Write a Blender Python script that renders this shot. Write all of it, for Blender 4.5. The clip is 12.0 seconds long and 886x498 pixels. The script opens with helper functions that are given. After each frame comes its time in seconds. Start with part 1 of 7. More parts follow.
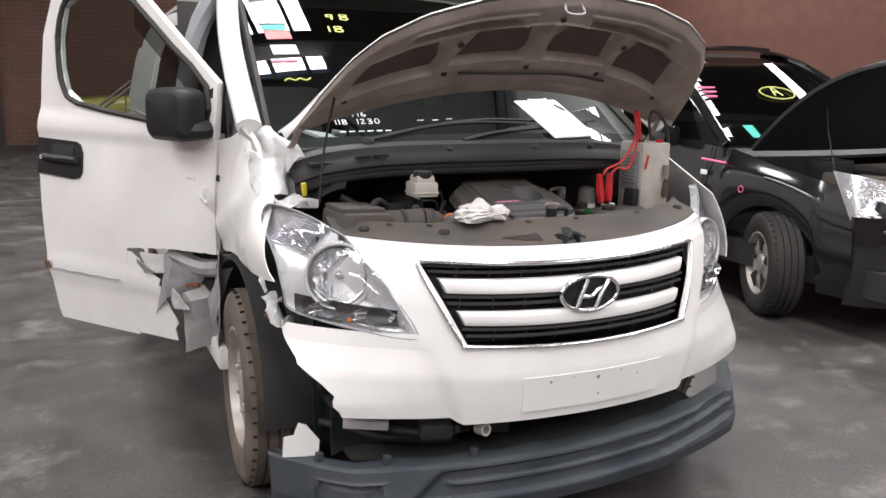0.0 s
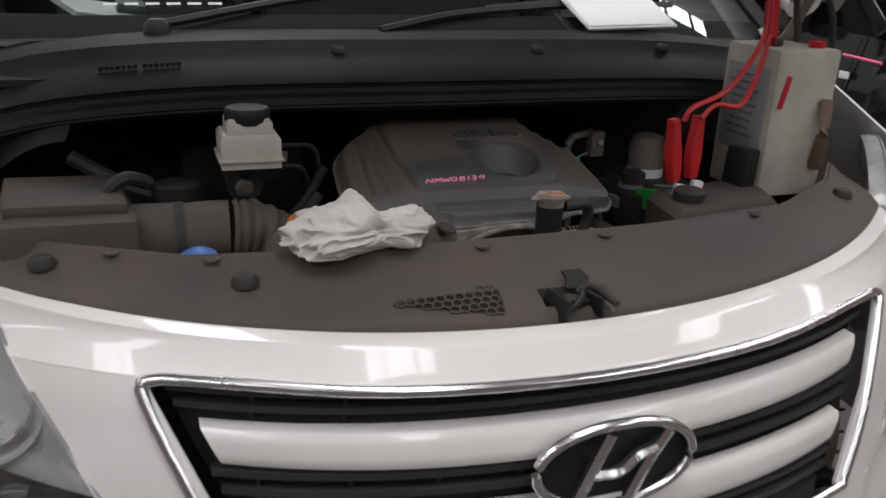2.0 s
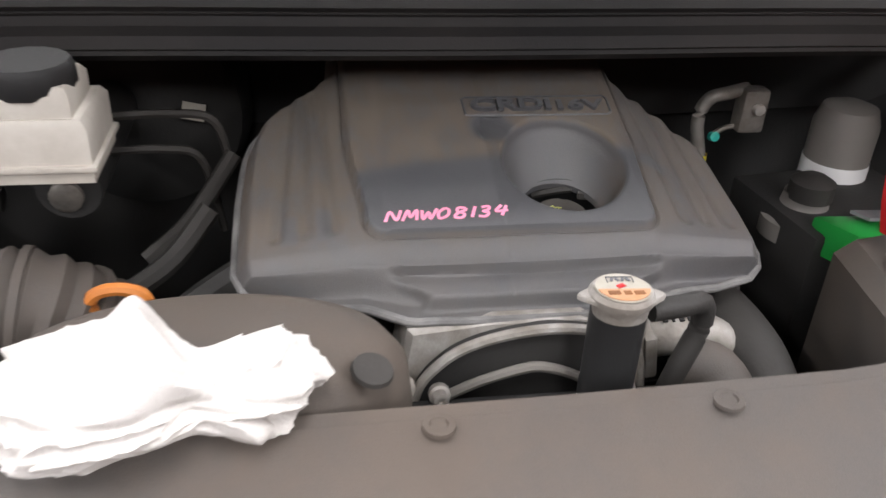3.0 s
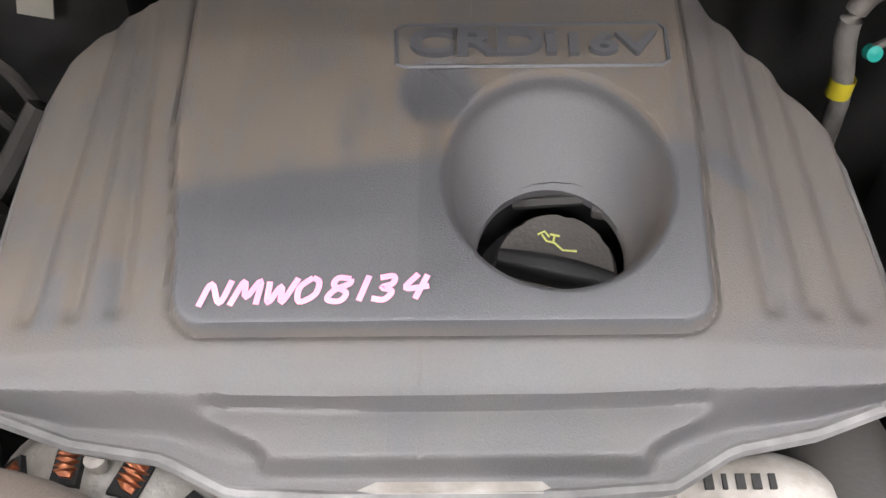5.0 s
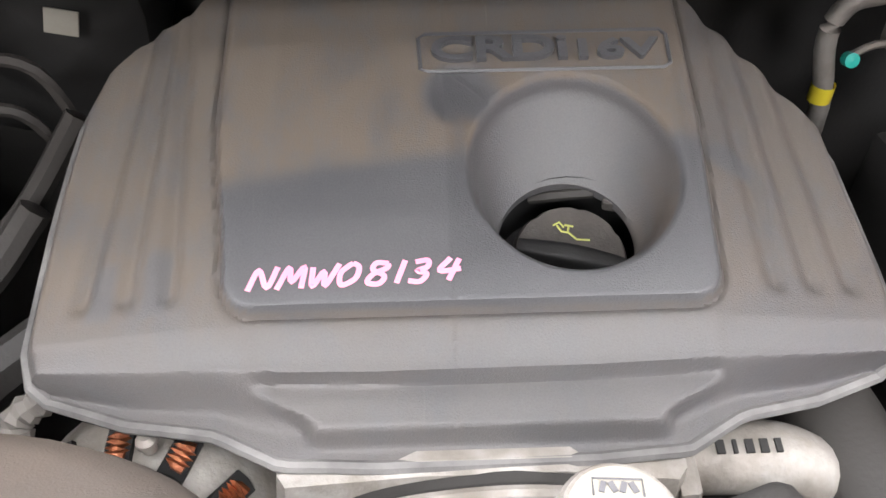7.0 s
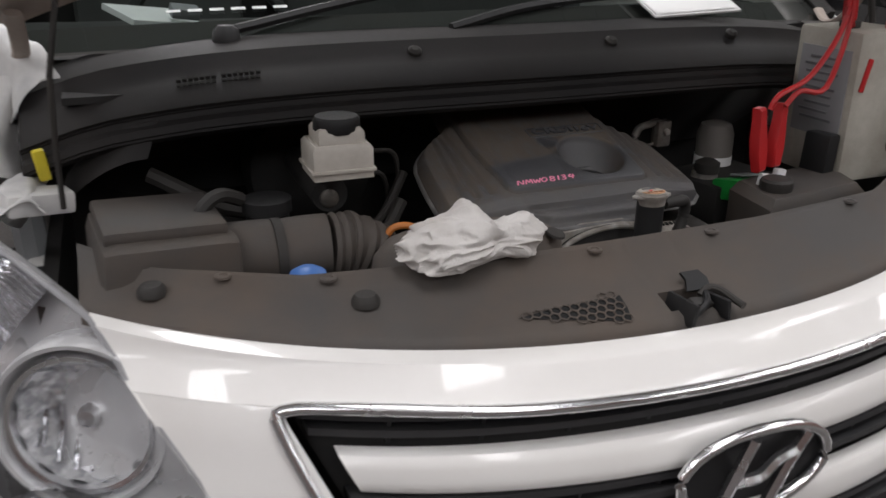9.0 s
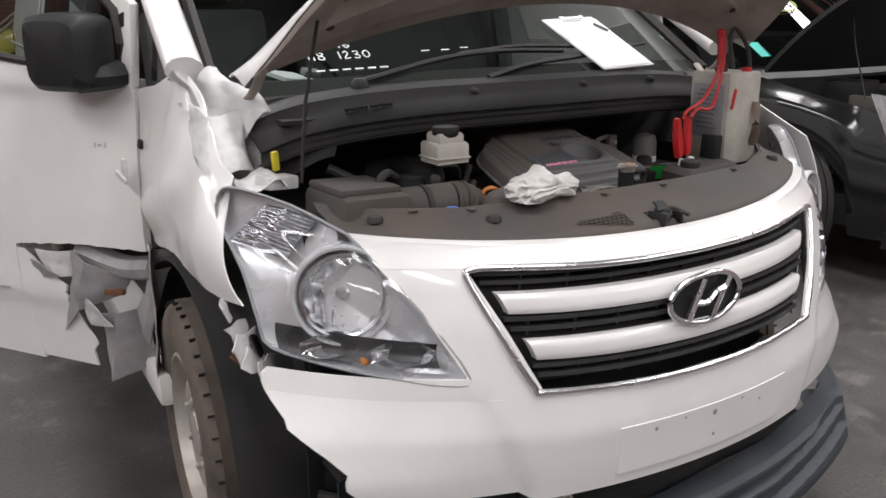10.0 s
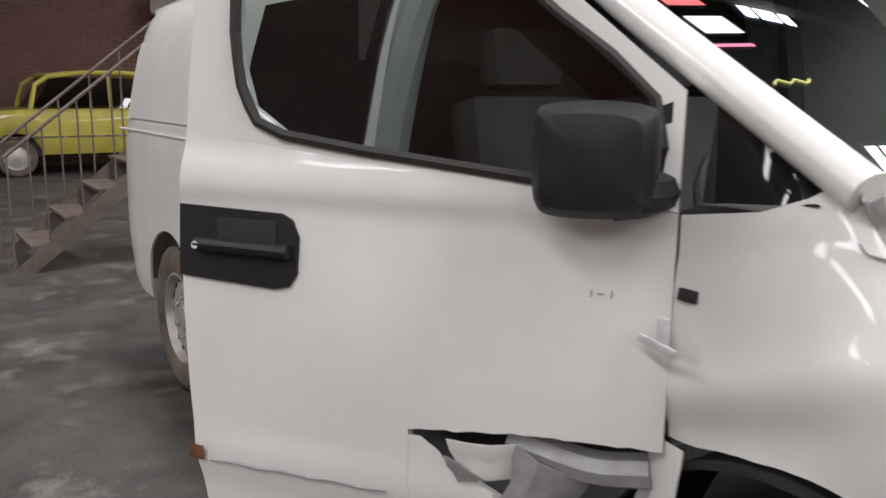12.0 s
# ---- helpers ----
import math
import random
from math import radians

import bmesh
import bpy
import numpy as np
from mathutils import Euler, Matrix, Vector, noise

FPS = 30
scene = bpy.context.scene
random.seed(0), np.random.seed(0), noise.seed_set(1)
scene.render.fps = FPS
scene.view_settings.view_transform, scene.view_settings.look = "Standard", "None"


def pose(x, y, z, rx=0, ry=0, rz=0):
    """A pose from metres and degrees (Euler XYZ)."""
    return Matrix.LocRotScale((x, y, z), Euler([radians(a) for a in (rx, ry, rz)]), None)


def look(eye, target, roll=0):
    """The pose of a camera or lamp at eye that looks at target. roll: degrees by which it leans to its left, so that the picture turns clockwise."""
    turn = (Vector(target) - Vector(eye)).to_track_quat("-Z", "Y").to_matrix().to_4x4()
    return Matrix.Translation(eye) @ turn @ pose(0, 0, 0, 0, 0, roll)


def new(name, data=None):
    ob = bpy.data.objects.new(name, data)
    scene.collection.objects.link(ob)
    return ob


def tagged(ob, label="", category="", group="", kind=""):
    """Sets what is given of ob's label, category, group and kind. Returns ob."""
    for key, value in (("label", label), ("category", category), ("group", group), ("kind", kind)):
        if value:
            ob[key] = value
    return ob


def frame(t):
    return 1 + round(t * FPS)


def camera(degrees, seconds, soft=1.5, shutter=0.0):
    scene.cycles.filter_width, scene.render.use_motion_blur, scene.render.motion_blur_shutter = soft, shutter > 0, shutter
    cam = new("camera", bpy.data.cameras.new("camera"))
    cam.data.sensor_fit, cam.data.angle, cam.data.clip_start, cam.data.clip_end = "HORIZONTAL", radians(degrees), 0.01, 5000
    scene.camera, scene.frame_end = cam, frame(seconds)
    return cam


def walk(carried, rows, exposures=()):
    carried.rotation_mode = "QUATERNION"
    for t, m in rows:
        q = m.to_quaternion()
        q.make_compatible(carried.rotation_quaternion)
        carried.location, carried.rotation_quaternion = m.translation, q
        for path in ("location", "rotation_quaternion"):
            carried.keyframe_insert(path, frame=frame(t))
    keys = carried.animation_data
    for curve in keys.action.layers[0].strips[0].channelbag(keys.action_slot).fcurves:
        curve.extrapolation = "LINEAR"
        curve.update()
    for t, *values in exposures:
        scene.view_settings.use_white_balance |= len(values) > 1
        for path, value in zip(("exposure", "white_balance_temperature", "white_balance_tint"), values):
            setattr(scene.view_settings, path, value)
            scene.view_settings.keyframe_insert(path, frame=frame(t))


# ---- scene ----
cam = camera(55.5, 12.0, shutter=0.2)
PATH = [
    (0, (-1.478, -2.102, 1.485), (-0.652, -0.324, 1.085), 1.0),
    (0.5, (-1.244, -1.846, 1.472), (-0.446, -0.065, 1.033), 1.0),
    (1, (-0.993, -1.449, 1.442), (-0.209, 0.317, 0.928), 1.4),
    (1.5, (-0.71, -1.083, 1.423), (0.038, 0.673, 0.827), 1.6),
    (2, (-0.483, -0.722, 1.412), (0.151, 1.042, 0.716), 2.3),
    (2.5, (-0.321, -0.382, 1.407), (0.203, 1.358, 0.571), 2.43),
    (3, (-0.146, -0.125, 1.378), (0.143, 1.568, 0.353), 2.71),
    (3.5, (-0.015, 0.057, 1.364), (0.103, 1.634, 0.139), 1.28),
    (5.5, (0.014, 0.214, 1.334), (-0.013, 1.569, -0.137), -1.35),
    (6, (0.007, 0.214, 1.338), (-0.007, 1.55, -0.15), -0.97),
    (6.5, (0.012, 0.205, 1.341), (-0.015, 1.555, -0.135), -1.46),
    (8.5, (-0.382, -0.289, 1.399), (0.156, 1.413, 0.497), 1.05),
    (9, (-0.628, -0.623, 1.43), (0.047, 1.11, 0.693), 0.32),
    (9.5, (-0.981, -0.919, 1.444), (-0.128, 0.783, 0.832), -0.4),
    (10, (-1.343, -1.192, 1.457), (-0.379, 0.466, 0.888), -0.4),
    (10.5, (-1.658, -1.217, 1.454), (-0.612, 0.405, 0.927), -0.5),
    (11, (-1.914, -0.885, 1.471), (-0.87, 0.744, 0.963), -1.0),
    (11.5, (-2.011, -0.403, 1.473), (-0.994, 1.265, 1.044), 0.1),
    (12, (-2.066, 0.137, 1.454), (-0.962, 1.762, 1.074), 0.5),
]
walk(cam, [(t, look(eye, target, roll)) for t, eye, target, roll in PATH],
     exposures=[(0, 0.53), (0.5, 0.50), (1.0, 0.33), (1.5, -0.15), (2.0, -0.6), (2.5, -0.1), (3.0, 1.15), (3.5, 0.9), (5.3, 2.0), (6.7, 2.0), (8.3, 1.1), (8.6, 0.75), (9.0, -0.4), (9.5, -0.1), (10.5, 0.1), (12, 0.0)])

# ---- world and light ----
world = bpy.data.worlds.new("world")
scene.world = world
world.use_nodes = True
wn = world.node_tree.nodes
sky = wn.new("ShaderNodeTexSky")
sky.sky_type, sky.sun_disc = "NISHITA", False
sky.sun_elevation, sky.sun_rotation = radians(50), radians(200)
world.node_tree.links.new(sky.outputs[0], wn["Background"].inputs[0])
wn["Background"].inputs[1].default_value = 0.12

ROOF_Z = 6.2
# roof lights: (x, y, width along x, length along y)
ROOF_LIGHTS = [(x, y, 1.15, 5.0) for y in (-8.2, -1.2, 5.8, 12.8) for x in (-11.0, -5.5, 0.0, 5.5, 11.0) if y < 12 or x > 3]


def roof_lamp(x, y, wx, wy, power):
    lamp = bpy.data.lights.new("roof_light_daylight", "AREA")
    lamp.shape, lamp.size, lamp.size_y, lamp.energy = "RECTANGLE", wx, wy, power
    lamp.color = (1.0, 0.975, 0.985)
    ob = new("roof_light_daylight", lamp)
    ob.matrix_world = pose(x, y, ROOF_Z - 0.02, 0, 0, 0)
    return ob


for lx, ly, lw, ll in ROOF_LIGHTS:
    roof_lamp(lx, ly, lw - 0.1, ll - 0.1, 290)

# ---- materials ----


def noise_mat(name, a, b, scale=4.0, rough=0.6, rough2=None, metal=0.0, bump=0.0, bump_scale=200.0, detail=6.0, mid=0.5, spread=0.25,
              grain=0.0, coat=0.0, spec=0.5, dust=None, dust_amount=0.0, dust_scale=6.0, dust_from=None, dust_sides=None, dust_edge=(0.35, 0.68)):
    """A surface with two colours mixed by broad noise, fine grain in the roughness and relief, and optional dust lying on upward faces."""
    m = bpy.data.materials.new(name)
    m.use_nodes = True
    nt = m.node_tree
    nd, ln = nt.nodes, nt.links
    bs = nd["Principled BSDF"]
    tc = nd.new("ShaderNodeTexCoord")
    n1 = nd.new("ShaderNodeTexNoise")
    n1.inputs["Scale"].default_value, n1.inputs["Detail"].default_value = scale, detail
    ln.new(tc.outputs["Object"], n1.inputs["Vector"])
    mr = nd.new("ShaderNodeMapRange")
    mr.inputs["From Min"].default_value, mr.inputs["From Max"].default_value = mid - spread, mid + spread
    ln.new(n1.outputs["Fac"], mr.inputs["Value"])
    mix = nd.new("ShaderNodeMix")
    mix.data_type = "RGBA"
    mix.inputs["A"].default_value, mix.inputs["B"].default_value = (*a, 1), (*b, 1)
    ln.new(mr.outputs[0], mix.inputs["Factor"])
    colour = mix.outputs["Result"]
    n2 = nd.new("ShaderNodeTexNoise")
    n2.inputs["Scale"].default_value, n2.inputs["Detail"].default_value = bump_scale, 4
    ln.new(tc.outputs["Object"], n2.inputs["Vector"])
    if grain:
        g = nd.new("ShaderNodeMapRange")
        g.inputs["From Min"].default_value, g.inputs["From Max"].default_value = 0.3, 0.7
        g.inputs["To Min"].default_value, g.inputs["To Max"].default_value = 1 - grain, 1 + grain
        ln.new(n2.outputs["Fac"], g.inputs["Value"])
        mul = nd.new("ShaderNodeMix")
        mul.data_type, mul.blend_type = "RGBA", "MULTIPLY"
        mul.inputs["Factor"].default_value = 1
        ln.new(colour, mul.inputs["A"])
        ln.new(g.outputs[0], mul.inputs["B"])
        colour = mul.outputs["Result"]
    rmix = nd.new("ShaderNodeMapRange")
    rmix.inputs["To Min"].default_value = rough
    rmix.inputs["To Max"].default_value = rough if rough2 is None else rough2
    ln.new(mr.outputs[0], rmix.inputs["Value"])
    r_out = rmix.outputs[0]
    if dust:
        n3 = nd.new("ShaderNodeTexNoise")
        n3.inputs["Scale"].default_value, n3.inputs["Detail"].default_value = dust_scale, 8
        n3.inputs["Roughness"].default_value = 0.65
        ln.new(tc.outputs["Object"], n3.inputs["Vector"])
        d = nd.new("ShaderNodeMapRange")
        d.inputs["From Min"].default_value, d.inputs["From Max"].default_value = dust_edge
        d.inputs["To Max"].default_value = dust_amount
        ln.new(n3.outputs["Fac"], d.inputs["Value"])
        if dust_from:
            sp = nd.new("ShaderNodeSeparateXYZ")
            ln.new(tc.outputs["Object"], sp.inputs[0])
            gy = nd.new("ShaderNodeMapRange")
            gy.inputs["From Min"].default_value, gy.inputs["From Max"].default_value = dust_from
            gy.inputs["To Min"].default_value = 0.12
            ln.new(sp.outputs["Y"], gy.inputs["Value"])
            mlt = nd.new("ShaderNodeMath")
            mlt.operation = "MULTIPLY"
            where = gy.outputs[0]
            if dust_sides:
                # the outer flanks were never wiped
                ab = nd.new("ShaderNodeMath")
                ab.operation = "ABSOLUTE"
                ln.new(sp.outputs["X"], ab.inputs[0])
                gx = nd.new("ShaderNodeMapRange")
                gx.inputs["From Min"].default_value, gx.inputs["From Max"].default_value = dust_sides
                gx.inputs["To Max"].default_value = 0.8
                ln.new(ab.outputs[0], gx.inputs["Value"])
                mxm = nd.new("ShaderNodeMath")
                mxm.operation = "MAXIMUM"
                ln.new(where, mxm.inputs[0])
                ln.new(gx.outputs[0], mxm.inputs[1])
                where = mxm.outputs[0]
            ln.new(d.outputs[0], mlt.inputs[0])
            ln.new(where, mlt.inputs[1])
            d = mlt
        dm = nd.new("ShaderNodeMix")
        dm.data_type = "RGBA"
        dm.inputs["B"].default_value = (*dust, 1)
        ln.new(d.outputs[0], dm.inputs["Factor"])
        ln.new(colour, dm.inputs["A"])
        colour = dm.outputs["Result"]
        rm2 = nd.new("ShaderNodeMix")
        rm2.inputs["B"].default_value = 0.85
        ln.new(d.outputs[0], rm2.inputs["Factor"])
        ln.new(r_out, rm2.inputs["A"])
        r_out = rm2.outputs["Result"]
    ln.new(colour, bs.inputs["Base Color"])
    ln.new(r_out, bs.inputs["Roughness"])
    bs.inputs["Metallic"].default_value = metal
    bs.inputs["Coat Weight"].default_value = coat
    bs.inputs["Coat Roughness"].default_value = 0.05
    bs.inputs["Specular IOR Level"].default_value = spec
    if bump:
        bp = nd.new("ShaderNodeBump")
        bp.inputs["Strength"].default_value, bp.inputs["Distance"].default_value = bump, 0.002
        ln.new(n2.outputs["Fac"], bp.inputs["Height"])
        ln.new(bp.outputs[0], bs.inputs["Normal"])
    return m


def glass_mat(name, tint, rough=0.0, alpha_mix=0.0):
    """Thin glass: mostly clear, with a mirror sheen that grows towards grazing angles."""
    m = bpy.data.materials.new(name)
    m.use_nodes = True
    nt = m.node_tree
    nd, ln = nt.nodes, nt.links
    for n in list(nd):
        nd.remove(n)
    out = nd.new("ShaderNodeOutputMaterial")
    clear = nd.new("ShaderNodeBsdfTransparent")
    clear.inputs[0].default_value = (*tint, 1)
    gl = nd.new("ShaderNodeBsdfGlossy")
    gl.inputs["Roughness"].default_value = rough
    gl.inputs["Color"].default_value = (0.95, 0.95, 0.95, 1)
    fr = nd.new("ShaderNodeFresnel")
    fr.inputs[0].default_value = 1.55
    mx = nd.new("ShaderNodeMixShader")
    ln.new(fr.outputs[0], mx.inputs[0])
    ln.new(clear.outputs[0], mx.inputs[1])
    ln.new(gl.outputs[0], mx.inputs[2])
    ln.new(mx.outputs[0], out.inputs[0])
    return m


M = {}
M["white_paint"] = noise_mat("white_paint", (0.81, 0.795, 0.775), (0.74, 0.725, 0.70), 2.5, 0.32, 0.42, coat=0.6, bump=0.02, bump_scale=400, dust=(0.45, 0.41, 0.36), dust_amount=0.10, dust_scale=5)
M["torn_white"] = noise_mat("torn_white", (0.72, 0.71, 0.69), (0.45, 0.45, 0.45), 22, 0.45, 0.6, bump=0.2, bump_scale=60)
M["grey_steel"] = noise_mat("grey_steel", (0.30, 0.31, 0.33), (0.46, 0.46, 0.47), 14, 0.45, 0.6, metal=0.3, bump=0.2, bump_scale=80, dust=(0.25, 0.15, 0.08), dust_amount=0.3, dust_scale=18)
M["rust"] = noise_mat("rust", (0.22, 0.09, 0.03), (0.10, 0.05, 0.03), 40, 0.85, bump=0.4)
M["plastic"] = noise_mat("plastic", (0.014, 0.014, 0.015), (0.022, 0.022, 0.022), 6, 0.45, 0.55, bump=0.12, bump_scale=700, spec=0.28)
M["cowl_plastic"] = noise_mat("cowl_plastic", spec=0.25, a=(0.013, 0.013, 0.014), b=(0.020, 0.019, 0.019), scale=5, rough=0.5, rough2=0.65, bump=0.15, bump_scale=600, dust=(0.055, 0.048, 0.043), dust_amount=0.35, dust_scale=4)
M["dusty_plastic"] = noise_mat("dusty_plastic", (0.046, 0.042, 0.040), (0.064, 0.058, 0.053), 5, 0.55, 0.7, bump=0.25, bump_scale=900, grain=0.1, dust=(0.096, 0.074, 0.058), dust_amount=0.75, dust_scale=4, dust_edge=(0.36, 0.62))
M["bumper_plastic"] = noise_mat("bumper_plastic", (0.020, 0.028, 0.036), (0.030, 0.038, 0.046), 6, 0.45, 0.6, bump=0.2, bump_scale=800, dust=(0.10, 0.095, 0.09), dust_amount=0.25)
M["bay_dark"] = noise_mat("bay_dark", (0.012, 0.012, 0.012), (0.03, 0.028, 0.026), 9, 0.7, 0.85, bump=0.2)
M["rubber"] = noise_mat("rubber", (0.020, 0.019, 0.018), (0.035, 0.031, 0.027), 8, 0.6, 0.8, bump=0.2, bump_scale=300)
M["tyre"] = noise_mat("tyre", (0.035, 0.031, 0.028), (0.13, 0.105, 0.085), 7, 0.8, 0.9, bump=0.3, bump_scale=250, dust=(0.22, 0.17, 0.13), dust_amount=0.5, dust_scale=8)
M["wheel_steel"] = noise_mat("wheel_steel", (0.55, 0.53, 0.50), (0.40, 0.37, 0.33), 10, 0.4, 0.55, metal=0.5, bump=0.1, dust=(0.30, 0.24, 0.19), dust_amount=0.4, dust_scale=14)
M["chrome"] = noise_mat("chrome", (0.92, 0.92, 0.93), (0.82, 0.82, 0.83), 8, 0.20, 0.30, metal=1.0)
M["silver"] = noise_mat("silver", (0.86, 0.86, 0.87), (0.76, 0.76, 0.77), 12, 0.22, 0.32, metal=0.12)
# bright and grey flecks put the bowl's sparkle into the colour
M["reflector"] = noise_mat("reflector", (0.96, 0.96, 0.97), (0.50, 0.51, 0.53), 70, 0.08, 0.18, metal=0.72, bump=1.0, bump_scale=45, spread=0.08)
M["lamp_grey"] = noise_mat("lamp_grey", (0.76, 0.76, 0.77), (0.60, 0.60, 0.61), 12, 0.24, 0.34, metal=0.45)
M["lamp_dark"] = noise_mat("lamp_dark", (0.80, 0.80, 0.81), (0.16, 0.16, 0.17), 60, 0.15, 0.3, metal=0.7, bump=0.8, bump_scale=70, spread=0.1)
M["alu"] = noise_mat("alu", (0.30, 0.285, 0.265), (0.085, 0.078, 0.07), 26, 0.5, 0.7, metal=0.5, spread=0.13, bump=0.5, bump_scale=160, dust=(0.30, 0.26, 0.22), dust_amount=0.5, dust_scale=20)
M["bonnet_under"] = noise_mat("bonnet_under", (0.50, 0.435, 0.385), (0.36, 0.305, 0.265), 5, 0.55, 0.75, bump=0.1, bump_scale=300, dust=(0.22, 0.175, 0.145), dust_amount=0.6, dust_scale=7)
M["bonnet_pad"] = noise_mat("bonnet_pad", (0.085, 0.066, 0.055), (0.125, 0.10, 0.082), 14, 0.9, bump=0.3, bump_scale=200)
M["grey_seal"] = noise_mat("grey_seal", (0.12, 0.112, 0.104), (0.20, 0.185, 0.165), 6, 0.55, 0.7, bump=0.1)
M["cloth"] = noise_mat("cloth", (0.66, 0.64, 0.62), (0.50, 0.475, 0.45), 16, 0.9, bump=0.5, bump_scale=500, spec=0.2)
M["paper"] = noise_mat("paper", (0.86, 0.86, 0.85), (0.80, 0.80, 0.79), 6, 0.6, bump=0.05)
M["ink"] = noise_mat("ink", (0.10, 0.10, 0.11), (0.16, 0.16, 0.17), 30, 0.7)
M["red"] = noise_mat("red", (0.55, 0.02, 0.02), (0.40, 0.015, 0.02), 10, 0.35, 0.45)
M["code_ink"] = noise_mat("code_ink", (0.97, 0.34, 0.50), (0.93, 0.29, 0.45), 60, 0.5)
M["pink_ink"] = noise_mat("pink_ink", (0.95, 0.20, 0.36), (0.90, 0.16, 0.30), 60, 0.5)
M["white_ink"] = noise_mat("white_ink", (0.75, 0.78, 0.76), (0.5, 0.53, 0.52), 70, 0.6)
M["yellow_ink"] = noise_mat("yellow_ink", (0.60, 0.62, 0.18), (0.45, 0.48, 0.12), 60, 0.6)
M["yellow"] = noise_mat("yellow", (0.75, 0.62, 0.04), (0.6, 0.5, 0.04), 12, 0.4)
M["green"] = noise_mat("green", (0.02, 0.36, 0.06), (0.02, 0.26, 0.05), 10, 0.4)
M["teal"] = noise_mat("teal", (0.02, 0.45, 0.36), (0.02, 0.38, 0.32), 10, 0.5)
M["blue"] = noise_mat("blue", (0.06, 0.18, 0.50), (0.05, 0.14, 0.40), 10, 0.4)
M["orange"] = noise_mat("orange", (0.55, 0.19, 0.03), (0.42, 0.14, 0.03), 10, 0.45)
M["copper"] = noise_mat("copper", (0.45, 0.16, 0.07), (0.25, 0.09, 0.05), 90, 0.4, metal=0.8, bump=0.6, bump_scale=300)
M["tank"] = noise_mat("tank", (0.62, 0.60, 0.55), (0.45, 0.42, 0.37), 12, 0.4, 0.6, dust=(0.25, 0.21, 0.17), dust_amount=0.5, dust_scale=10)
M["cream"] = noise_mat("cream", (0.52, 0.50, 0.44), (0.38, 0.36, 0.31), 9, 0.6, bump=0.15, dust=(0.20, 0.17, 0.13), dust_amount=0.5, dust_scale=11)
M["grey_label"] = noise_mat("grey_label", (0.30, 0.30, 0.31), (0.22, 0.22, 0.23), 9, 0.5)
M["leather"] = noise_mat("leather", (0.16, 0.11, 0.08), (0.10, 0.07, 0.05), 20, 0.7, bump=0.3)
M["black_paint"] = noise_mat("black_paint", (0.008, 0.008, 0.009), (0.012, 0.012, 0.013), 3, 0.08, 0.14, coat=0.5, dust=(0.06, 0.055, 0.05), dust_amount=0.06)
M["yellow_paint"] = noise_mat("yellow_paint", (0.55, 0.47, 0.05), (0.42, 0.36, 0.05), 3, 0.35, 0.5, coat=0.4, dust=(0.25, 0.22, 0.15), dust_amount=0.3)
M["stair_steel"] = noise_mat("stair_steel", (0.17, 0.13, 0.11), (0.10, 0.075, 0.06), 8, 0.6, 0.8, bump=0.2, bump_scale=60)
M["interior"] = noise_mat("interior", (0.035, 0.034, 0.034), (0.06, 0.058, 0.056), 6, 0.8)
M["seat"] = noise_mat("seat", (0.045, 0.045, 0.045), (0.065, 0.065, 0.062), 9, 0.9, bump=0.3)
M["grey_trim"] = noise_mat("grey_trim", (0.30, 0.31, 0.32), (0.24, 0.25, 0.26), 6, 0.6)
M["glass"] = glass_mat("glass", (0.42, 0.48, 0.46))
M["faded_orange"] = noise_mat("faded_orange", (0.42, 0.20, 0.09), (0.50, 0.30, 0.18), 90, 0.6)
M["tinted"] = noise_mat("tinted", (0.012, 0.012, 0.013), (0.018, 0.018, 0.019), 4, 0.03, 0.05)
M["rim_plastic"] = noise_mat("rim_plastic", (0.20, 0.195, 0.19), (0.085, 0.083, 0.082), 38, 0.55, 0.7, bump=0.3, bump_scale=220, spread=0.2)
M["cap_plastic"] = noise_mat("cap_plastic", (0.05, 0.046, 0.043), (0.085, 0.076, 0.068), 60, 0.6, 0.75, bump=0.2, bump_scale=500)
M["cast"] = noise_mat("cast", (0.40, 0.385, 0.365), (0.20, 0.185, 0.165), 34, 0.5, 0.7, metal=0.25, spread=0.16, bump=0.45, bump_scale=240, dust=(0.16, 0.13, 0.10), dust_amount=0.55, dust_scale=24)
M["slat_plastic"] = noise_mat("slat_plastic", (0.026, 0.026, 0.028), (0.040, 0.039, 0.040), 8, 0.42, 0.55, bump=0.1, bump_scale=600)
M["lamp_black"] = noise_mat("lamp_black", (0.03, 0.03, 0.032), (0.09, 0.09, 0.092), 14, 0.22, 0.35, metal=0.4)
M["lamp_chrome"] = noise_mat("lamp_chrome", (0.80, 0.80, 0.82), (0.55, 0.55, 0.57), 22, 0.10, 0.2, metal=0.95, bump=0.5, bump_scale=60)
# near-black: the shade inside holes and grooves is put into the colour
M["hole_shade"] = noise_mat("hole_shade", (0.004, 0.004, 0.004), (0.008, 0.008, 0.008), 9, 0.8)
M["lens"] = glass_mat("lens", (0.93, 0.94, 0.95))
M["dark_glass"] = glass_mat("dark_glass", (0.30, 0.32, 0.32))
M["concrete"] = noise_mat("concrete", (0.040, 0.036, 0.034), (0.082, 0.076, 0.071), 1.7, 0.40, 0.72, bump=0.5, bump_scale=70, grain=0.38, detail=14, spread=0.16, dust=(0.20, 0.187, 0.174), dust_amount=0.8, dust_scale=2.6, dust_edge=(0.53, 0.70))
M["roof_steel"] = noise_mat("roof_steel", (0.05, 0.043, 0.038), (0.08, 0.068, 0.06), 2, 0.7)
M["beam"] = noise_mat("beam", (0.22, 0.19, 0.165), (0.16, 0.135, 0.115), 2, 0.7, bump=0.1)
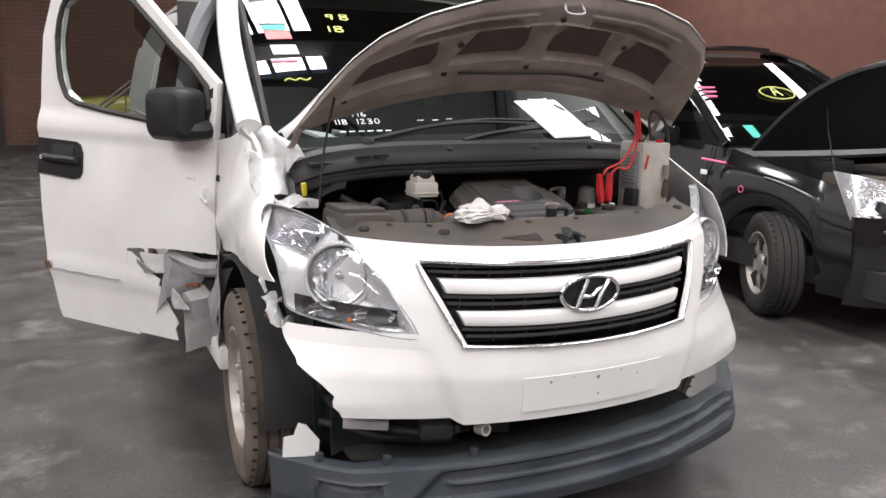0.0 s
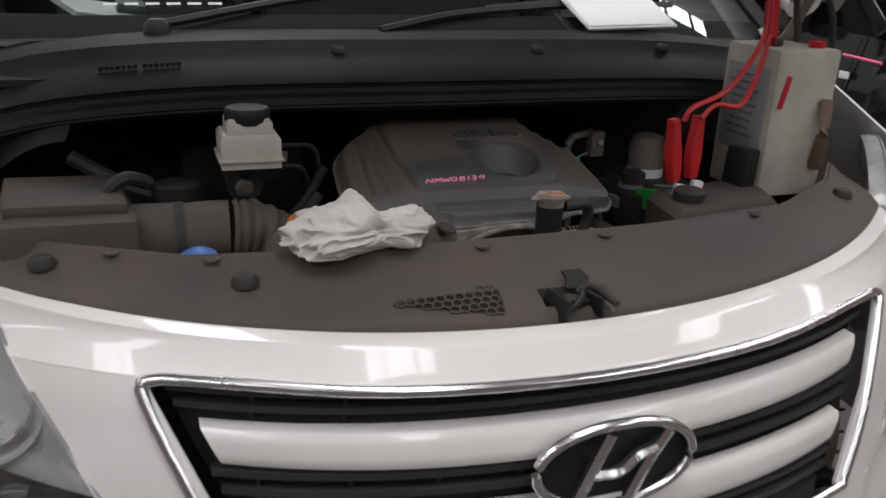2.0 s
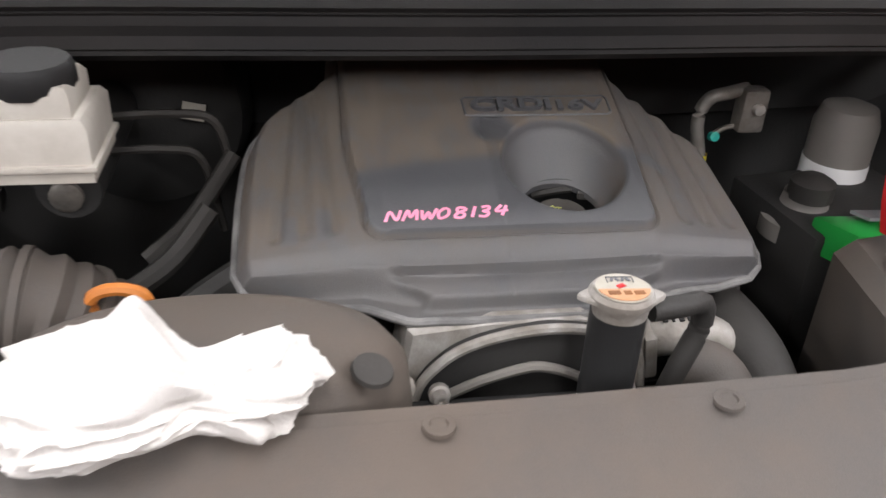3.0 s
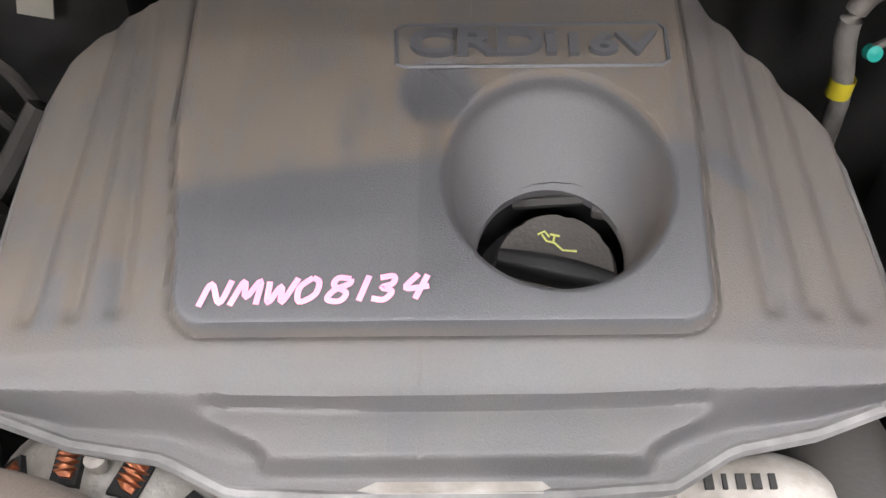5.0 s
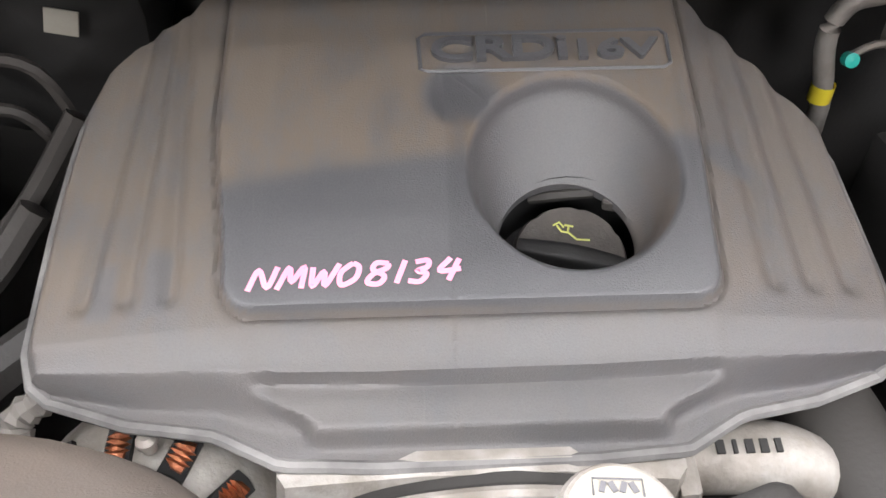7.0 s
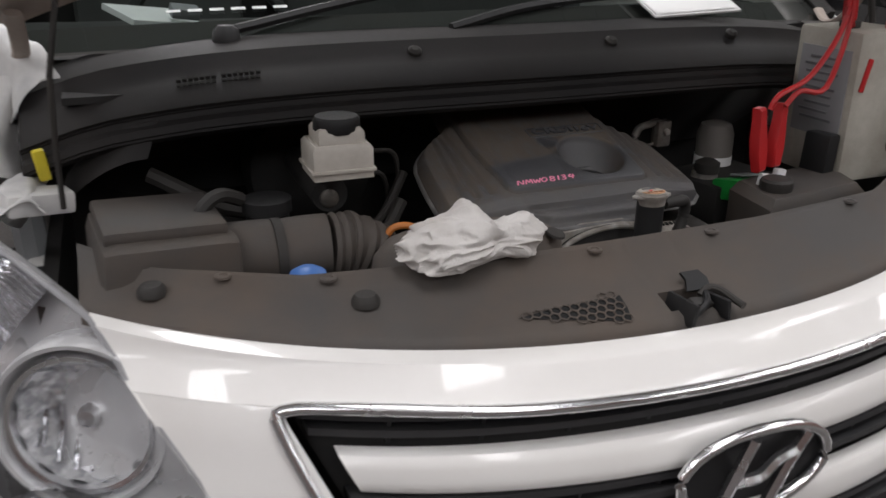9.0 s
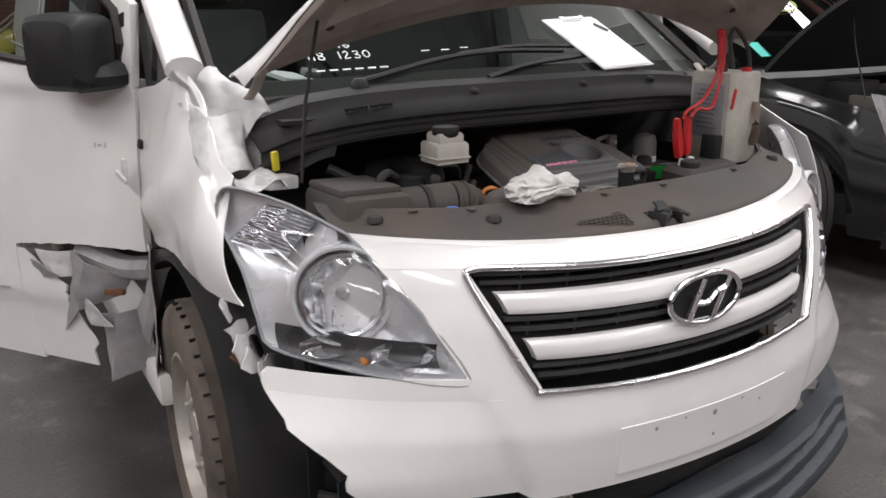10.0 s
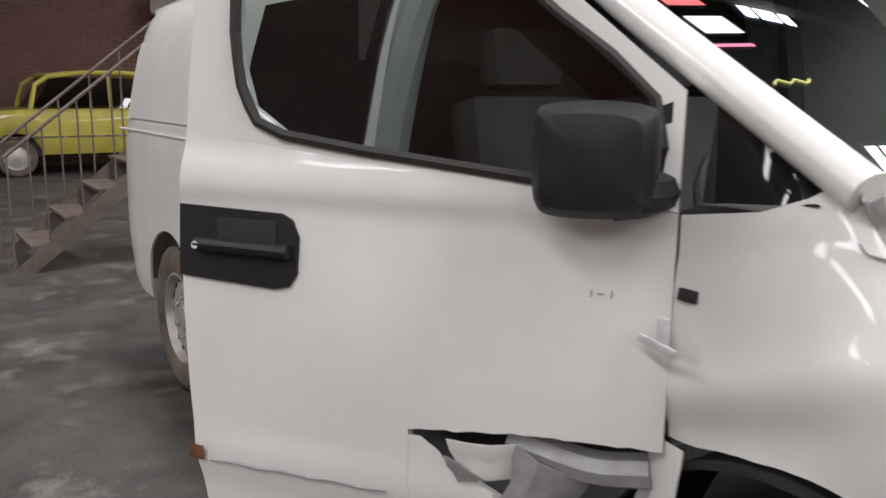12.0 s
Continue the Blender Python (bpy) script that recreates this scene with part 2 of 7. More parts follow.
M["brick"] = noise_mat("brick", (0.105, 0.045, 0.033), (0.15, 0.066, 0.048), 3, 0.85, bump=0.3, bump_scale=120, grain=0.2)
M["mortar"] = noise_mat("mortar", (0.14, 0.105, 0.09), (0.19, 0.15, 0.13), 5, 0.9)
for nd_ in M["concrete"].node_tree.nodes:
    if nd_.bl_idname == "ShaderNodeTexNoise":
        nd_.inputs["Roughness"].default_value = 0.74

# ---- mesh helpers ----


def thing(name, x, y, z, label, category, group="", kind=""):
    ob = new(name)
    ob.location = (x, y, z)
    ob.empty_display_size = 0.1
    return tagged(ob, label, category, group, kind)


def base_of(ob):
    v = Vector((0, 0, 0))
    while ob:
        v += ob.location
        ob = ob.parent
    return v


def part(name, bm, mat, parent=None, label="", smooth=True, kind=""):
    """Links a bmesh, given in world metres, as one mesh object under a thing or a part."""
    if parent:
        off = base_of(parent)
        for v in bm.verts:
            v.co -= off
    bmesh.ops.recalc_face_normals(bm, faces=bm.faces)
    me = bpy.data.meshes.new(name)
    bm.to_mesh(me)
    bm.free()
    for p in me.polygons:
        p.use_smooth = smooth
    if smooth:
        me.set_sharp_from_angle(angle=radians(38))
    me.materials.append(M[mat] if isinstance(mat, str) else mat)
    ob = new(name, me)
    ob.parent = parent
    return tagged(ob, label, "", "", kind)


def add_box(bm, c, size, rot=(0, 0, 0), bevel=0.0):
    m = pose(*c, *rot) @ Matrix.Diagonal((*size, 1))
    r = bmesh.ops.create_cube(bm, size=1, matrix=m)
    if bevel:
        es = list({e for v in r["verts"] for e in v.link_edges})
        bmesh.ops.bevel(bm, geom=es, offset=bevel, segments=2, affect="EDGES", profile=0.6)


def box(c, size, rot=(0, 0, 0), bevel=0.0):
    bm = bmesh.new()
    add_box(bm, c, size, rot, bevel)
    return bm


def grid_faces(bm, rows, closed_u=False, closed_v=False):
    """rows: lists of points of one length; joins neighbours by quads."""
    vs = [[bm.verts.new(p) for p in r] for r in rows]
    n, k = len(vs), len(vs[0])
    for i in range(n if closed_v else n - 1):
        for j in range(k if closed_u else k - 1):
            q = [vs[i][j], vs[i][(j + 1) % k], vs[(i + 1) % n][(j + 1) % k], vs[(i + 1) % n][j]]
            if len(set(q)) == 4:
                bm.faces.new(q)
    return vs


def sheet(fn, us, vs, thick=0.0, direction=(0, 1, 0), bm=None):
    """A sheet through fn(u, v), made a shell by moving a copy along direction."""
    bm = bm or bmesh.new()
    d = Vector(direction) * thick
    front = [[Vector(fn(u, v)) for u in us] for v in vs]
    a = grid_faces(bm, front)
    if thick:
        b = grid_faces(bm, [[p + d for p in r] for r in front])
        ring_a = a[0] + [r[-1] for r in a[1:]] + a[-1][-2::-1] + [r[0] for r in a[-2:0:-1]]
        ring_b = b[0] + [r[-1] for r in b[1:]] + b[-1][-2::-1] + [r[0] for r in b[-2:0:-1]]
        for i in range(len(ring_a)):
            j = (i + 1) % len(ring_a)
            bm.faces.new((ring_a[i], ring_a[j], ring_b[j], ring_b[i]))
    return bm


def lin(a, b, n):
    return [a + (b - a) * i / (n - 1) for i in range(n)]


def smooth_path(pts, n=6):
    """Catmull-Rom through the points."""
    p = [Vector(q) for q in pts]
    p = [2 * p[0] - p[1]] + p + [2 * p[-1] - p[-2]]
    out = []
    for i in range(1, len(p) - 2):
        for k in range(n):
            t = k / n
            out.append(0.5 * (2 * p[i] + (p[i + 1] - p[i - 1]) * t + (2 * p[i - 1] - 5 * p[i] + 4 * p[i + 1] - p[i + 2]) * t * t
                              + (3 * p[i] - p[i - 1] - 3 * p[i + 1] + p[i + 2]) * t ** 3))
    return out + [p[-2]]


def tube(pts, r, sides=8, n=5, closed=False, bm=None, ribs=0.0, flat=1.0):
    """A round tube along a smoothed path; ribs makes it corrugated."""
    bm = bm or bmesh.new()
    path = smooth_path(pts, n) if n > 1 else [Vector(p) for p in pts]
    if closed:
        path = path[:-1]
    rows, up = [], Vector((0.123, 0.05, 1)).normalized()
    for i, p in enumerate(path):
        a = path[i - 1] if (i or closed) else p
        b = path[(i + 1) % len(path)] if (i + 1 < len(path) or closed) else p
        t = (b - a).normalized()
        s = t.cross(up)
        s = s.normalized() if s.length > 1e-4 else Vector((1, 0, 0))
        w = s.cross(t)
        rr = r * (1 + ribs * (1 if i % 2 else -1))
        rows.append([p + s * (rr * math.cos(2 * math.pi * k / sides)) + w * (rr * flat * math.sin(2 * math.pi * k / sides)) for k in range(sides)])
    vs = grid_faces(bm, rows, closed_u=True, closed_v=closed)
    if not closed:
        bm.faces.new(vs[0])
        bm.faces.new(vs[-1][::-1])
    return bm


def lathe(profile, m, sides=24, bm=None, wobble=None):
    """Turns (radius, height) pairs round the local z axis and sets the result at m."""
    bm = bm or bmesh.new()
    rows = [[m @ Vector((r * math.cos(2 * math.pi * k / sides) * (wobble(k) if wobble else 1), r * math.sin(2 * math.pi * k / sides) * (wobble(k) if wobble else 1), h))
             for k in range(sides)] for r, h in profile]
    vs = grid_faces(bm, rows, closed_u=True)
    return bm


def slab(outline, m, z0, z1, bevel=0.0, bm=None):
    """A flat outline (x, y) extruded from z0 to z1 and set at m; bevel rounds its top rim."""
    bm = bm or bmesh.new()
    n = len(outline)
    cx, cy = sum(p[0] for p in outline) / n, sum(p[1] for p in outline) / n
    lv = [(1.0, z0), (1.0, z1)] if not bevel else [(1.0, z0), (1.0, z1 - bevel), (None, z1)]
    rows = []
    for f, z in lv:
        if f:
            rows.append([m @ Vector((x, y, z)) for x, y in outline])
        else:
            row = []
            for x, y in outline:
                d = math.hypot(x - cx, y - cy) or 1
                k = max(0, 1 - bevel / d)
                row.append(m @ Vector((cx + (x - cx) * k, cy + (y - cy) * k, z)))
            rows.append(row)
    vs = grid_faces(bm, rows, closed_u=True)
    for f in (vs[0][::-1], vs[-1]):
        bmesh.ops.triangulate(bm, faces=[bm.faces.new(f)])
    return bm


def interp(table, x):
    """Piecewise smooth reading of a short table of (x, value)."""
    if x <= table[0][0]:
        return table[0][1]
    for (a, p), (b, q) in zip(table, table[1:]):
        if x <= b:
            t = (x - a) / (b - a)
            return p + (q - p) * t
    return table[-1][1]


def smoothstep(a, b, x):
    t = max(0.0, min(1.0, (x - a) / (b - a)))
    return t * t * (3 - 2 * t)


def text_bm(words, size, m, depth=0.0, spacing=1.0, shear=0.0):
    """Words in the built-in font as a flat or raised mesh at m (text runs along local x)."""
    cu = bpy.data.curves.new("lettering", "FONT")
    cu.body, cu.size, cu.extrude, cu.space_character, cu.shear, cu.offset = words, size, depth, spacing, shear, size * 0.03
    ob = bpy.data.objects.new("lettering", cu)
    scene.collection.objects.link(ob)
    me = bpy.data.meshes.new_from_object(ob.evaluated_get(bpy.context.evaluated_depsgraph_get()))
    bpy.data.objects.remove(ob)
    bpy.data.curves.remove(cu)
    bm = bmesh.new()
    bm.from_mesh(me)
    bpy.data.meshes.remove(me)
    bmesh.ops.transform(bm, matrix=m, verts=bm.verts)
    return bm


STROKES = {  # hand-written letters as strokes on a 1 x 1 cell
    "N": [[(0, 0), (0.1, 0.9), (0.6, 0.1), (0.7, 1)]], "M": [[(0, 0), (0.15, 0.95), (0.4, 0.3), (0.65, 0.95), (0.8, 0)]],
    "W": [[(0, 0.9), (0.2, 0.05), (0.42, 0.7), (0.62, 0.05), (0.85, 1)]], "0": [[(0.35, 1), (0.05, 0.6), (0.2, 0.05), (0.6, 0.3), (0.6, 0.8), (0.35, 1)]],
    "8": [[(0.6, 0.9), (0.2, 0.95), (0.15, 0.65), (0.6, 0.35), (0.5, 0.02), (0.1, 0.1), (0.2, 0.45), (0.6, 0.7), (0.6, 0.9)]],
    "1": [[(0.3, 1), (0.25, 0)]], "3": [[(0.1, 0.9), (0.5, 0.95), (0.55, 0.65), (0.25, 0.5), (0.6, 0.35), (0.45, 0.02), (0.05, 0.08)]],
    "4": [[(0.3, 1), (0.05, 0.45), (0.75, 0.5)], [(0.6, 0.95), (0.45, 0)]], "2": [[(0.1, 0.8), (0.4, 1), (0.55, 0.7), (0.1, 0.05), (0.65, 0.1)]],
    "9": [[(0.5, 0.9), (0.15, 0.85), (0.15, 0.5), (0.5, 0.6), (0.5, 0.9), (0.4, 0)]], "D": [[(0.05, 0), (0.1, 0.95), (0.6, 0.4), (0.5, 0.05), (0.0, 0.02)]],
    "X": [[(0, 0), (0.65, 1)], [(0.05, 0.95), (0.6, 0)]], "B": [[(0.1, 0), (0.1, 1), (0.5, 0.85), (0.15, 0.5), (0.6, 0.3), (0.1, 0.0)]],
    "A": [[(0, 0), (0.35, 1), (0.65, 0)], [(0.15, 0.4), (0.55, 0.4)]], "6": [[(0.5, 1), (0.1, 0.4), (0.3, 0), (0.6, 0.25), (0.15, 0.4)]],
    "-": [[(0.1, 0.5), (0.6, 0.5)]],
}


def scrawl(words, fn, w, h, r, gap=0.95):
    """Words written by a marker: fn(x, y) gives the place on the surface, w and h the size of a letter, r the half width of the stroke."""
    bm = bmesh.new()
    at = 0.0
    for c in words:
        narrow = 0.38 if c == "1" else 0.0
        at -= narrow * 0.3
        for k, st in enumerate(STROKES.get(c, [])):
            pts = smooth_path([(x, y, 0) for x, y in st], 5)
            P = [Vector(fn((at + p.x) * w, p.y * h)) for p in pts]
            rows = []
            for j, p in enumerate(P):
                t = (P[min(j + 1, len(P) - 1)] - P[max(j - 1, 0)]).normalized()
                nrm = (Vector(fn(0.01, 0)) - Vector(fn(0, 0))).cross(Vector(fn(0, 0.01)) - Vector(fn(0, 0))).normalized()
                s = t.cross(nrm).normalized() * r
                rows.append([p - s + nrm * 0.0001 * k, p + s + nrm * 0.0001 * k])
            grid_faces(bm, rows)
        at += gap - narrow
    return bm


# ---- the building ----
X0, X1, Y0, Y1 = -13.0, 13.0, -14.0, 17.0
WALL_T = 0.25
floor_bm = bmesh.new()
grid_faces(floor_bm, [[(x, y, 0.0) for x in lin(X0 - 1, X1 + 1, 3)] for y in lin(Y0 - 1, Y1 + 1, 3)])
floor_ob = part("floor", floor_bm, "concrete", None, smooth=False)
tagged(floor_ob, "worn grey-brown concrete workshop floor with dust and stains", "floor", "", "structure")
roof = bmesh.new()
xs = sorted({X0 - 0.3, X1 + 0.3, *[a[0] - a[2] / 2 for a in ROOF_LIGHTS], *[a[0] + a[2] / 2 for a in ROOF_LIGHTS]})
ys = sorted({Y0 - 0.3, Y1 + 0.3, *[a[1] - a[3] / 2 for a in ROOF_LIGHTS], *[a[1] + a[3] / 2 for a in ROOF_LIGHTS]})
for xa, xb in zip(xs, xs[1:]):
    for ya, yb in zip(ys, ys[1:]):
        if not any(abs((xa + xb) / 2 - a[0]) < a[2] / 2 and abs((ya + yb) / 2 - a[1]) < a[3] / 2 for a in ROOF_LIGHTS):
            add_box(roof, ((xa + xb) / 2, (ya + yb) / 2, ROOF_Z + 0.06), (xb - xa, yb - ya, 0.1))
for i in range(5):
    add_box(roof, (0, Y0 + 3.6 + 7 * i, ROOF_Z - 0.35), (X1 - X0, 0.16, 0.5))
for i in range(52):
    add_box(roof, (X0 + 0.25 + 0.5 * i, (Y0 + Y1) / 2, ROOF_Z - 0.01), (0.06, Y1 - Y0, 0.04))
tagged(part("ceiling", roof, "roof_steel", None, smooth=False), "dark steel workshop roof with rows of skylights", "ceiling", "", "structure")

# ---- the white van ----
van = thing("van", 0, 2.4, 0, "white panel van with crash-torn front corner, bonnet up and door open", "van")


def nose(x, z):
    """Depth of the front skin at x, z."""
    c = interp([(0.2, 0.0), (0.45, -0.02), (0.6, -0.03), (0.7, -0.015), (0.83, 0.008), (0.94, 0.045), (0.98, 0.085), (1.1, 0.13)], z)
    k4 = interp([(0.5, 0.06), (0.75, 0.30), (1.1, 0.34)], z)
    a = abs(x)
    c += 0.009 * max(0.0, min(1.0, (a - 0.42 - 0.35 * (z - 0.47)) / 0.02)) * max(0.0, min(1.0, (0.735 - z) / 0.05))
    return c + 0.30 * a * a + k4 * a ** 4 + 3.2 * max(0.0, a - 0.86) ** 1.7


def lamp_in(z):
    """Half width at which the nose meets the headlight's inner edge."""
    return interp([(0.735, 0.535), (0.86, 0.60), (1.0, 0.69), (1.02, 0.70)], z)


def grille_half(z):
    return interp([(0.70, 0.395), (0.945, 0.512)], z)


def lip_z(x):
    return 0.972 + 0.030 * (x / 0.7) ** 2


def nose_panel(bm, z0, z1, fa, fb, nz=8, nx=14, thick=0.006):
    sheet(lambda u, v: (fa(v) + (fb(v) - fa(v)) * u, nose(fa(v) + (fb(v) - fa(v)) * u, v), v), lin(0, 1, nx), lin(z0, z1, nz), thick, (0, 1, 0), bm)


rng = random.Random(4)
jag = [(0.44 + 0.02 * i, rng.uniform(-0.012, 0.012)) for i in range(16)]


def torn_edge(z):
    """Ragged end of the bumper on its broken side."""
    return -interp([(0.46, 0.735), (0.495, 0.765), (0.525, 0.752), (0.56, 0.80), (0.60, 0.838), (0.65, 0.852), (0.70, 0.862), (0.74, 0.862)], z) + interp(jag, z)


bm = bmesh.new()
# top strip between bonnet shut line and grille, rolled over at the top
def top_strip(u, v):
    x = u * lamp_in(0.947 + 0.053 * min(1, v))
    zb = 0.934 + 0.013 * min(1, abs(x) / 0.45) ** 2
    z = zb + (lip_z(x) - zb) * min(1, v)
    return (x, nose(x, z) + (0.022 if v > 1 else 0), z + (0.003 if v > 1 else 0))


sheet(top_strip, lin(-1, 1, 41), [0, 0.25, 0.5, 0.75, 0.9, 1.0, 1.2], 0.006, (0, 1, 0), bm)
for s in (-1, 1):
    nose_panel(bm, 0.735, 0.95, lambda z: s * grille_half(z), lambda z: s * lamp_in(z), 10, 6)
nose_panel(bm, 0.69, 0.735, lambda z: torn_edge(z), lambda z: -grille_half(z), 4, 14)
nose_panel(bm, 0.69, 0.735, lambda z: grille_half(z), lambda z: 0.93, 4, 16)
bumper_bottom = 0.455


def hem(x):
    """Lower hem: deeper between the two creases."""
    return 0.0 if abs(x) < 0.42 else 0.022 * min(1.0, (abs(x) - 0.42) / 0.01)


sheet(lambda u, v: (lambda x, z: (x, nose(x, z) + 0.05 * max(0, 0.53 - z), z + hem(x) * (0.69 - z) / 0.235))(torn_edge(bumper_bottom + v * (0.69 - bumper_bottom)) * (1 - u) + 0.93 * u, bumper_bottom + v * (0.69 - bumper_bottom)),
      lin(0, 1, 90), lin(0, 1, 14), 0.006, (0, 1, 0), bm)
bumper = part("bumper", bm, "white_paint", van, "white front bumper cover, torn off at one corner")

# right-hand wrap of the bumper along the side to the wheel arch
bm = sheet(lambda u, v: (0.93 + 0.015 * math.sin(u * 3), nose(0.93, 0.7) - 0.02 + u * 0.28, 0.47 + v * (0.24 + 0.06 * u)), lin(0, 1, 8), lin(0, 1, 6), 0.006, (-1, 0, 0))
part("bumper_corner", bm, "white_paint", bumper)

# number plate recess, shallow raised pad
bm = sheet(lambda u, v: (0.03 + u * 0.26, nose(0.03 + u * 0.26, 0.54 + v * 0.055) - 0.003, 0.54 + v * 0.055), lin(-1, 1, 16), lin(-1, 1, 4), 0.01, (0, 1, 0))
part("plate_panel", bm, "white_paint", bumper, "bare white number plate pad with old screw holes")
pad = bpy.data.objects["plate_panel"]
for x, z, r in ((-0.14, 0.575, 0.005), (0.03, 0.572, 0.007), (0.035, 0.515, 0.004), (-0.06, 0.582, 0.003), (0.12, 0.583, 0.003), (0.19, 0.56, 0.003)):
    part("screw_hole", lathe([(r, 0), (0, 0.0006)], Matrix.Translation((x, nose(x, z) - 0.0034, z)) @ pose(0, 0, 0, 90), 10), "grey_label", pad)

# grille: chrome frame, white bars, black slats
grille = part("grille", sheet(lambda u, v: (u * (grille_half(v) - 0.005), nose(u * grille_half(v), v) + 0.05, v), lin(-1, 1, 20), lin(0.70, 0.935, 6), 0.01, (0, 1, 0)), "bay_dark", van, "black slatted radiator grille in a chrome frame")
frame_pts = []
for x, z in [(-0.45, 0.947), (-0.25, 0.938), (0, 0.934), (0.25, 0.938), (0.45, 0.947), (0.503, 0.945), (0.513, 0.925), (0.46, 0.80), (0.415, 0.712), (0.39, 0.699), (0.2, 0.690), (0, 0.686), (-0.2, 0.690), (-0.39, 0.699), (-0.415, 0.712), (-0.46, 0.80), (-0.513, 0.925), (-0.503, 0.945), (-0.45, 0.947)]:
    frame_pts.append((x, nose(x, z) - 0.002, z))
part("chrome_frame", tube(frame_pts, 0.0075, 10, 4, closed=True), "chrome", grille, "chrome surround")
for z0, z1 in ((0.852, 0.894), (0.757, 0.799)):
    bm = sheet(lambda u, v: (u * (grille_half(z0 + v * (z1 - z0)) - 0.03), nose(u * grille_half(z0), z0 + v * (z1 - z0)) + 0.004 + 0.005 * (2 * v - 1) ** 4, z0 + v * (z1 - z0) - 0.008 * (1 - u * u)), lin(-1, 1, 26), lin(0, 1, 7), 0.02, (0, 1, 0))
    part("grille_bar", bm, "white_paint", grille, "white painted grille bar")
for z in (0.928, 0.911, 0.839, 0.819, 0.742, 0.722):
    bm = sheet(lambda u, v: (u * (grille_half(z) - 0.012), nose(u * grille_half(z), z) + 0.014 + v * 0.03, z - 0.004 * v - 0.008 * (1 - u * u)), lin(-1, 1, 22), lin(0, 1, 2), 0.009, (0, 0, 1))
    part("grille_slat", bm, "slat_plastic", grille)
for z in (0.912, 0.823, 0.726):
    for x in lin(-0.40, 0.40, 9):
        if abs(x) < grille_half(z) - 0.03:
            part("grille_rib", box((x, nose(x, z) + 0.036, z - 0.008 * (1 - (x / 0.45) ** 2)), (0.005, 0.014, 0.034), (10, 0, 0)), "slat_plastic", grille)
em = Vector((0.006, nose(0, 0.835) - 0.012, 0.838))
ring = [em + Vector((0.104 * math.cos(a), 0.006 * abs(math.cos(a)), 0.0555 * math.sin(a))) for a in lin(0, 2 * math.pi, 33)]
emblem = part("emblem", tube(ring, 0.0068, 10, 1, closed=True), "chrome", grille, "oval chrome badge")
bm = lathe([(0.0, 0), (0.5, 0)], Matrix.Translation(em + Vector((0, 0.012, 0))) @ Matrix.Diagonal((0.206, 1, 0.11, 1)) @ pose(0, 0, 0, 90), 28)
part("backing", bm, "plastic", emblem)
for pts in ([(-0.054, -0.044), (-0.036, 0.0), (-0.016, 0.046)], [(0.016, -0.048), (0.038, 0.0), (0.062, 0.040)], [(-0.036, -0.006), (0.0, -0.008), (0.022, 0.010), (0.048, 0.018)]):
    part("emblem_bar", tube([em + Vector((x, -0.002, z)) for x, z in pts], 0.0075, 6, 4), "chrome", emblem)

# lower dark lip spoiler, hanging loose on the broken side


def lip_drop(x):
    return -0.035 * max(0, min(1, (-x + 0.2) / 1.0)) + 0.035 * max(0, (x - 0.3))


def lip_pt(x, y_off, z):
    a = abs(x)
    return (x, -0.03 + 0.28 * a * a + 0.35 * max(0, a - 0.72) ** 1.3 * 3 + y_off, z + lip_drop(x))


def lip_recess(x, z):
    """Sunk panels in the lip: the ribbed intake band and the blanked fog lamp."""
    zc = z - 0.05 * max(0, x - 0.3)
    band = smoothstep(-0.54, -0.50, x + 1.2 * (0.30 - zc)) * smoothstep(0.74, 0.70, x) * smoothstep(0.256, 0.264, zc) * smoothstep(0.345, 0.338, zc)
    rib = smoothstep(0.010, 0.005, abs(zc - 0.303)) * smoothstep(-0.47, -0.44, x)
    q = max(abs(x + 0.745 - 0.25 * (z - 0.27)) / 0.082, abs(z - 0.272) / 0.046)
    blank = smoothstep(1.0, 0.9, q) - 0.55 * smoothstep(0.66, 0.56, q)
    return 0.022 * band * (1 - 0.75 * rib) + 0.016 * blank - 0.005 * smoothstep(0.10, 0.0, abs(q - 1.06))


def lip_face(x, z):
    off = interp([(0.190, 0.06), (0.198, 0.005), (0.212, -0.028), (0.25, -0.036), (0.285, -0.026), (0.34, -0.010), (0.354, -0.006), (0.3585, 0.01)], z)
    return lip_pt(x, off + lip_recess(x, z), z)


lip_z_rows = sorted(set([0.190, 0.194, 0.198, 0.204, 0.212] + lin(0.22, 0.35, 40) + [0.354, 0.357, 0.3585]))
bm = sheet(lip_face, lin(-0.93, 0.95, 150), lip_z_rows, 0.004, (0, 1, 0.2))
lip_part = part("bumper_lip", bm, "bumper_plastic", van, "dark grey plastic lower bumper lip, hanging loose at one end")
part("lip_ledge", sheet(lambda u, v: lip_pt(u, 0.01 + 0.065 * v, 0.358 + 0.003 * math.sin(30 * u) * v), lin(-0.90, 0.93, 60), lin(0, 1, 4), 0.003, (0, 0, -1)), "bumper_plastic", lip_part)
# black strips laid in the band as the shade of its openings
for x0, x1, z in ((-0.10, 0.30, 0.283), (0.02, 0.52, 0.322)):
    part("intake_slot", sheet(lambda u, v: lip_pt(u, 0.0085 - 0.012 * (0.30 - z) / 0.02, z + 0.014 * (v - 0.5) + 0.05 * max(0, u - 0.3)), lin(x0, x1, 14), lin(0, 1, 2)), "hole_shade", lip_part)
for x in (-0.80, -0.62, -0.36):
    part("lip_clip", box(lip_pt(x, 0.045, 0.372), (0.022, 0.02, 0.030), (0, 5, 8), 0.004), "bumper_plastic", lip_part)

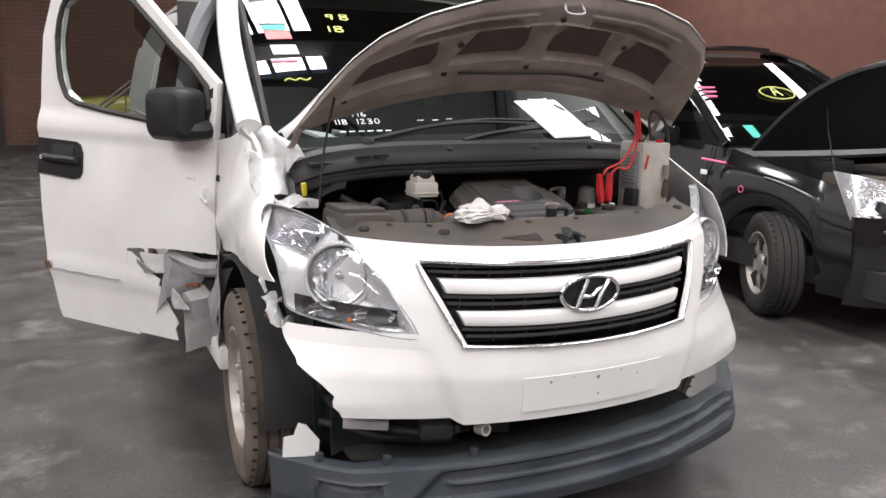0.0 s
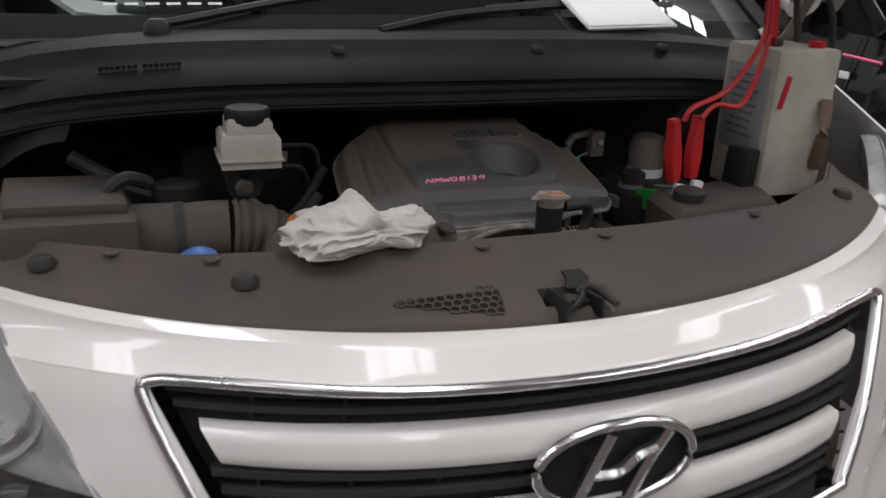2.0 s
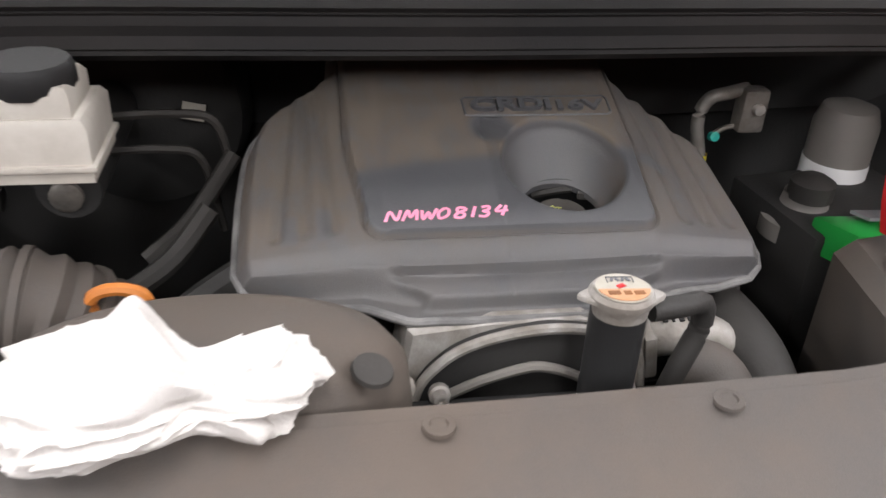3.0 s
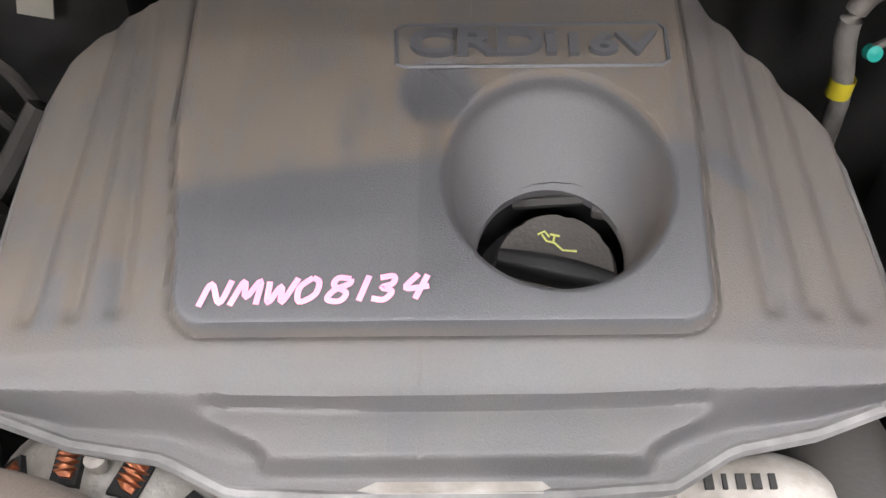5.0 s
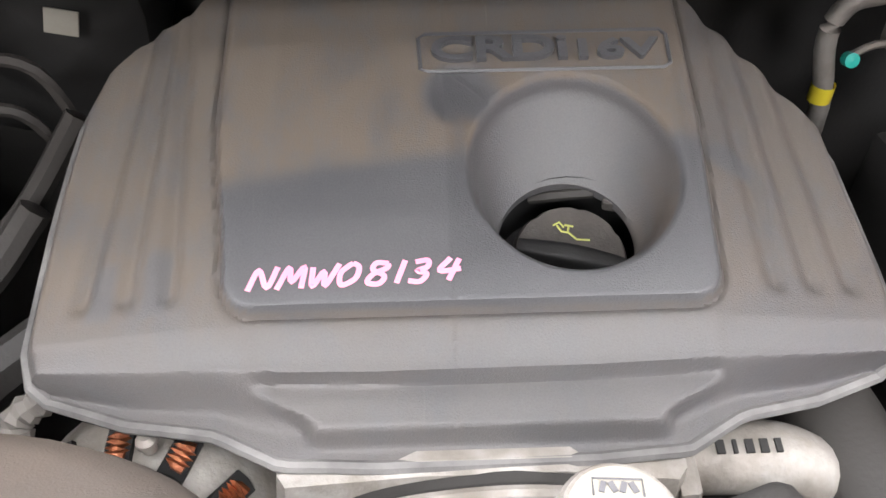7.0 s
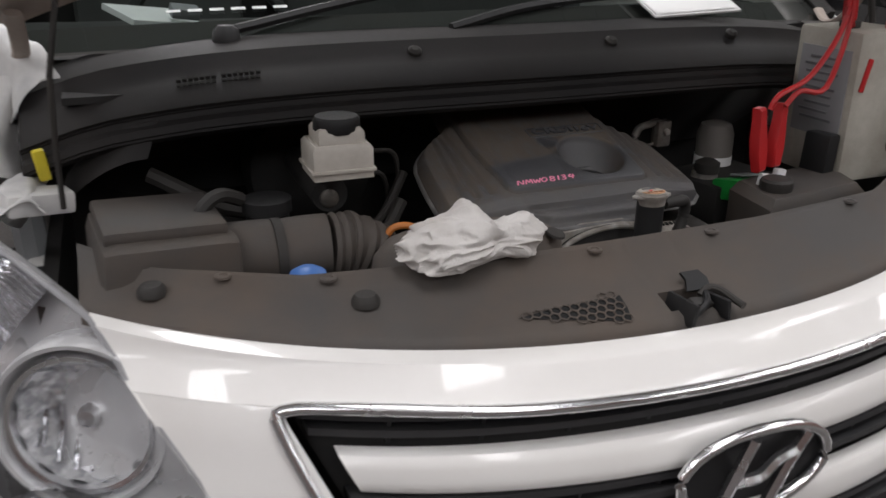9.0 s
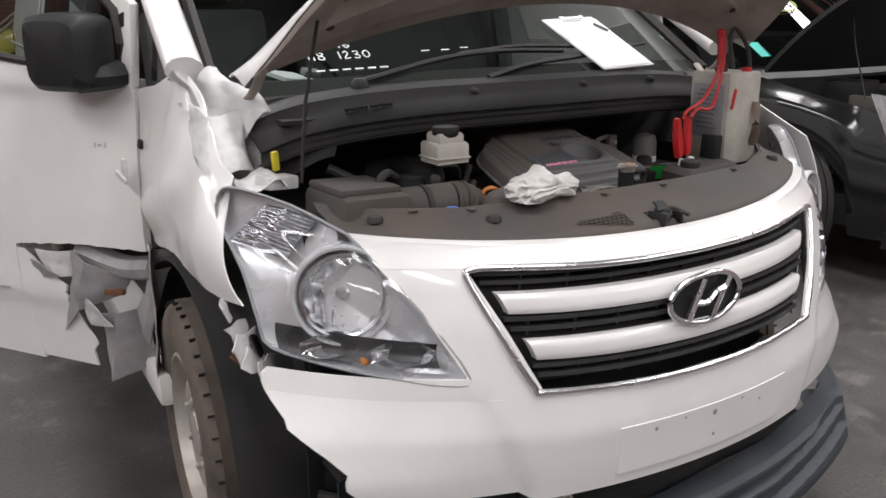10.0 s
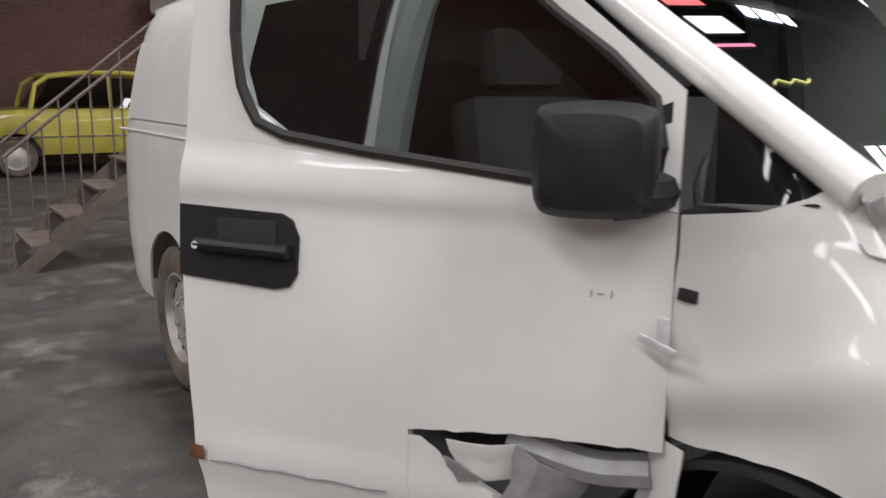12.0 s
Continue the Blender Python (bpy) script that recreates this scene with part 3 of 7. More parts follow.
# beams, pipes and dark clutter behind the bumper
bm = sheet(lambda u, v: (u, 0.16 + 0.3 * u * u, 0.42 + v * 0.09), lin(-0.62, 0.62, 16), lin(0, 1, 3), 0.04, (0, 1, 0))
part("crash_beam", bm, "grey_steel", van)
part("undertray", sheet(lambda u, v: (u, 0.10 + 0.25 * u * u + v * 0.8, 0.30 + 0.02 * math.sin(7 * u + 4 * v)), lin(-0.7, 0.7, 20), lin(0, 1, 6), 0.01, (0, 0, -1)), "bay_dark", van)
part("radiator", box((0, 0.34, 0.64), (1.2, 0.04, 0.62)), "bay_dark", van)
for pts, r, mt in (([(-0.62, 0.25, 0.40), (-0.5, 0.2, 0.38), (-0.42, 0.12, 0.40), (-0.40, 0.09, 0.42)], 0.013, "rubber"), ([(-0.75, 0.4, 0.38), (-0.55, 0.28, 0.34), (-0.3, 0.2, 0.36)], 0.012, "rubber"),
                   ([(-0.3, 0.18, 0.42), (0.1, 0.14, 0.40), (0.45, 0.2, 0.41)], 0.014, "rubber")):
    part("pipe", tube(pts, r), mt, van)
part("tow_eye", lathe([(0.010, -0.02), (0.018, -0.02), (0.020, 0.02), (0.012, 0.02), (0.010, -0.01)], Matrix.Translation((-0.335, 0.05, 0.425)) @ pose(0, 0, 0, 80, 0, 15), 18), "wheel_steel", van, "tow hook socket")
part("splash_shield", sheet(lambda u, v: (-0.74 + 0.42 * u, 0.30 + 0.05 * math.sin(5 * u), 0.30 + 0.16 * v + 0.004 * math.sin(60 * v)), lin(0, 1, 12), lin(0, 1, 30), 0.006, (0, 1, 0)), "bumper_plastic", van, "ribbed dark splash shield")
for x, y, z, w in ((-0.47, 0.10, 0.425, 0.10), (-0.25, 0.13, 0.40, 0.09)):
    part("connector_box", box((x, y, z), (w, 0.05, 0.045), (6, 4, -8), 0.006), "plastic", van)
part("bracket", box((-0.66, 0.2, 0.44), (0.14, 0.05, 0.03), (0, 4, -20), 0.006), "grey_steel", van)

# ---- headlights ----


def headlight(sx, name="headlight"):
    """One headlight; sx is -1 or 1 for the side."""
    def P(x, z, back=0.0):
        return Vector((sx * x, nose(x, z) + back, z))
    outline = [(0.69, 1.005), (0.60, 0.865), (0.53, 0.735), (0.575, 0.722), (0.66, 0.735), (0.76, 0.752), (0.845, 0.775), (0.858, 0.82), (0.868, 0.92), (0.885, 1.02), (0.873, 1.072), (0.845, 1.08), (0.77, 1.055)]
    cx, cz = 0.72, 0.88

    def ring(f, back):
        return [P(cx + (x - cx) * f, cz + (z - cz) * f, back) for x, z in outline_s]
    outline_s = [(p.x, p.y) for p in smooth_path([(x, z, 0) for x, z in outline + outline[:1]], 3)][:-1]
    bm = bmesh.new()
    rows = [ring(1.0, 0.004), ring(0.985, 0.030), ring(0.95, 0.050)]
    vs = grid_faces(bm, rows, closed_u=True)
    c = bm.verts.new(P(cx, cz, 0.065))
    for i in range(len(vs[2])):
        bm.faces.new((vs[2][i], vs[2][(i + 1) % len(vs[2])], c))
    lamp = part(name, bm, "lamp_grey", van, "clear headlight with a round reflector")
    bm = bmesh.new()
    rows = [ring(f, -0.004 - 0.006 * (1 - f * f)) for f in (1.0, 0.8, 0.55, 0.28)]
    vs = grid_faces(bm, rows, closed_u=True)
    c = bm.verts.new(P(cx, cz, -0.012))
    for i in range(len(vs[3])):
        bm.faces.new((vs[3][i], vs[3][(i + 1) % len(vs[3])], c))
    cover = part("cover_glass", bm, "lens", lamp)
    cover.visible_shadow = False
    part("rim_seal", tube(ring(1.0, 0.003), 0.0035, 6, 1, closed=True), "grey_label", lamp)
    # round main reflector, facing forwards and a little outwards
    m = Matrix.Translation(P(0.715, 0.886, 0.028)) @ pose(0, 0, 0, 90 - 6, 0, sx * 22)
    part("bezel", lathe([(0.103, -0.040), (0.104, 0.000), (0.101, 0.010), (0.096, 0.009), (0.092, -0.004), (0.087, -0.020)], m, 48), "lamp_grey", lamp, "silver headlight bezel")
    part("ring", lathe([(0.078, -0.012), (0.080, 0.004), (0.086, 0.006), (0.089, -0.004), (0.089, -0.02)], m, 48), "chrome", lamp)
    bowl = lathe([(0.079, -0.006), (0.072, -0.022), (0.056, -0.040), (0.030, -0.052), (0.0, -0.055)], m, 72, wobble=lambda k: 1.0 if k % 6 < 3 else 0.955)
    part("main_reflector", bowl, "reflector", lamp, "faceted chrome reflector")
    for k in range(7):
        w = 0.070 * math.sqrt(max(0.05, 1 - ((k - 3) / 3.6) ** 2))
        part("flute", tube([m @ Vector((-0.060 + 0.020 * k, -w, -0.018)), m @ Vector((-0.060 + 0.020 * k, -w * 0.4, -0.036)), m @ Vector((-0.060 + 0.020 * k, w * 0.1, -0.042))], 0.0045, 6, 3), "lamp_chrome", lamp)
    part("bulb_shield", lathe([(0.014, -0.05), (0.014, -0.022), (0.010, -0.014), (0.0, -0.012)], m, 20), "chrome", lamp)
    # upper indicator chamber
    bm = sheet(lambda u, v: P(0.800 + 0.038 * u - 0.034 * v, 1.000 + 0.040 * v + 0.012 * u, 0.030 + 0.012 * math.cos(3 * u) + 0.0025 * math.sin(40 * v)), lin(-1, 1, 10), lin(-1, 1, 50))
    part("indicator_reflector", bm, "lamp_chrome", lamp, "ribbed indicator reflector")
    # dark lower chamber with two small lamps, and the pale strip under it
    part("lower_chamber", sheet(lambda u, v: P(0.575 + 0.255 * u, 0.752 + 0.012 * u + (0.048 + 0.012 * u) * v, 0.016 + 0.012 * math.sin(3 * v)), lin(0, 1, 18), lin(0, 1, 8)), "lamp_black", lamp, "dark lower lamp chamber")
    for x, z, w in ((0.640, 0.782, 0.046), (0.752, 0.790, 0.042)):
        m2 = Matrix.Translation(P(x, z, 0.012)) @ pose(0, 0, 0, 84, 0, sx * 25) @ Matrix.Diagonal((1.5, 0.62, 1, 1))
        part("side_reflector", lathe([(w, 0.006), (w * 0.86, 0.0), (w * 0.6, -0.014), (0, -0.022)], m2, 28, wobble=lambda k: 1.0 if k % 4 < 2 else 0.94), "lamp_chrome", lamp, "small lower reflector")
    part("amber_bulb", lathe([(0.006, -0.02), (0.007, 0.0), (0.005, 0.005), (0, 0.007)], Matrix.Translation(P(0.700, 0.762, 0.010)) @ pose(0, 0, 0, 90), 14), "orange", lamp, "amber bulb")
    return lamp


headlight(-1)
headlight(1)

# ---- radiator top cover ----


def shroud_front(x):
    return nose(x, 1.0) + 0.022


def shroud_back(x):
    return interp([(-0.72, 0.50), (-0.62, 0.36), (-0.45, 0.280), (-0.2, 0.258), (0.0, 0.262), (0.2, 0.268), (0.45, 0.30), (0.62, 0.40), (0.72, 0.50)], x)


def shroud_z(x, v):
    return lip_z(x) - 0.002 + (1 - 0.35 * (abs(x) / 0.7) ** 2) * interp([(0, 0), (0.06, 0.012), (0.3, 0.024), (0.75, 0.042), (0.93, 0.062), (1, 0.064)], v)


def shroud(u, v, lift=0.0):
    return (u, shroud_front(u) + (shroud_back(u) - shroud_front(u)) * v, shroud_z(u, v) + lift)


WELL = (-0.036, 0.044, 0.098, 0.166)
bm = bmesh.new()
xs_c = sorted(set(lin(-0.70, WELL[0], 28) + lin(WELL[0], WELL[1], 8) + lin(WELL[1], 0.72, 28)))


def cover_rows(x):
    """Rows from front to back; where the well lies they meet its two edges."""
    f, k = shroud_front(x), shroud_back(x)
    a, b = (WELL[2] - f) / (k - f), (WELL[3] - f) / (k - f)
    return [0, 0.06, 0.12] + lin(max(0.13, a), max(0.2, b), 5) + [0.75, 0.85, 0.93, 0.945, 0.955, 0.985, 1.0]


cv = [[bm.verts.new(Vector(shroud(x, v)) - Vector((0, 0, 0.005 * math.exp(-((v - 0.95) / 0.006) ** 2)))) for v in cover_rows(x)] for x in xs_c]
for i in range(len(xs_c) - 1):
    for j in range(len(cv[0]) - 1):
        if not (WELL[0] - 1e-6 <= xs_c[i] < WELL[1] - 1e-6 and 3 <= j < 7):
            bm.faces.new((cv[i][j], cv[i + 1][j], cv[i + 1][j + 1], cv[i][j + 1]))
edge_loops = [[r[-1] for r in cv], [r[0] for r in cv]]
wi = [i for i, x in enumerate(xs_c) if WELL[0] - 1e-6 <= x <= WELL[1] + 1e-6]
edge_loops.append([cv[i][3] for i in wi] + [cv[wi[-1]][j] for j in range(4, 8)] + [cv[i][7] for i in wi[-2::-1]] + [cv[wi[0]][j] for j in (6, 5, 4, 3)])
for lp, drop in zip(edge_loops, (0.02, 0.012, 0.045)):
    low = [bm.verts.new(v.co - Vector((0, 0, drop))) for v in lp]
    for i in range(len(lp) - 1):
        bm.faces.new((lp[i], lp[i + 1], low[i + 1], low[i]))
cover = part("radiator_cover", bm, "dusty_plastic", van, "dusty grey-brown plastic radiator top cover")
for x in (-0.62, -0.39, 0.63):
    m = Matrix.Translation(shroud(x, 0.62, -0.002))
    part("rubber_stop", lathe([(0.017, 0), (0.0165, 0.007), (0.012, 0.013), (0.0, 0.014)], m, 20), "rubber", cover)
for x in (-0.54, -0.425, -0.08, 0.106, 0.38):
    m = Matrix.Translation(shroud(x, 0.90, 0.0005))
    part("push_pin", lathe([(0.0105, 0), (0.010, 0.0025), (0.006, 0.003), (0.005, 0.0015), (0.0, 0.0015)], m, 16), "dusty_plastic", cover)
# honeycomb vent: black sheet painted as the shade inside, with raised cell walls


def on_cover(x, y, lift=0.0):
    v = (y - shroud_front(x)) / (shroud_back(x) - shroud_front(x))
    return Vector((x, y, shroud_z(x, v) + lift))


inset = bmesh.new()
f = inset.faces.new([inset.verts.new(on_cover(x, y, 0.0015)) for x, y in ((-0.228, 0.164), (-0.16, 0.146), (-0.094, 0.129), (-0.088, 0.150), (-0.086, 0.172), (-0.16, 0.171))])
part("vent_shade_sheet", inset, "hole_shade", cover)
for i in range(12):
    for j in range(5):
        x, y = -0.222 + 0.0125 * i + (0.00625 if j % 2 else 0), 0.134 + 0.0098 * j
        low, high = 0.131 + (-0.094 - x) * 0.24, 0.174 + (x + 0.094) * 0.09
        if low - 0.002 < y < high + 0.001 and x < -0.094:
            pts = [on_cover(x + 0.0068 * math.cos(a), y + 0.0062 * math.sin(a), 0.003) for a in lin(math.pi / 6, math.pi / 6 + 2 * math.pi, 7)]
            part("vent_cell", tube(pts, 0.0012, 4, 1, closed=True), "dusty_plastic", cover)
# latch in its well, whose floor is coloured black for the shade down there
latch = part("latch_well", box((0.004, 0.132, 0.962), (0.082, 0.070, 0.006)), "hole_shade", cover, "open bonnet latch well")
part("catch", box((0.000, 0.130, 0.990), (0.046, 0.014, 0.018), (25, 14, 18), 0.004), "rubber", latch, "black latch catch")
part("catch_plate", box((-0.022, 0.134, 0.986), (0.007, 0.052, 0.030), (0, 12, 6), 0.003), "plastic", latch)
part("catch_plate", box((0.024, 0.130, 0.988), (0.006, 0.048, 0.028), (0, -8, 12), 0.003), "plastic", latch)
part("catch_arm", tube([(0.010, 0.142, 0.996), (0.024, 0.144, 1.004), (0.036, 0.134, 1.002), (0.043, 0.118, 0.996), (0.046, 0.104, 0.993)], 0.0048, 8), "rubber", latch)
part("catch_hook", tube([(-0.020, 0.112, 0.984), (0.004, 0.120, 0.998), (0.020, 0.148, 1.000)], 0.0042, 8), "plastic", latch)
part("catch_flap", slab([(-0.017, -0.012), (0.017, -0.012), (0.018, 0.004), (0.010, 0.016), (-0.016, 0.015), (-0.012, 0.004)], Matrix.Translation((0.018, 0.164, 1.004)) @ pose(0, 0, 0, 38, 0, -4), -0.002, 0.002), "plastic", latch)

# ---- cowl, firewall and engine bay ----


def cowl_y(x):
    return 0.55 + 0.10 * x * x


cowl_prof = [(0.00, 1.158), (-0.012, 1.166), (-0.010, 1.176), (0.004, 1.180), (0.006, 1.190), (0.000, 1.196), (0.012, 1.205), (0.05, 1.222), (0.075, 1.232), (0.09, 1.250), (0.13, 1.256), (0.20, 1.260)]


def cowl(u, v):
    dy, z = cowl_prof[v]
    return (u, cowl_y(u) + dy, z - 0.05 * (u / 0.75) ** 4 - 0.10 * max(0, abs(u) - 0.66))


cowl_ob = part("cowl_panel", sheet(cowl, lin(-0.76, 0.76, 40), range(len(cowl_prof)), 0.006, (0, 0.5, -1)), "cowl_plastic", van, "black plastic cowl panel below the windscreen")
for r in range(3):
    for q in range(2):
        bm = bmesh.new()
        for k in range(7):
            x = -0.545 + 0.062 * q + 0.008 * k
            add_box(bm, (x, cowl_y(x) + 0.042, 1.217 - 0.05 * (x / 0.75) ** 4 + 0.009 * (r - 1)), (0.006, 0.006, 0.006), (35, 0, 0))
        part("vent_slot", bm, "bay_dark", cowl_ob)
for x in (-0.19, 0.16, 0.42):
    part("cowl_pin", lathe([(0.011, 0), (0.011, 0.008), (0.006, 0.012), (0, 0.012)], Matrix.Translation((x, cowl_y(x) + 0.075, 1.23)) @ pose(0, 0, 0, 30), 12), "rubber", cowl_ob)
# side arch of the cowl dropping to the wing on both sides
for s in (-1, 1):
    bm = sheet(lambda u, v: (s * (0.58 + 0.13 * u + 0.02 * v), 0.585 + 0.06 * u * u - 0.01 * v, 1.165 - 0.085 * u * u - 0.05 * v), lin(0, 1, 10), lin(0, 1, 3), 0.02, (0, 1, 0))
    part("cowl_side", bm, "cowl_plastic", cowl_ob)
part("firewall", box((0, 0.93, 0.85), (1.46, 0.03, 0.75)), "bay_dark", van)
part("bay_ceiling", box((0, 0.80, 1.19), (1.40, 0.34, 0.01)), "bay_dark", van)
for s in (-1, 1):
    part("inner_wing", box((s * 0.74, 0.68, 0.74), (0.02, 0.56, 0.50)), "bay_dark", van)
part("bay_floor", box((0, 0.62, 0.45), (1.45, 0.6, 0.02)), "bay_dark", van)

# ---- engine cover: a height field on a tilted plane ----
EC = Matrix.Translation((0.003, 0.432, 1.0585)) @ pose(0, 0, 0, 16.5)


EC_LEFT = [(-0.02, 0.212), (0.0, 0.2145), (0.075, 0.214), (0.133, 0.210), (0.16, 0.202), (0.187, 0.178), (0.214, 0.140), (0.32, 0.132)]
EC_RIGHT = [(-0.02, 0.217), (0.0, 0.219), (0.03, 0.2175), (0.111, 0.209), (0.144, 0.188), (0.20, 0.146), (0.32, 0.136)]
EC_HEM = [(-0.216, -0.008), (-0.205, -0.021), (-0.16, -0.037), (-0.115, -0.0455), (-0.085, -0.060), (-0.04, -0.0625), (0.06, -0.0615), (0.102, -0.0585), (0.130, -0.0425), (0.17, -0.034), (0.208, -0.020), (0.222, -0.007)]


def ec_half(u, v):
    return interp(EC_LEFT if u < 0 else EC_RIGHT, v)


def ec_front(u):
    return interp(EC_HEM, u)


# funnel: rim ellipse at the panel, bore at the bottom
FUN_C, FUN_R, BORE_C, BORE_R, BORE_H = (0.0590, 0.0755), (0.0535, 0.0585), (0.0585, 0.0535), 0.0365, -0.040


def panel_edge(u, v):
    """Distance outside the raised centre panel, whose front corners are rounded."""
    s = smoothstep(0.0, 0.13, v)
    left, right, r = 0.1095 + 0.012 * s, 0.1210 + 0.0055 * s, 0.014
    du = max(-left + r - u, u - right + r, 0.0)
    dv = max(0.0, r + 0.0028 - v)
    return math.hypot(du, dv) - r if du or dv else -min(u + left, right - u, v - 0.0028)


def flute(u, v):
    """Depth of the three lengthwise flutes on each shoulder."""
    s, d = v / 0.135, 0.0
    mids = ((0.1376 + 0.008 * s, 0.1600 - 0.001 * s, 0.183 - 0.0096 * s) if u < 0 else (0.1514 - 0.002 * s, 0.1711 - 0.006 * s, 0.1912 - 0.010 * s))
    for c in mids:
        d += 0.0042 * math.exp(-((abs(u) - c) / 0.0048) ** 2)
        d -= 0.0016 * math.exp(-((abs(u) - c) / 0.0040) ** 2 - ((v - 0.006) / 0.0035) ** 2)
    return d * smoothstep(0.004, 0.016, v) if d > 0 else d


def ec_height(u, v):
    d = panel_edge(u, v)
    h = -0.0055 * smoothstep(-0.0005, 0.0040, d) - 0.0022 * math.exp(-((d - 0.0045) / 0.0014) ** 2)
    a = abs(u)
    if a > 0.118:
        h -= 0.17 * (a - 0.118)
        h -= flute(u, v)
    # front apron sinks to a soft crease, below it a skirt with a stepped shelf in the middle
    vf, vc = ec_front(u), -0.0265 + 0.22 * (u - 0.005) ** 2
    h -= 0.006 * smoothstep(-0.004, vc, v)
    wide = 0.1075 - (0.0255 * smoothstep(-0.031, -0.049, v))
    mid = smoothstep(wide + 0.005, wide - 0.005, abs(u - 0.011))
    skirt = max(0.0, min(1.0, (vc - v) / max(0.004, vc - vf)))
    shelf = 0.0088 * smoothstep(vc, vc - 0.0045, v) + 0.011 * smoothstep(-0.0485, -0.0575, v)
    edge = max(0.0, min(1.0, (ec_half(u, v) - a) / 0.014))
    h -= mid * shelf + max((1 - mid) * 0.021 * smoothstep(-0.12, 0.72, skirt), 0.022 * (1 - edge) ** 1.6)
    # shallow moulded dip beside the letters
    h -= 0.0035 * smoothstep(1.0, 0.6, math.hypot((u - 0.006) / 0.019, (v - 0.121) / 0.023))
    return h


def ec_dust(u, v):
    """Where dust lies: the flanks and the rear of the panel; the front of the panel was wiped."""
    wiped = 0.0735 + 0.16 * (u + 0.114) - 0.25 * (u + 0.114) ** 2
    k = smoothstep(wiped - 0.010, wiped + 0.004, v) * (1.0 if v < 0.17 else 0.9)
    if panel_edge(u, v) > 0.002:
        k = 0.28 + 0.62 * smoothstep(-0.02, 0.02, v)
        if u < 0:
            k *= 1 - 0.8 * smoothstep(0.008, 0.004, abs(abs(u) - 0.145)) * smoothstep(0.045, 0.035, v) * smoothstep(0.0, 0.006, v)
            k *= 1 - 0.7 * smoothstep(0.008, 0.004, abs(abs(u) - 0.172)) * smoothstep(0.038, 0.03, v) * smoothstep(0.0, 0.006, v)
        else:
            k *= 0.75 * (1 - 0.9 * smoothstep(0.012, 0.006, math.hypot((u - 0.142) * 0.7, v - 0.083 + 0.4 * (u - 0.142))))
    k *= 1 - 0.95 * smoothstep(1.15, 0.8, math.hypot((u - 0.004) / 0.021, (v - 0.123) / 0.020))
    return k


def engine_plastic():
    """Moulded grey plastic; dust comes from the mesh's own dust values, broken up by noise."""
    m = noise_mat("engine_plastic", (0.068, 0.069, 0.075), (0.092, 0.093, 0.097), 9, 0.33, 0.45, bump=0.25, bump_scale=1100, grain=0.08, spec=0.5)
    nd, ln = m.node_tree.nodes, m.node_tree.links
    bs = nd["Principled BSDF"]
    was = bs.inputs["Base Color"].links[0].from_socket
    rough = bs.inputs["Roughness"].links[0].from_socket
    at = nd.new("ShaderNodeAttribute")
    at.attribute_name = "dust"
    tc = nd.new("ShaderNodeTexCoord")
    mp = nd.new("ShaderNodeMapping")
    mp.inputs["Scale"].default_value = (1.6, 0.7, 1)
    ln.new(tc.outputs["Object"], mp.inputs[0])
    nz = nd.new("ShaderNodeTexNoise")
    nz.inputs["Scale"].default_value, nz.inputs["Detail"].default_value, nz.inputs["Roughness"].default_value = 34, 9, 0.68
    ln.new(mp.outputs[0], nz.inputs["Vector"])
    k = nd.new("ShaderNodeMapRange")
    k.inputs["From Min"].default_value, k.inputs["From Max"].default_value = 0.30, 0.56
    k.inputs["To Min"].default_value, k.inputs["To Max"].default_value = 0.20, 1.0
    ln.new(nz.outputs["Fac"], k.inputs["Value"])
    mul = nd.new("ShaderNodeMath")
    mul.operation = "MULTIPLY"
    ln.new(at.outputs["Fac"], mul.inputs[0])
    ln.new(k.outputs[0], mul.inputs[1])
    mix = nd.new("ShaderNodeMix")
    mix.data_type = "RGBA"
    mix.inputs["B"].default_value = (0.121, 0.100, 0.081, 1)
    ln.new(mul.outputs[0], mix.inputs["Factor"])
    ln.new(was, mix.inputs["A"])
    ln.new(mix.outputs["Result"], bs.inputs["Base Color"])
    rm = nd.new("ShaderNodeMix")
    rm.inputs["B"].default_value = 0.8
    ln.new(mul.outputs[0], rm.inputs["Factor"])
    ln.new(rough, rm.inputs["A"])
    ln.new(rm.outputs["Result"], bs.inputs["Roughness"])
    # fine pale scratches
    vo = nd.new("ShaderNodeTexNoise")
    vo.inputs["Scale"].default_value, vo.inputs["Detail"].default_value = 60, 2
    m2 = nd.new("ShaderNodeMapping")
    m2.inputs["Scale"].default_value, m2.inputs["Rotation"].default_value = (7, 0.35, 1), (0, 0, 0.5)
    ln.new(tc.outputs["Object"], m2.inputs[0])
    ln.new(m2.outputs[0], vo.inputs["Vector"])
    sc = nd.new("ShaderNodeMapRange")
    sc.inputs["From Min"].default_value, sc.inputs["From Max"].default_value, sc.inputs["To Max"].default_value = 0.72, 0.80, 0.15
    ln.new(vo.outputs["Fac"], sc.inputs["Value"])
    mx = nd.new("ShaderNodeMix")
    mx.data_type = "RGBA"
    mx.inputs["B"].default_value = (0.21, 0.20, 0.185, 1)
    ln.new(sc.outputs[0], mx.inputs["Factor"])
    ln.new(mix.outputs["Result"], mx.inputs["A"])
    ln.new(mx.outputs["Result"], bs.inputs["Base Color"])
    return m


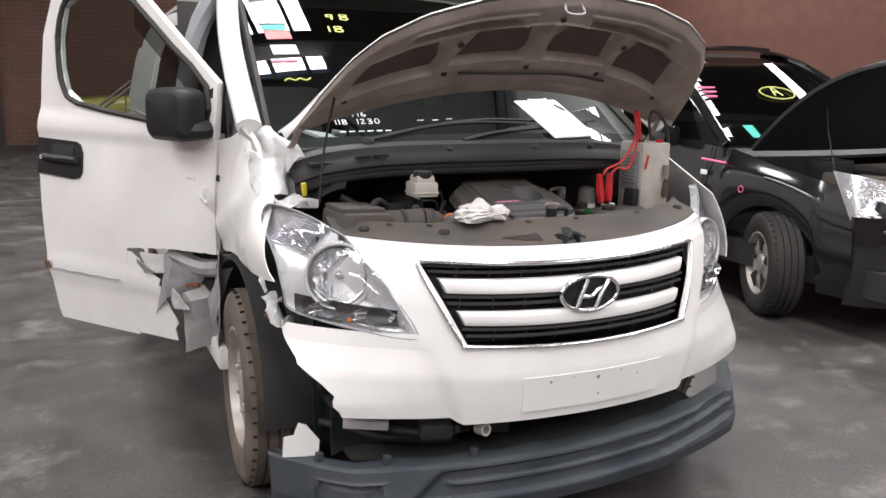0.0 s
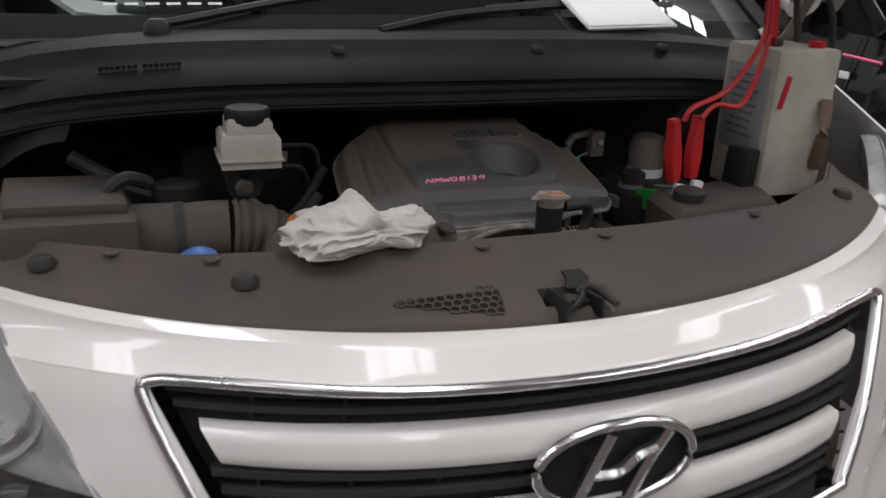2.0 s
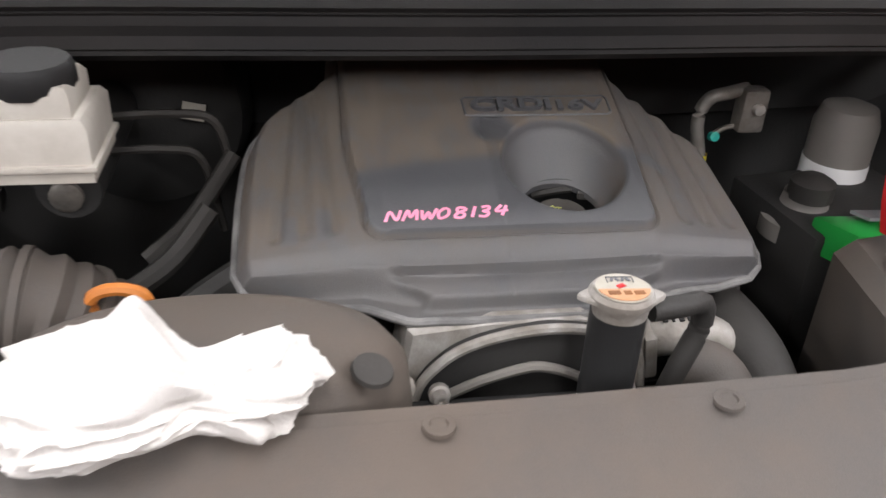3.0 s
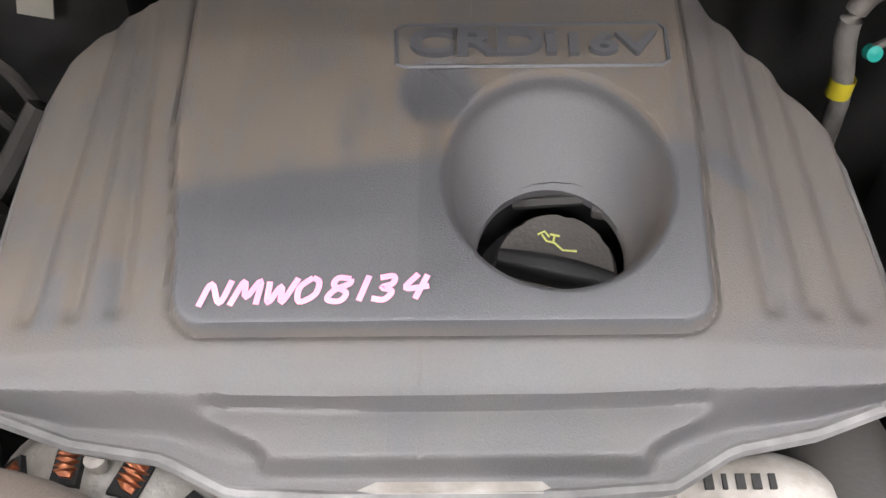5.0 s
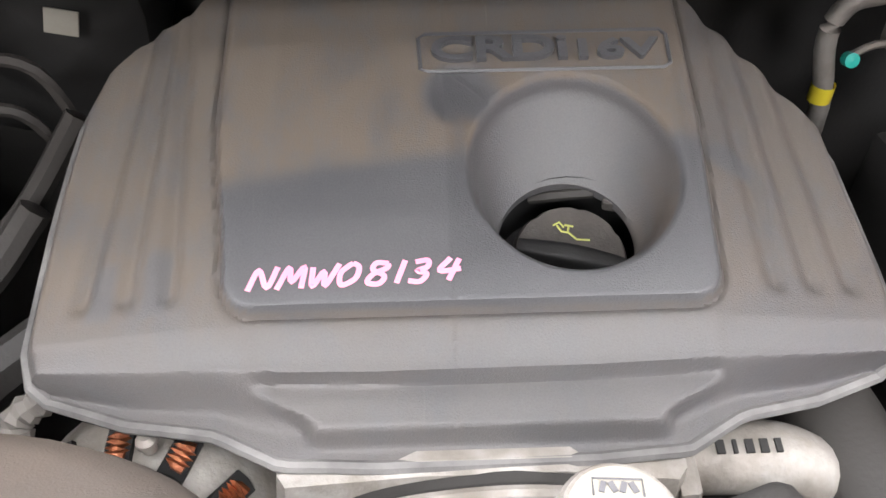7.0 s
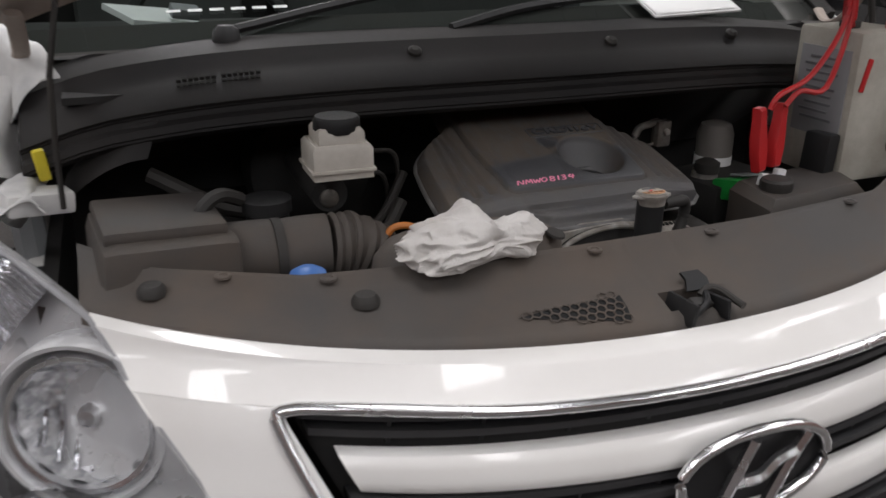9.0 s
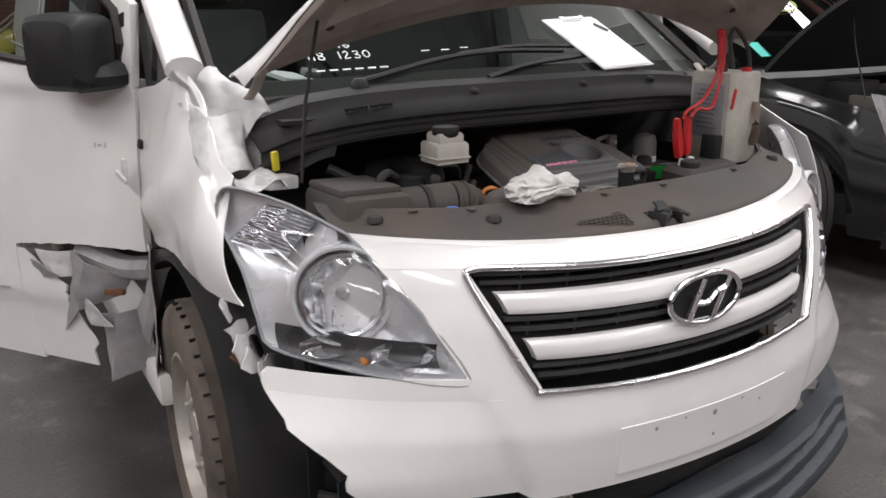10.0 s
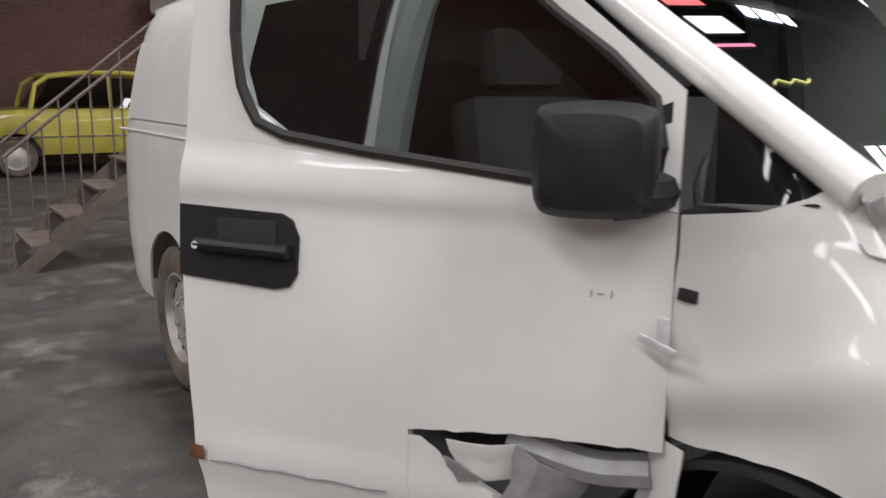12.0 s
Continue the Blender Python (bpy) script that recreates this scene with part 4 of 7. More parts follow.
M["engine_plastic"] = engine_plastic()
bm = bmesh.new()
CUT = (-0.004, 0.1165, 0.0105, 0.138)
us_in = sorted(set(lin(-0.126, CUT[0], 62) + lin(CUT[0], CUT[1], 60) + [0.1175, 0.119, 0.120, 0.121, 0.1222, 0.1234, 0.1246, 0.1258, 0.127, 0.1282, 0.1295]))
vs_in = sorted(set(lin(0.0, CUT[2], 9) + lin(CUT[2], CUT[3], 62) + lin(CUT[3], 0.32, 70)))
n_side, n_front, grid = 44, 40, {}
for j in range(-n_front, len(vs_in)):
    for i in range(-n_side, len(us_in) + n_side):
        vj = vs_in[j] if j >= 0 else 0.0
        if i < 0:
            u = us_in[0] - (ec_half(-1, vj) + us_in[0]) * (-i / n_side)
        elif i >= len(us_in):
            u = us_in[-1] + (ec_half(1, vj) - us_in[-1]) * ((i - len(us_in) + 1) / n_side)
        else:
            u = us_in[i]
        v = vj if j >= 0 else ec_front(u) * (-j / n_front)
        if not (CUT[0] + 1e-6 < u < CUT[1] - 1e-6 and CUT[2] + 1e-6 < v < CUT[3] - 1e-6):
            grid[i, j] = (bm.verts.new(EC @ Vector((u, v, ec_height(u, v)))), u, v)
for (i, j), q0 in list(grid.items()):
    q = [grid.get(k) for k in ((i, j), (i + 1, j), (i + 1, j + 1), (i, j + 1))]
    if all(q) and not all(CUT[0] - 1e-6 < p[1] < CUT[1] + 1e-6 and CUT[2] - 1e-6 < p[2] < CUT[3] + 1e-6 for p in q):
        bm.faces.new([p[0] for p in q])
ring = sorted([p for p in grid.values() if CUT[0] - 1e-6 < p[1] < CUT[1] + 1e-6 and CUT[2] - 1e-6 < p[2] < CUT[3] + 1e-6], key=lambda p: math.atan2(p[2] - FUN_C[1], p[1] - FUN_C[0]))
last = [p[0] for p in ring]
flow = [(1.0, 1.055, 0.0), (1.0, 1.03, -0.0005), (1.0, 1.005, -0.0018), (1.0, 0.98, -0.0040), (1.0, 0.955, -0.0070), (1.0, 0.935, -0.0105)] + [(1 - k / 12, 0.92, -0.0105 + (BORE_H + 0.0105) * (k / 12) ** 0.95) for k in range(1, 13)] + [(0.0, 1.0, BORE_H - 0.006)]
for wgt, f, h in flow:
    row = []
    for vert, u, v in ring:
        a = math.atan2((v - FUN_C[1]) / FUN_R[1], (u - FUN_C[0]) / FUN_R[0])
        top = Vector((FUN_C[0] + FUN_R[0] * f * math.cos(a), FUN_C[1] + FUN_R[1] * f * math.sin(a)))
        low = Vector((BORE_C[0] + BORE_R * math.cos(a), BORE_C[1] + BORE_R * math.sin(a)))
        p = low.lerp(top, wgt)
        row.append(bm.verts.new(EC @ Vector((p.x, p.y, h))))
    for k in range(len(ring)):
        n2 = (k + 1) % len(ring)
        bm.faces.new((last[k], last[n2], row[n2], row[k]))
    last = row
ECI = EC.inverted()
ecover = part("engine_cover", bm, M["engine_plastic"], van, "dusty dark grey plastic engine cover with an oil filler funnel")
dust_at = ecover.data.attributes.new("dust", "FLOAT", "POINT")
for k, v in enumerate(ecover.data.vertices):
    q = ECI @ (v.co + base_of(van))
    inside = q.z < -0.002 and math.hypot((q.x - FUN_C[0]) / FUN_R[0], (q.y - FUN_C[1]) / FUN_R[1]) < 1.0
    dust_at.data[k].value = (0.15 + 0.6 * smoothstep(0.02, 0.045, q.x - FUN_C[0]) * smoothstep(0.10, 0.05, q.y)) if inside else ec_dust(q.x, q.y)


# turned-out rim along the lower edge
def hem_at(u):
    return EC @ Vector((u, ec_front(u) - 0.002, ec_height(u, ec_front(u)) - 0.002))


def flank_at(s, v):
    w = s * ec_half(s, v)
    return EC @ Vector((w * 1.008, v, ec_height(w, v) - 0.002))


rim = [flank_at(-1, v) for v in lin(0.22, 0.0, 14)] + [hem_at(u) for u in lin(-0.209, 0.213, 70)] + [flank_at(1, v) for v in lin(0.0, 0.22, 14)]
part("lower_rim", tube(rim, 0.0036, 8, 1), "rim_plastic", ecover, "pale scuffed lower rim")


def fitted_text(words, x0, x1, y0, y1, h):
    """Raised letters stretched to fill a rectangle on the cover."""
    tb = text_bm(words, 1.0, Matrix.Identity(4), 0.02)
    lo = [min(v.co[k] for v in tb.verts) for k in (0, 1)]
    hi = [max(v.co[k] for v in tb.verts) for k in (0, 1)]
    for v in tb.verts:
        x = x0 + (v.co.x - lo[0]) / (hi[0] - lo[0]) * (x1 - x0)
        y = y0 + (v.co.y - lo[1]) / (hi[1] - lo[1]) * (y1 - y0)
        v.co = EC @ Vector((x, y, h + 0.0022 * (1 if v.co.z > 0 else -1)))
    return tb


part("lettering", fitted_text("CRDi", -0.0105, 0.0630, 0.1432, 0.1598, 0.0010), M["engine_plastic"], ecover, "raised engine lettering")
part("lettering", fitted_text("16V", 0.0690, 0.1130, 0.1428, 0.1562, 0.0010), M["engine_plastic"], ecover, "raised engine lettering")
part("lettering_frame", tube([EC @ Vector((u, v, 0.0)) for u, v in ((-0.0165, 0.1390), (-0.012, 0.1375), (0.114, 0.1370), (0.118, 0.1400), (0.1185, 0.1600), (0.115, 0.1640), (-0.014, 0.1640), (-0.0175, 0.161), (-0.0165, 0.139))], 0.0012, 5, 1, closed=True), M["engine_plastic"], ecover)
# pink marker code on the panel
part("marker_code", scrawl("NMW08134", lambda x, y: EC @ Vector((-0.0985 + x + 0.30 * y, 0.0095 + y + 0.03 * x, 0.0006)), 0.0140, 0.0118, 0.0013), "code_ink", ecover, "stock code in pink marker")
# oil filler cap down in the bore
OC = EC @ pose(BORE_C[0] + 0.003, BORE_C[1] - 0.002, -0.056, 10, 0, -14)
# bore wall blackened to give the shade around the cap
part("filler_well", lathe([(0.044, 0.012), (0.044, -0.05), (0.0, -0.05)], OC, 28), "hole_shade", ecover)
cap = part("oil_cap", lathe([(0.0, -0.03), (0.031, -0.03), (0.032, -0.004), (0.030, 0.001), (0.0, 0.003)], OC, 48, wobble=lambda k: 0.97 if k % 6 == 0 else 1), "cap_plastic", ecover, "black oil filler cap with a yellow oil can mark")
part("cap_grip", sheet(lambda u, v: OC @ Vector((0.029 * u, -0.001 + 0.008 * v * (1 - 0.25 * u * u), 0.0145 - 0.0125 * abs(v) ** 5 - 0.0025 * u * u)), lin(-1, 1, 14), lin(-1, 1, 12), 0.004, -(OC.to_3x3() @ Vector((0, 0, 1)))), "plastic", cap, "raised grip across the cap")
for pts in ([(-0.010, 0.017), (-0.007, 0.014), (-0.003, 0.014), (0.002, 0.011), (0.009, 0.012)], [(-0.012, 0.0165), (-0.009, 0.019), (-0.006, 0.0165)], [(-0.006, 0.018), (-0.001, 0.018)], [(-0.0035, 0.018), (-0.0035, 0.0145)]):
    part("oil_mark", tube([OC @ Vector((x, y, 0.0032)) for x, y in pts], 0.0006, 5, 1), "yellow_ink", cap, "yellow oil can mark")
part("cap_word", text_bm("OPEN", 0.0062, OC @ pose(-0.0135, -0.0205, 0.0032, 0, 0, 8)), "white_ink", cap)
part("filler_lug", box(OC @ Vector((0.017, 0.036, 0.004)), (0.010, 0.008, 0.008), (16, 0, -14), 0.002), "cap_plastic", ecover)
part("filler_pipe", tube([OC @ Vector((-0.028, 0.033, -0.004)), OC @ Vector((-0.006, 0.037, 0.003)), OC @ Vector((0.006, 0.040, 0.004))], 0.0035, 6, 4), "rubber", ecover)

# ---- engine bay parts ----
# timing case under the front of the cover
FLAT = pose(0, 0, 0, 90)
bm = slab([(x, z) for x, z in ((-0.092, 0.80), (-0.090, 0.96), (-0.084, 1.004), (-0.02, 1.012), (0.05, 1.012), (0.105, 1.0), (0.118, 0.80))], Matrix.Translation((0, 0.43, 0)) @ FLAT, 0.0, 0.055, 0.005)
timing = part("timing_case", bm, "cast", van, "grimy cast aluminium timing case")
arch = [(-0.088, 0.90), (-0.078, 0.955), (-0.062, 0.980), (-0.04, 0.996), (-0.005, 1.006), (0.035, 1.008), (0.075, 0.998), (0.096, 0.975), (0.105, 0.90)]
part("belt_cover", slab([(p.x, p.y) for p in smooth_path([(x, z, 0) for x, z in arch], 4)] + [(0.10, 0.80), (-0.085, 0.80)], Matrix.Translation((0, 0.376, 0)) @ FLAT, -0.006, 0.010, 0.004), "bay_dark", timing, "black timing belt cover")
part("rim_rib", tube([(x, 0.364, z) for x, z in arch], 0.0042, 8, 5), "cast", timing, "bare metal flange round the belt cover")
part("wavy_rib", tube([(-0.055, 0.362, 0.952), (-0.03, 0.360, 0.966), (0.0, 0.359, 0.976), (0.018, 0.359, 0.977), (0.045, 0.360, 0.966), (0.07, 0.362, 0.945)], 0.0042, 8, 5), "grey_seal", timing)
for x, z in ((-0.061, 0.957), (0.086, 0.952), (-0.088, 0.966)):
    bolt = part("bolt", lathe([(0.0085, -0.004), (0.0085, 0.002), (0.0062, 0.003), (0.0058, 0.012), (0.0035, 0.0125), (0.003, 0.008), (0, 0.008)], Matrix.Translation((x, 0.358, z)) @ pose(0, 0, 0, 75), 12), "wheel_steel", timing)
for x, y, z, w, rz in ((-0.07, 0.404, 1.006, 0.012, 30), (-0.045, 0.402, 1.010, 0.016, -20), (0.075, 0.404, 1.008, 0.014, 15)):
    part("casting_web", box((x, y, z), (w, 0.02, 0.004), (0, 0, rz), 0.001), "cast", timing)
# alternator: cast end frame with copper windings on black slabs coloured as shaded slots
am = Matrix.Translation((-0.160, 0.406, 0.916)) @ pose(0, 0, 0, 58, 0, -6)
alt = part("alternator", lathe([(0.0, 0.052), (0.022, 0.052), (0.028, 0.044), (0.050, 0.040), (0.066, 0.024), (0.071, 0.004), (0.071, -0.07), (0.0, -0.07)], am, 48), "cast", van, "grimy alternator with copper windings showing")
for k in range(12):
    a = 30 * k + 8
    c = am @ pose(0, 0, 0, 0, 0, a) @ pose(0.0600, 0, 0.033, 0, 50, 0)
    slot = part("slot", slab([(0.011 * x, 0.0068 * y) for x, y in ((-1, -1), (1, -1), (1.1, 0), (1, 1), (-1, 1), (-0.9, 0))], c, -0.004, 0.0012), "hole_shade", alt)
    part("winding", tube([c @ Vector((x, 0.0045 * (1 if i % 2 else -1), 0.0012)) for i, x in enumerate(lin(-0.006, 0.007, 9))], 0.0022, 5, 2), "copper", slot, "copper winding")
for k in range(4):
    c = am @ pose(0, 0, 0, 0, 0, 90 * k + 53) @ pose(0.046, 0, 0.040)
    part("alternator_bolt", lathe([(0.0065, 0), (0.0065, 0.006), (0.004, 0.007), (0, 0.007)], c, 12), "wheel_steel", alt)
part("alternator_stud", lathe([(0.0055, 0), (0.0055, 0.007), (0.0075, 0.008), (0.0075, 0.012), (0.004, 0.016), (0, 0.016)], Matrix.Translation((-0.152, 0.408, 0.985)) @ Matrix.Diagonal((0.7, 0.7, 0.7, 1)), 12), "wheel_steel", alt)
# thermostat housing with cast marks on the other side
house = part("coolant_housing", tube([(0.105, 0.405, 0.965), (0.135, 0.404, 0.968), (0.165, 0.402, 0.966), (0.185, 0.398, 0.95), (0.192, 0.392, 0.91)], 0.019, 18, 6), "cast", van, "cast coolant housing")
part("housing_flange", slab([(-0.02, -0.026), (0.018, -0.026), (0.024, 0.0), (0.018, 0.026), (-0.02, 0.026), (-0.026, 0)], Matrix.Translation((0.112, 0.40, 0.965)) @ pose(0, 0, 0, 0, 82), -0.005, 0.005, 0.002), "cast", house)
bm = bmesh.new()
for k, w in enumerate((0.004, 0.002, 0.004, 0.004, 0.003)):
    add_box(bm, (0.128 + 0.0072 * k, 0.398, 0.9868), (w, 0.007, 0.0016), (10, 0, 0))
part("cast_mark", bm, "bay_dark", house)
clamp_ob = part("hose_clamp", lathe([(0.0225, -0.006), (0.0238, -0.006), (0.0238, 0.006), (0.0225, 0.006)], Matrix.Translation((0.189, 0.395, 0.935)) @ pose(0, 0, 0, 10, 14), 22), "silver", house)
part("clamp_ear", tube([(0.172, 0.377, 0.938), (0.176, 0.368, 0.952), (0.186, 0.366, 0.955)], 0.0028, 6, 4), "silver", house)
# radiator filler neck and cap
neck = part("radiator_neck", tube([(0.054, 0.326, 0.90), (0.054, 0.323, 1.0), (0.053, 0.321, 1.062)], 0.0195, 20, 3), "plastic", van, "black radiator filler neck with a metal cap")
CM = Matrix.Translation((0.053, 0.320, 1.066)) @ pose(0, 0, 0, -3, 0, -4)
rcap = part("radiator_cap", lathe([(0.0190, -0.012), (0.0200, -0.004), (0.0222, -0.001), (0.0225, 0.003), (0.0205, 0.0058), (0.0190, 0.0056), (0.0, 0.0058)], CM, 40), "cast", neck, "eared metal radiator cap")
ears = [(0.0215 * math.cos(a) * (1 + 0.42 * math.exp(-(math.sin(a) / 0.34) ** 2)), 0.0215 * math.sin(a)) for a in lin(0, 2 * math.pi, 41)[:-1]]
part("cap_flange", slab(ears, CM, -0.0015, 0.0022, 0.0012), "cast", rcap)
part("cap_label", lathe([(0.0188, 0.0), (0.0186, 0.0008), (0.0, 0.0009)], CM @ pose(0, 0, 0.0062), 36), "cream", neck, "worn white cap label")
bm = slab([(0.0180 * math.cos(a), 0.0180 * math.sin(a)) for a in lin(math.pi * 1.06, math.pi * 1.94, 16)], CM @ pose(0, 0, 0.0066), 0, 0.0012)
part("warning_label", bm, "faded_orange", neck, "orange warning strip")
for k in range(4):
    part("label_mark", box(CM @ Vector((-0.0055 + 0.0037 * k, 0.0095, 0.0075)), (0.0022, 0.0045, 0.0004), (-3, 0, 20 if k % 2 else -20)), "ink", neck)
part("label_mark", tube([CM @ Vector((x, y, 0.0074)) for x, y in ((-0.009, 0.006), (-0.009, 0.013), (0.009, 0.013), (0.009, 0.006))], 0.0005, 4, 1), "ink", neck)
part("label_spot", box(CM @ Vector((-0.001, 0.001, 0.0076)), (0.006, 0.004, 0.0004), (-3, 0, 25)), "red", neck)
for x, w in ((-0.008, 0.008), (0.001, 0.005), (0.009, 0.007)):
    part("label_mark", box(CM @ Vector((x, -0.0085, 0.0080)), (w, 0.0045, 0.0004), (-3, 0, 0)), "rust", neck)
part("overflow_hose", tube([(0.078, 0.324, 1.050), (0.10, 0.327, 1.050), (0.122, 0.336, 1.045), (0.126, 0.340, 1.020), (0.112, 0.336, 0.98), (0.10, 0.335, 0.93)], 0.0085, 10), "rubber", neck)
# big hoses
part("intercooler_hose", tube([(0.192, 0.47, 0.955), (0.202, 0.43, 0.955), (0.209, 0.385, 0.945), (0.210, 0.345, 0.915), (0.206, 0.32, 0.84)], 0.029, 18), "rubber", van, "wide dusty rubber hose")
part("lower_hose", tube([(0.125, 0.355, 0.975), (0.148, 0.342, 0.975), (0.155, 0.318, 0.955), (0.155, 0.305, 0.90)], 0.022, 16), "dusty_plastic", van, "short rubber hose")
# duct behind the rag
bm = lathe([(0.0, 0.050), (0.085, 0.049), (0.104, 0.042), (0.115, 0.026), (0.119, -0.01), (0.12, -0.12)], Matrix.Translation((-0.222, 0.322, 0.998)) @ Matrix.Diagonal((1.14, 0.60, 1, 1)), 44)
duct = part("resonator_duct", bm, "dusty_plastic", van, "dark domed plastic air duct")
part("duct_plug", lathe([(0.014, 0), (0.013, 0.003), (0, 0.003)], Matrix.Translation((-0.117, 0.285, 1.043)) @ pose(0, 0, 0, 12, 12), 16), "rubber", duct)
part("dipstick_loop", tube([(-0.307, 0.40, 1.0), (-0.309, 0.40, 1.028), (-0.298, 0.40, 1.037), (-0.280, 0.40, 1.036), (-0.270, 0.40, 1.026), (-0.272, 0.40, 0.99)], 0.0050, 8), "orange", van, "orange dipstick handle")
# intake: airbox and corrugated hose
abx = part("airbox", box((-0.60, 0.46, 0.99), (0.17, 0.19, 0.14), (0, 3, 6), 0.02), "dusty_plastic", van, "dusty air filter box")
part("airbox_lid", box((-0.60, 0.47, 1.064), (0.15, 0.15, 0.02), (0, 3, 6), 0.008), "dusty_plastic", abx)
part("intake_pipe", tube([(-0.53, 0.44, 1.01), (-0.47, 0.43, 1.012), (-0.44, 0.42, 1.012)], 0.045, 18), "dusty_plastic", van)
cuff = part("intake_hose", tube([(-0.455, 0.42, 1.012), (-0.42, 0.418, 1.014), (-0.39, 0.416, 1.014)], 0.046, 20, 4), "dusty_plastic", van, "dusty corrugated intake hose")
part("hose_band", tube([(-0.462, 0.42, 1.012), (-0.450, 0.42, 1.012)], 0.0485, 20, 1), "rubber", cuff)
bend = smooth_path([(-0.39, 0.416, 1.014), (-0.355, 0.418, 1.008), (-0.325, 0.425, 0.985), (-0.308, 0.44, 0.95), (-0.302, 0.46, 0.88)], 6)
part("corrugation", tube(bend, 0.046, 20, 1, ribs=0.045), "dusty_plastic", cuff)
for k in (4, 10, 16):
    part("hose_rib", tube([bend[k], bend[k] + (bend[k + 1] - bend[k]).normalized() * 0.006], 0.0495, 20, 1), "dusty_plastic", cuff)
sens = part("air_sensor", lathe([(0.03, 0), (0.03, 0.03), (0.034, 0.032), (0.034, 0.05), (0, 0.052)], Matrix.Translation((-0.455, 0.49, 1.018)), 20), "plastic", van, "black ribbed sensor housing")
part("sensor_hose", tube([(-0.49, 0.49, 1.07), (-0.52, 0.47, 1.085), (-0.545, 0.46, 1.07), (-0.55, 0.46, 1.04)], 0.010, 8), "rubber", van)
wash = part("washer_neck", lathe([(0.03, -0.15), (0.03, 0.0)], Matrix.Translation((-0.437, 0.325, 1.005)), 18), "bay_dark", van, "washer bottle neck with a blue cap")
part("washer_cap", lathe([(0.024, 0), (0.025, 0.006), (0.022, 0.016), (0.012, 0.022), (0, 0.023)], Matrix.Translation((-0.437, 0.325, 1.005)), 24), "blue", wash, "blue cap")
# brake master cylinder and fluid reservoir
res = part("brake_reservoir", slab([(-0.040, -0.035), (0.044, -0.035), (0.044, 0.045), (-0.040, 0.045)], Matrix.Translation((-0.352, 0.50, 1.09)), 0.0, 0.048, 0.006), "tank", van, "dusty translucent brake fluid reservoir")
part("reservoir_shoulder", slab([(-0.030, -0.028), (0.034, -0.028), (0.034, 0.034), (-0.030, 0.034)], Matrix.Translation((-0.352, 0.50, 1.138)), 0.0, 0.022, 0.006), "tank", res)
part("reservoir_seam", box((-0.350, 0.505, 1.102), (0.092, 0.088, 0.005), (0, 0, 0), 0.002), "tank", res)
part("reservoir_cap", lathe([(0.031, 0), (0.033, 0.004), (0.033, 0.018), (0.030, 0.022), (0, 0.022)], Matrix.Translation((-0.350, 0.50, 1.151)), 32, wobble=lambda k: 1 if k % 2 else 0.96), "plastic", res, "black ribbed cap")
part("master_cylinder", tube([(-0.353, 0.545, 1.045), (-0.353, 0.60, 1.045), (-0.355, 0.74, 1.045)], 0.027, 16), "bay_dark", van)
part("cylinder_nose", lathe([(0.014, 0), (0.014, 0.008), (0.010, 0.011), (0, 0.011)], Matrix.Translation((-0.355, 0.548, 1.040)) @ pose(0, 0, 0, 90), 18), "alu", van)
part("brake_booster", lathe([(0.0, 0.06), (0.06, 0.055), (0.105, 0.03), (0.115, 0.0), (0.11, -0.05)], Matrix.Translation((-0.33, 0.80, 1.02)) @ pose(0, 0, 0, 90), 32), "bay_dark", van, "black brake booster drum")
part("booster_label", box((-0.271, 0.730, 1.040), (0.024, 0.002, 0.018), (-15, 12, 0)), "cream", van, "small white sticker")
for pts in ([(-0.33, 0.60, 1.088), (-0.27, 0.60, 1.090), (-0.235, 0.60, 1.082), (-0.225, 0.61, 1.03)], [(-0.33, 0.60, 1.055), (-0.28, 0.60, 1.056), (-0.25, 0.605, 1.042), (-0.238, 0.62, 0.96)]):
    part("brake_pipe", tube(pts, 0.0040, 6), "rubber", van)
for pts, r in (([(-0.20, 0.50, 0.99), (-0.25, 0.47, 0.97), (-0.30, 0.45, 0.93), (-0.36, 0.46, 0.86)], 0.016), ([(-0.24, 0.55, 1.02), (-0.28, 0.52, 0.98), (-0.34, 0.50, 0.95)], 0.010),
               ([(-0.22, 0.60, 1.05), (-0.26, 0.57, 1.0), (-0.30, 0.55, 0.97)], 0.008), ([(-0.6, 0.62, 1.08), (-0.5, 0.58, 1.03), (-0.42, 0.58, 1.02)], 0.012),
               ([(0.19, 0.50, 1.03), (0.215, 0.48, 1.01), (0.22, 0.46, 0.96), (0.21, 0.45, 0.92)], 0.007), ([(0.12, 0.42, 0.97), (0.15, 0.43, 0.95), (0.17, 0.42, 0.90)], 0.009)):
    part("bay_hose", tube(pts, r), "rubber", van)
part("wiring_loom", tube([(-0.205, 0.43, 1.0), (-0.22, 0.42, 0.99), (-0.21, 0.40, 0.97), (-0.22, 0.385, 0.95)], 0.008, 8, 6, ribs=0.12), "grey_seal", van)
# right side of the bay: coolant bottle, fuel filter, battery clamp, air-con pipes
tank = part("coolant_bottle", slab([(0.285, 0.335), (0.50, 0.36), (0.53, 0.45), (0.50, 0.49), (0.30, 0.45)], Matrix.Translation((0, 0, 0)), 0.86, 1.025, 0.015), "dusty_plastic", van, "dark grey coolant bottle with a ribbed cap")
part("coolant_cap", lathe([(0.024, 0), (0.026, 0.004), (0.026, 0.016), (0.022, 0.020), (0, 0.020)], Matrix.Translation((0.335, 0.385, 1.024)), 28, wobble=lambda k: 1 if k % 2 else 0.95), "rubber", tank)
bat = part("battery", box((0.39, 0.58, 0.92), (0.17, 0.14, 0.15), (0, 0, 8), 0.006), "bay_dark", van, "black battery with a green terminal cover")
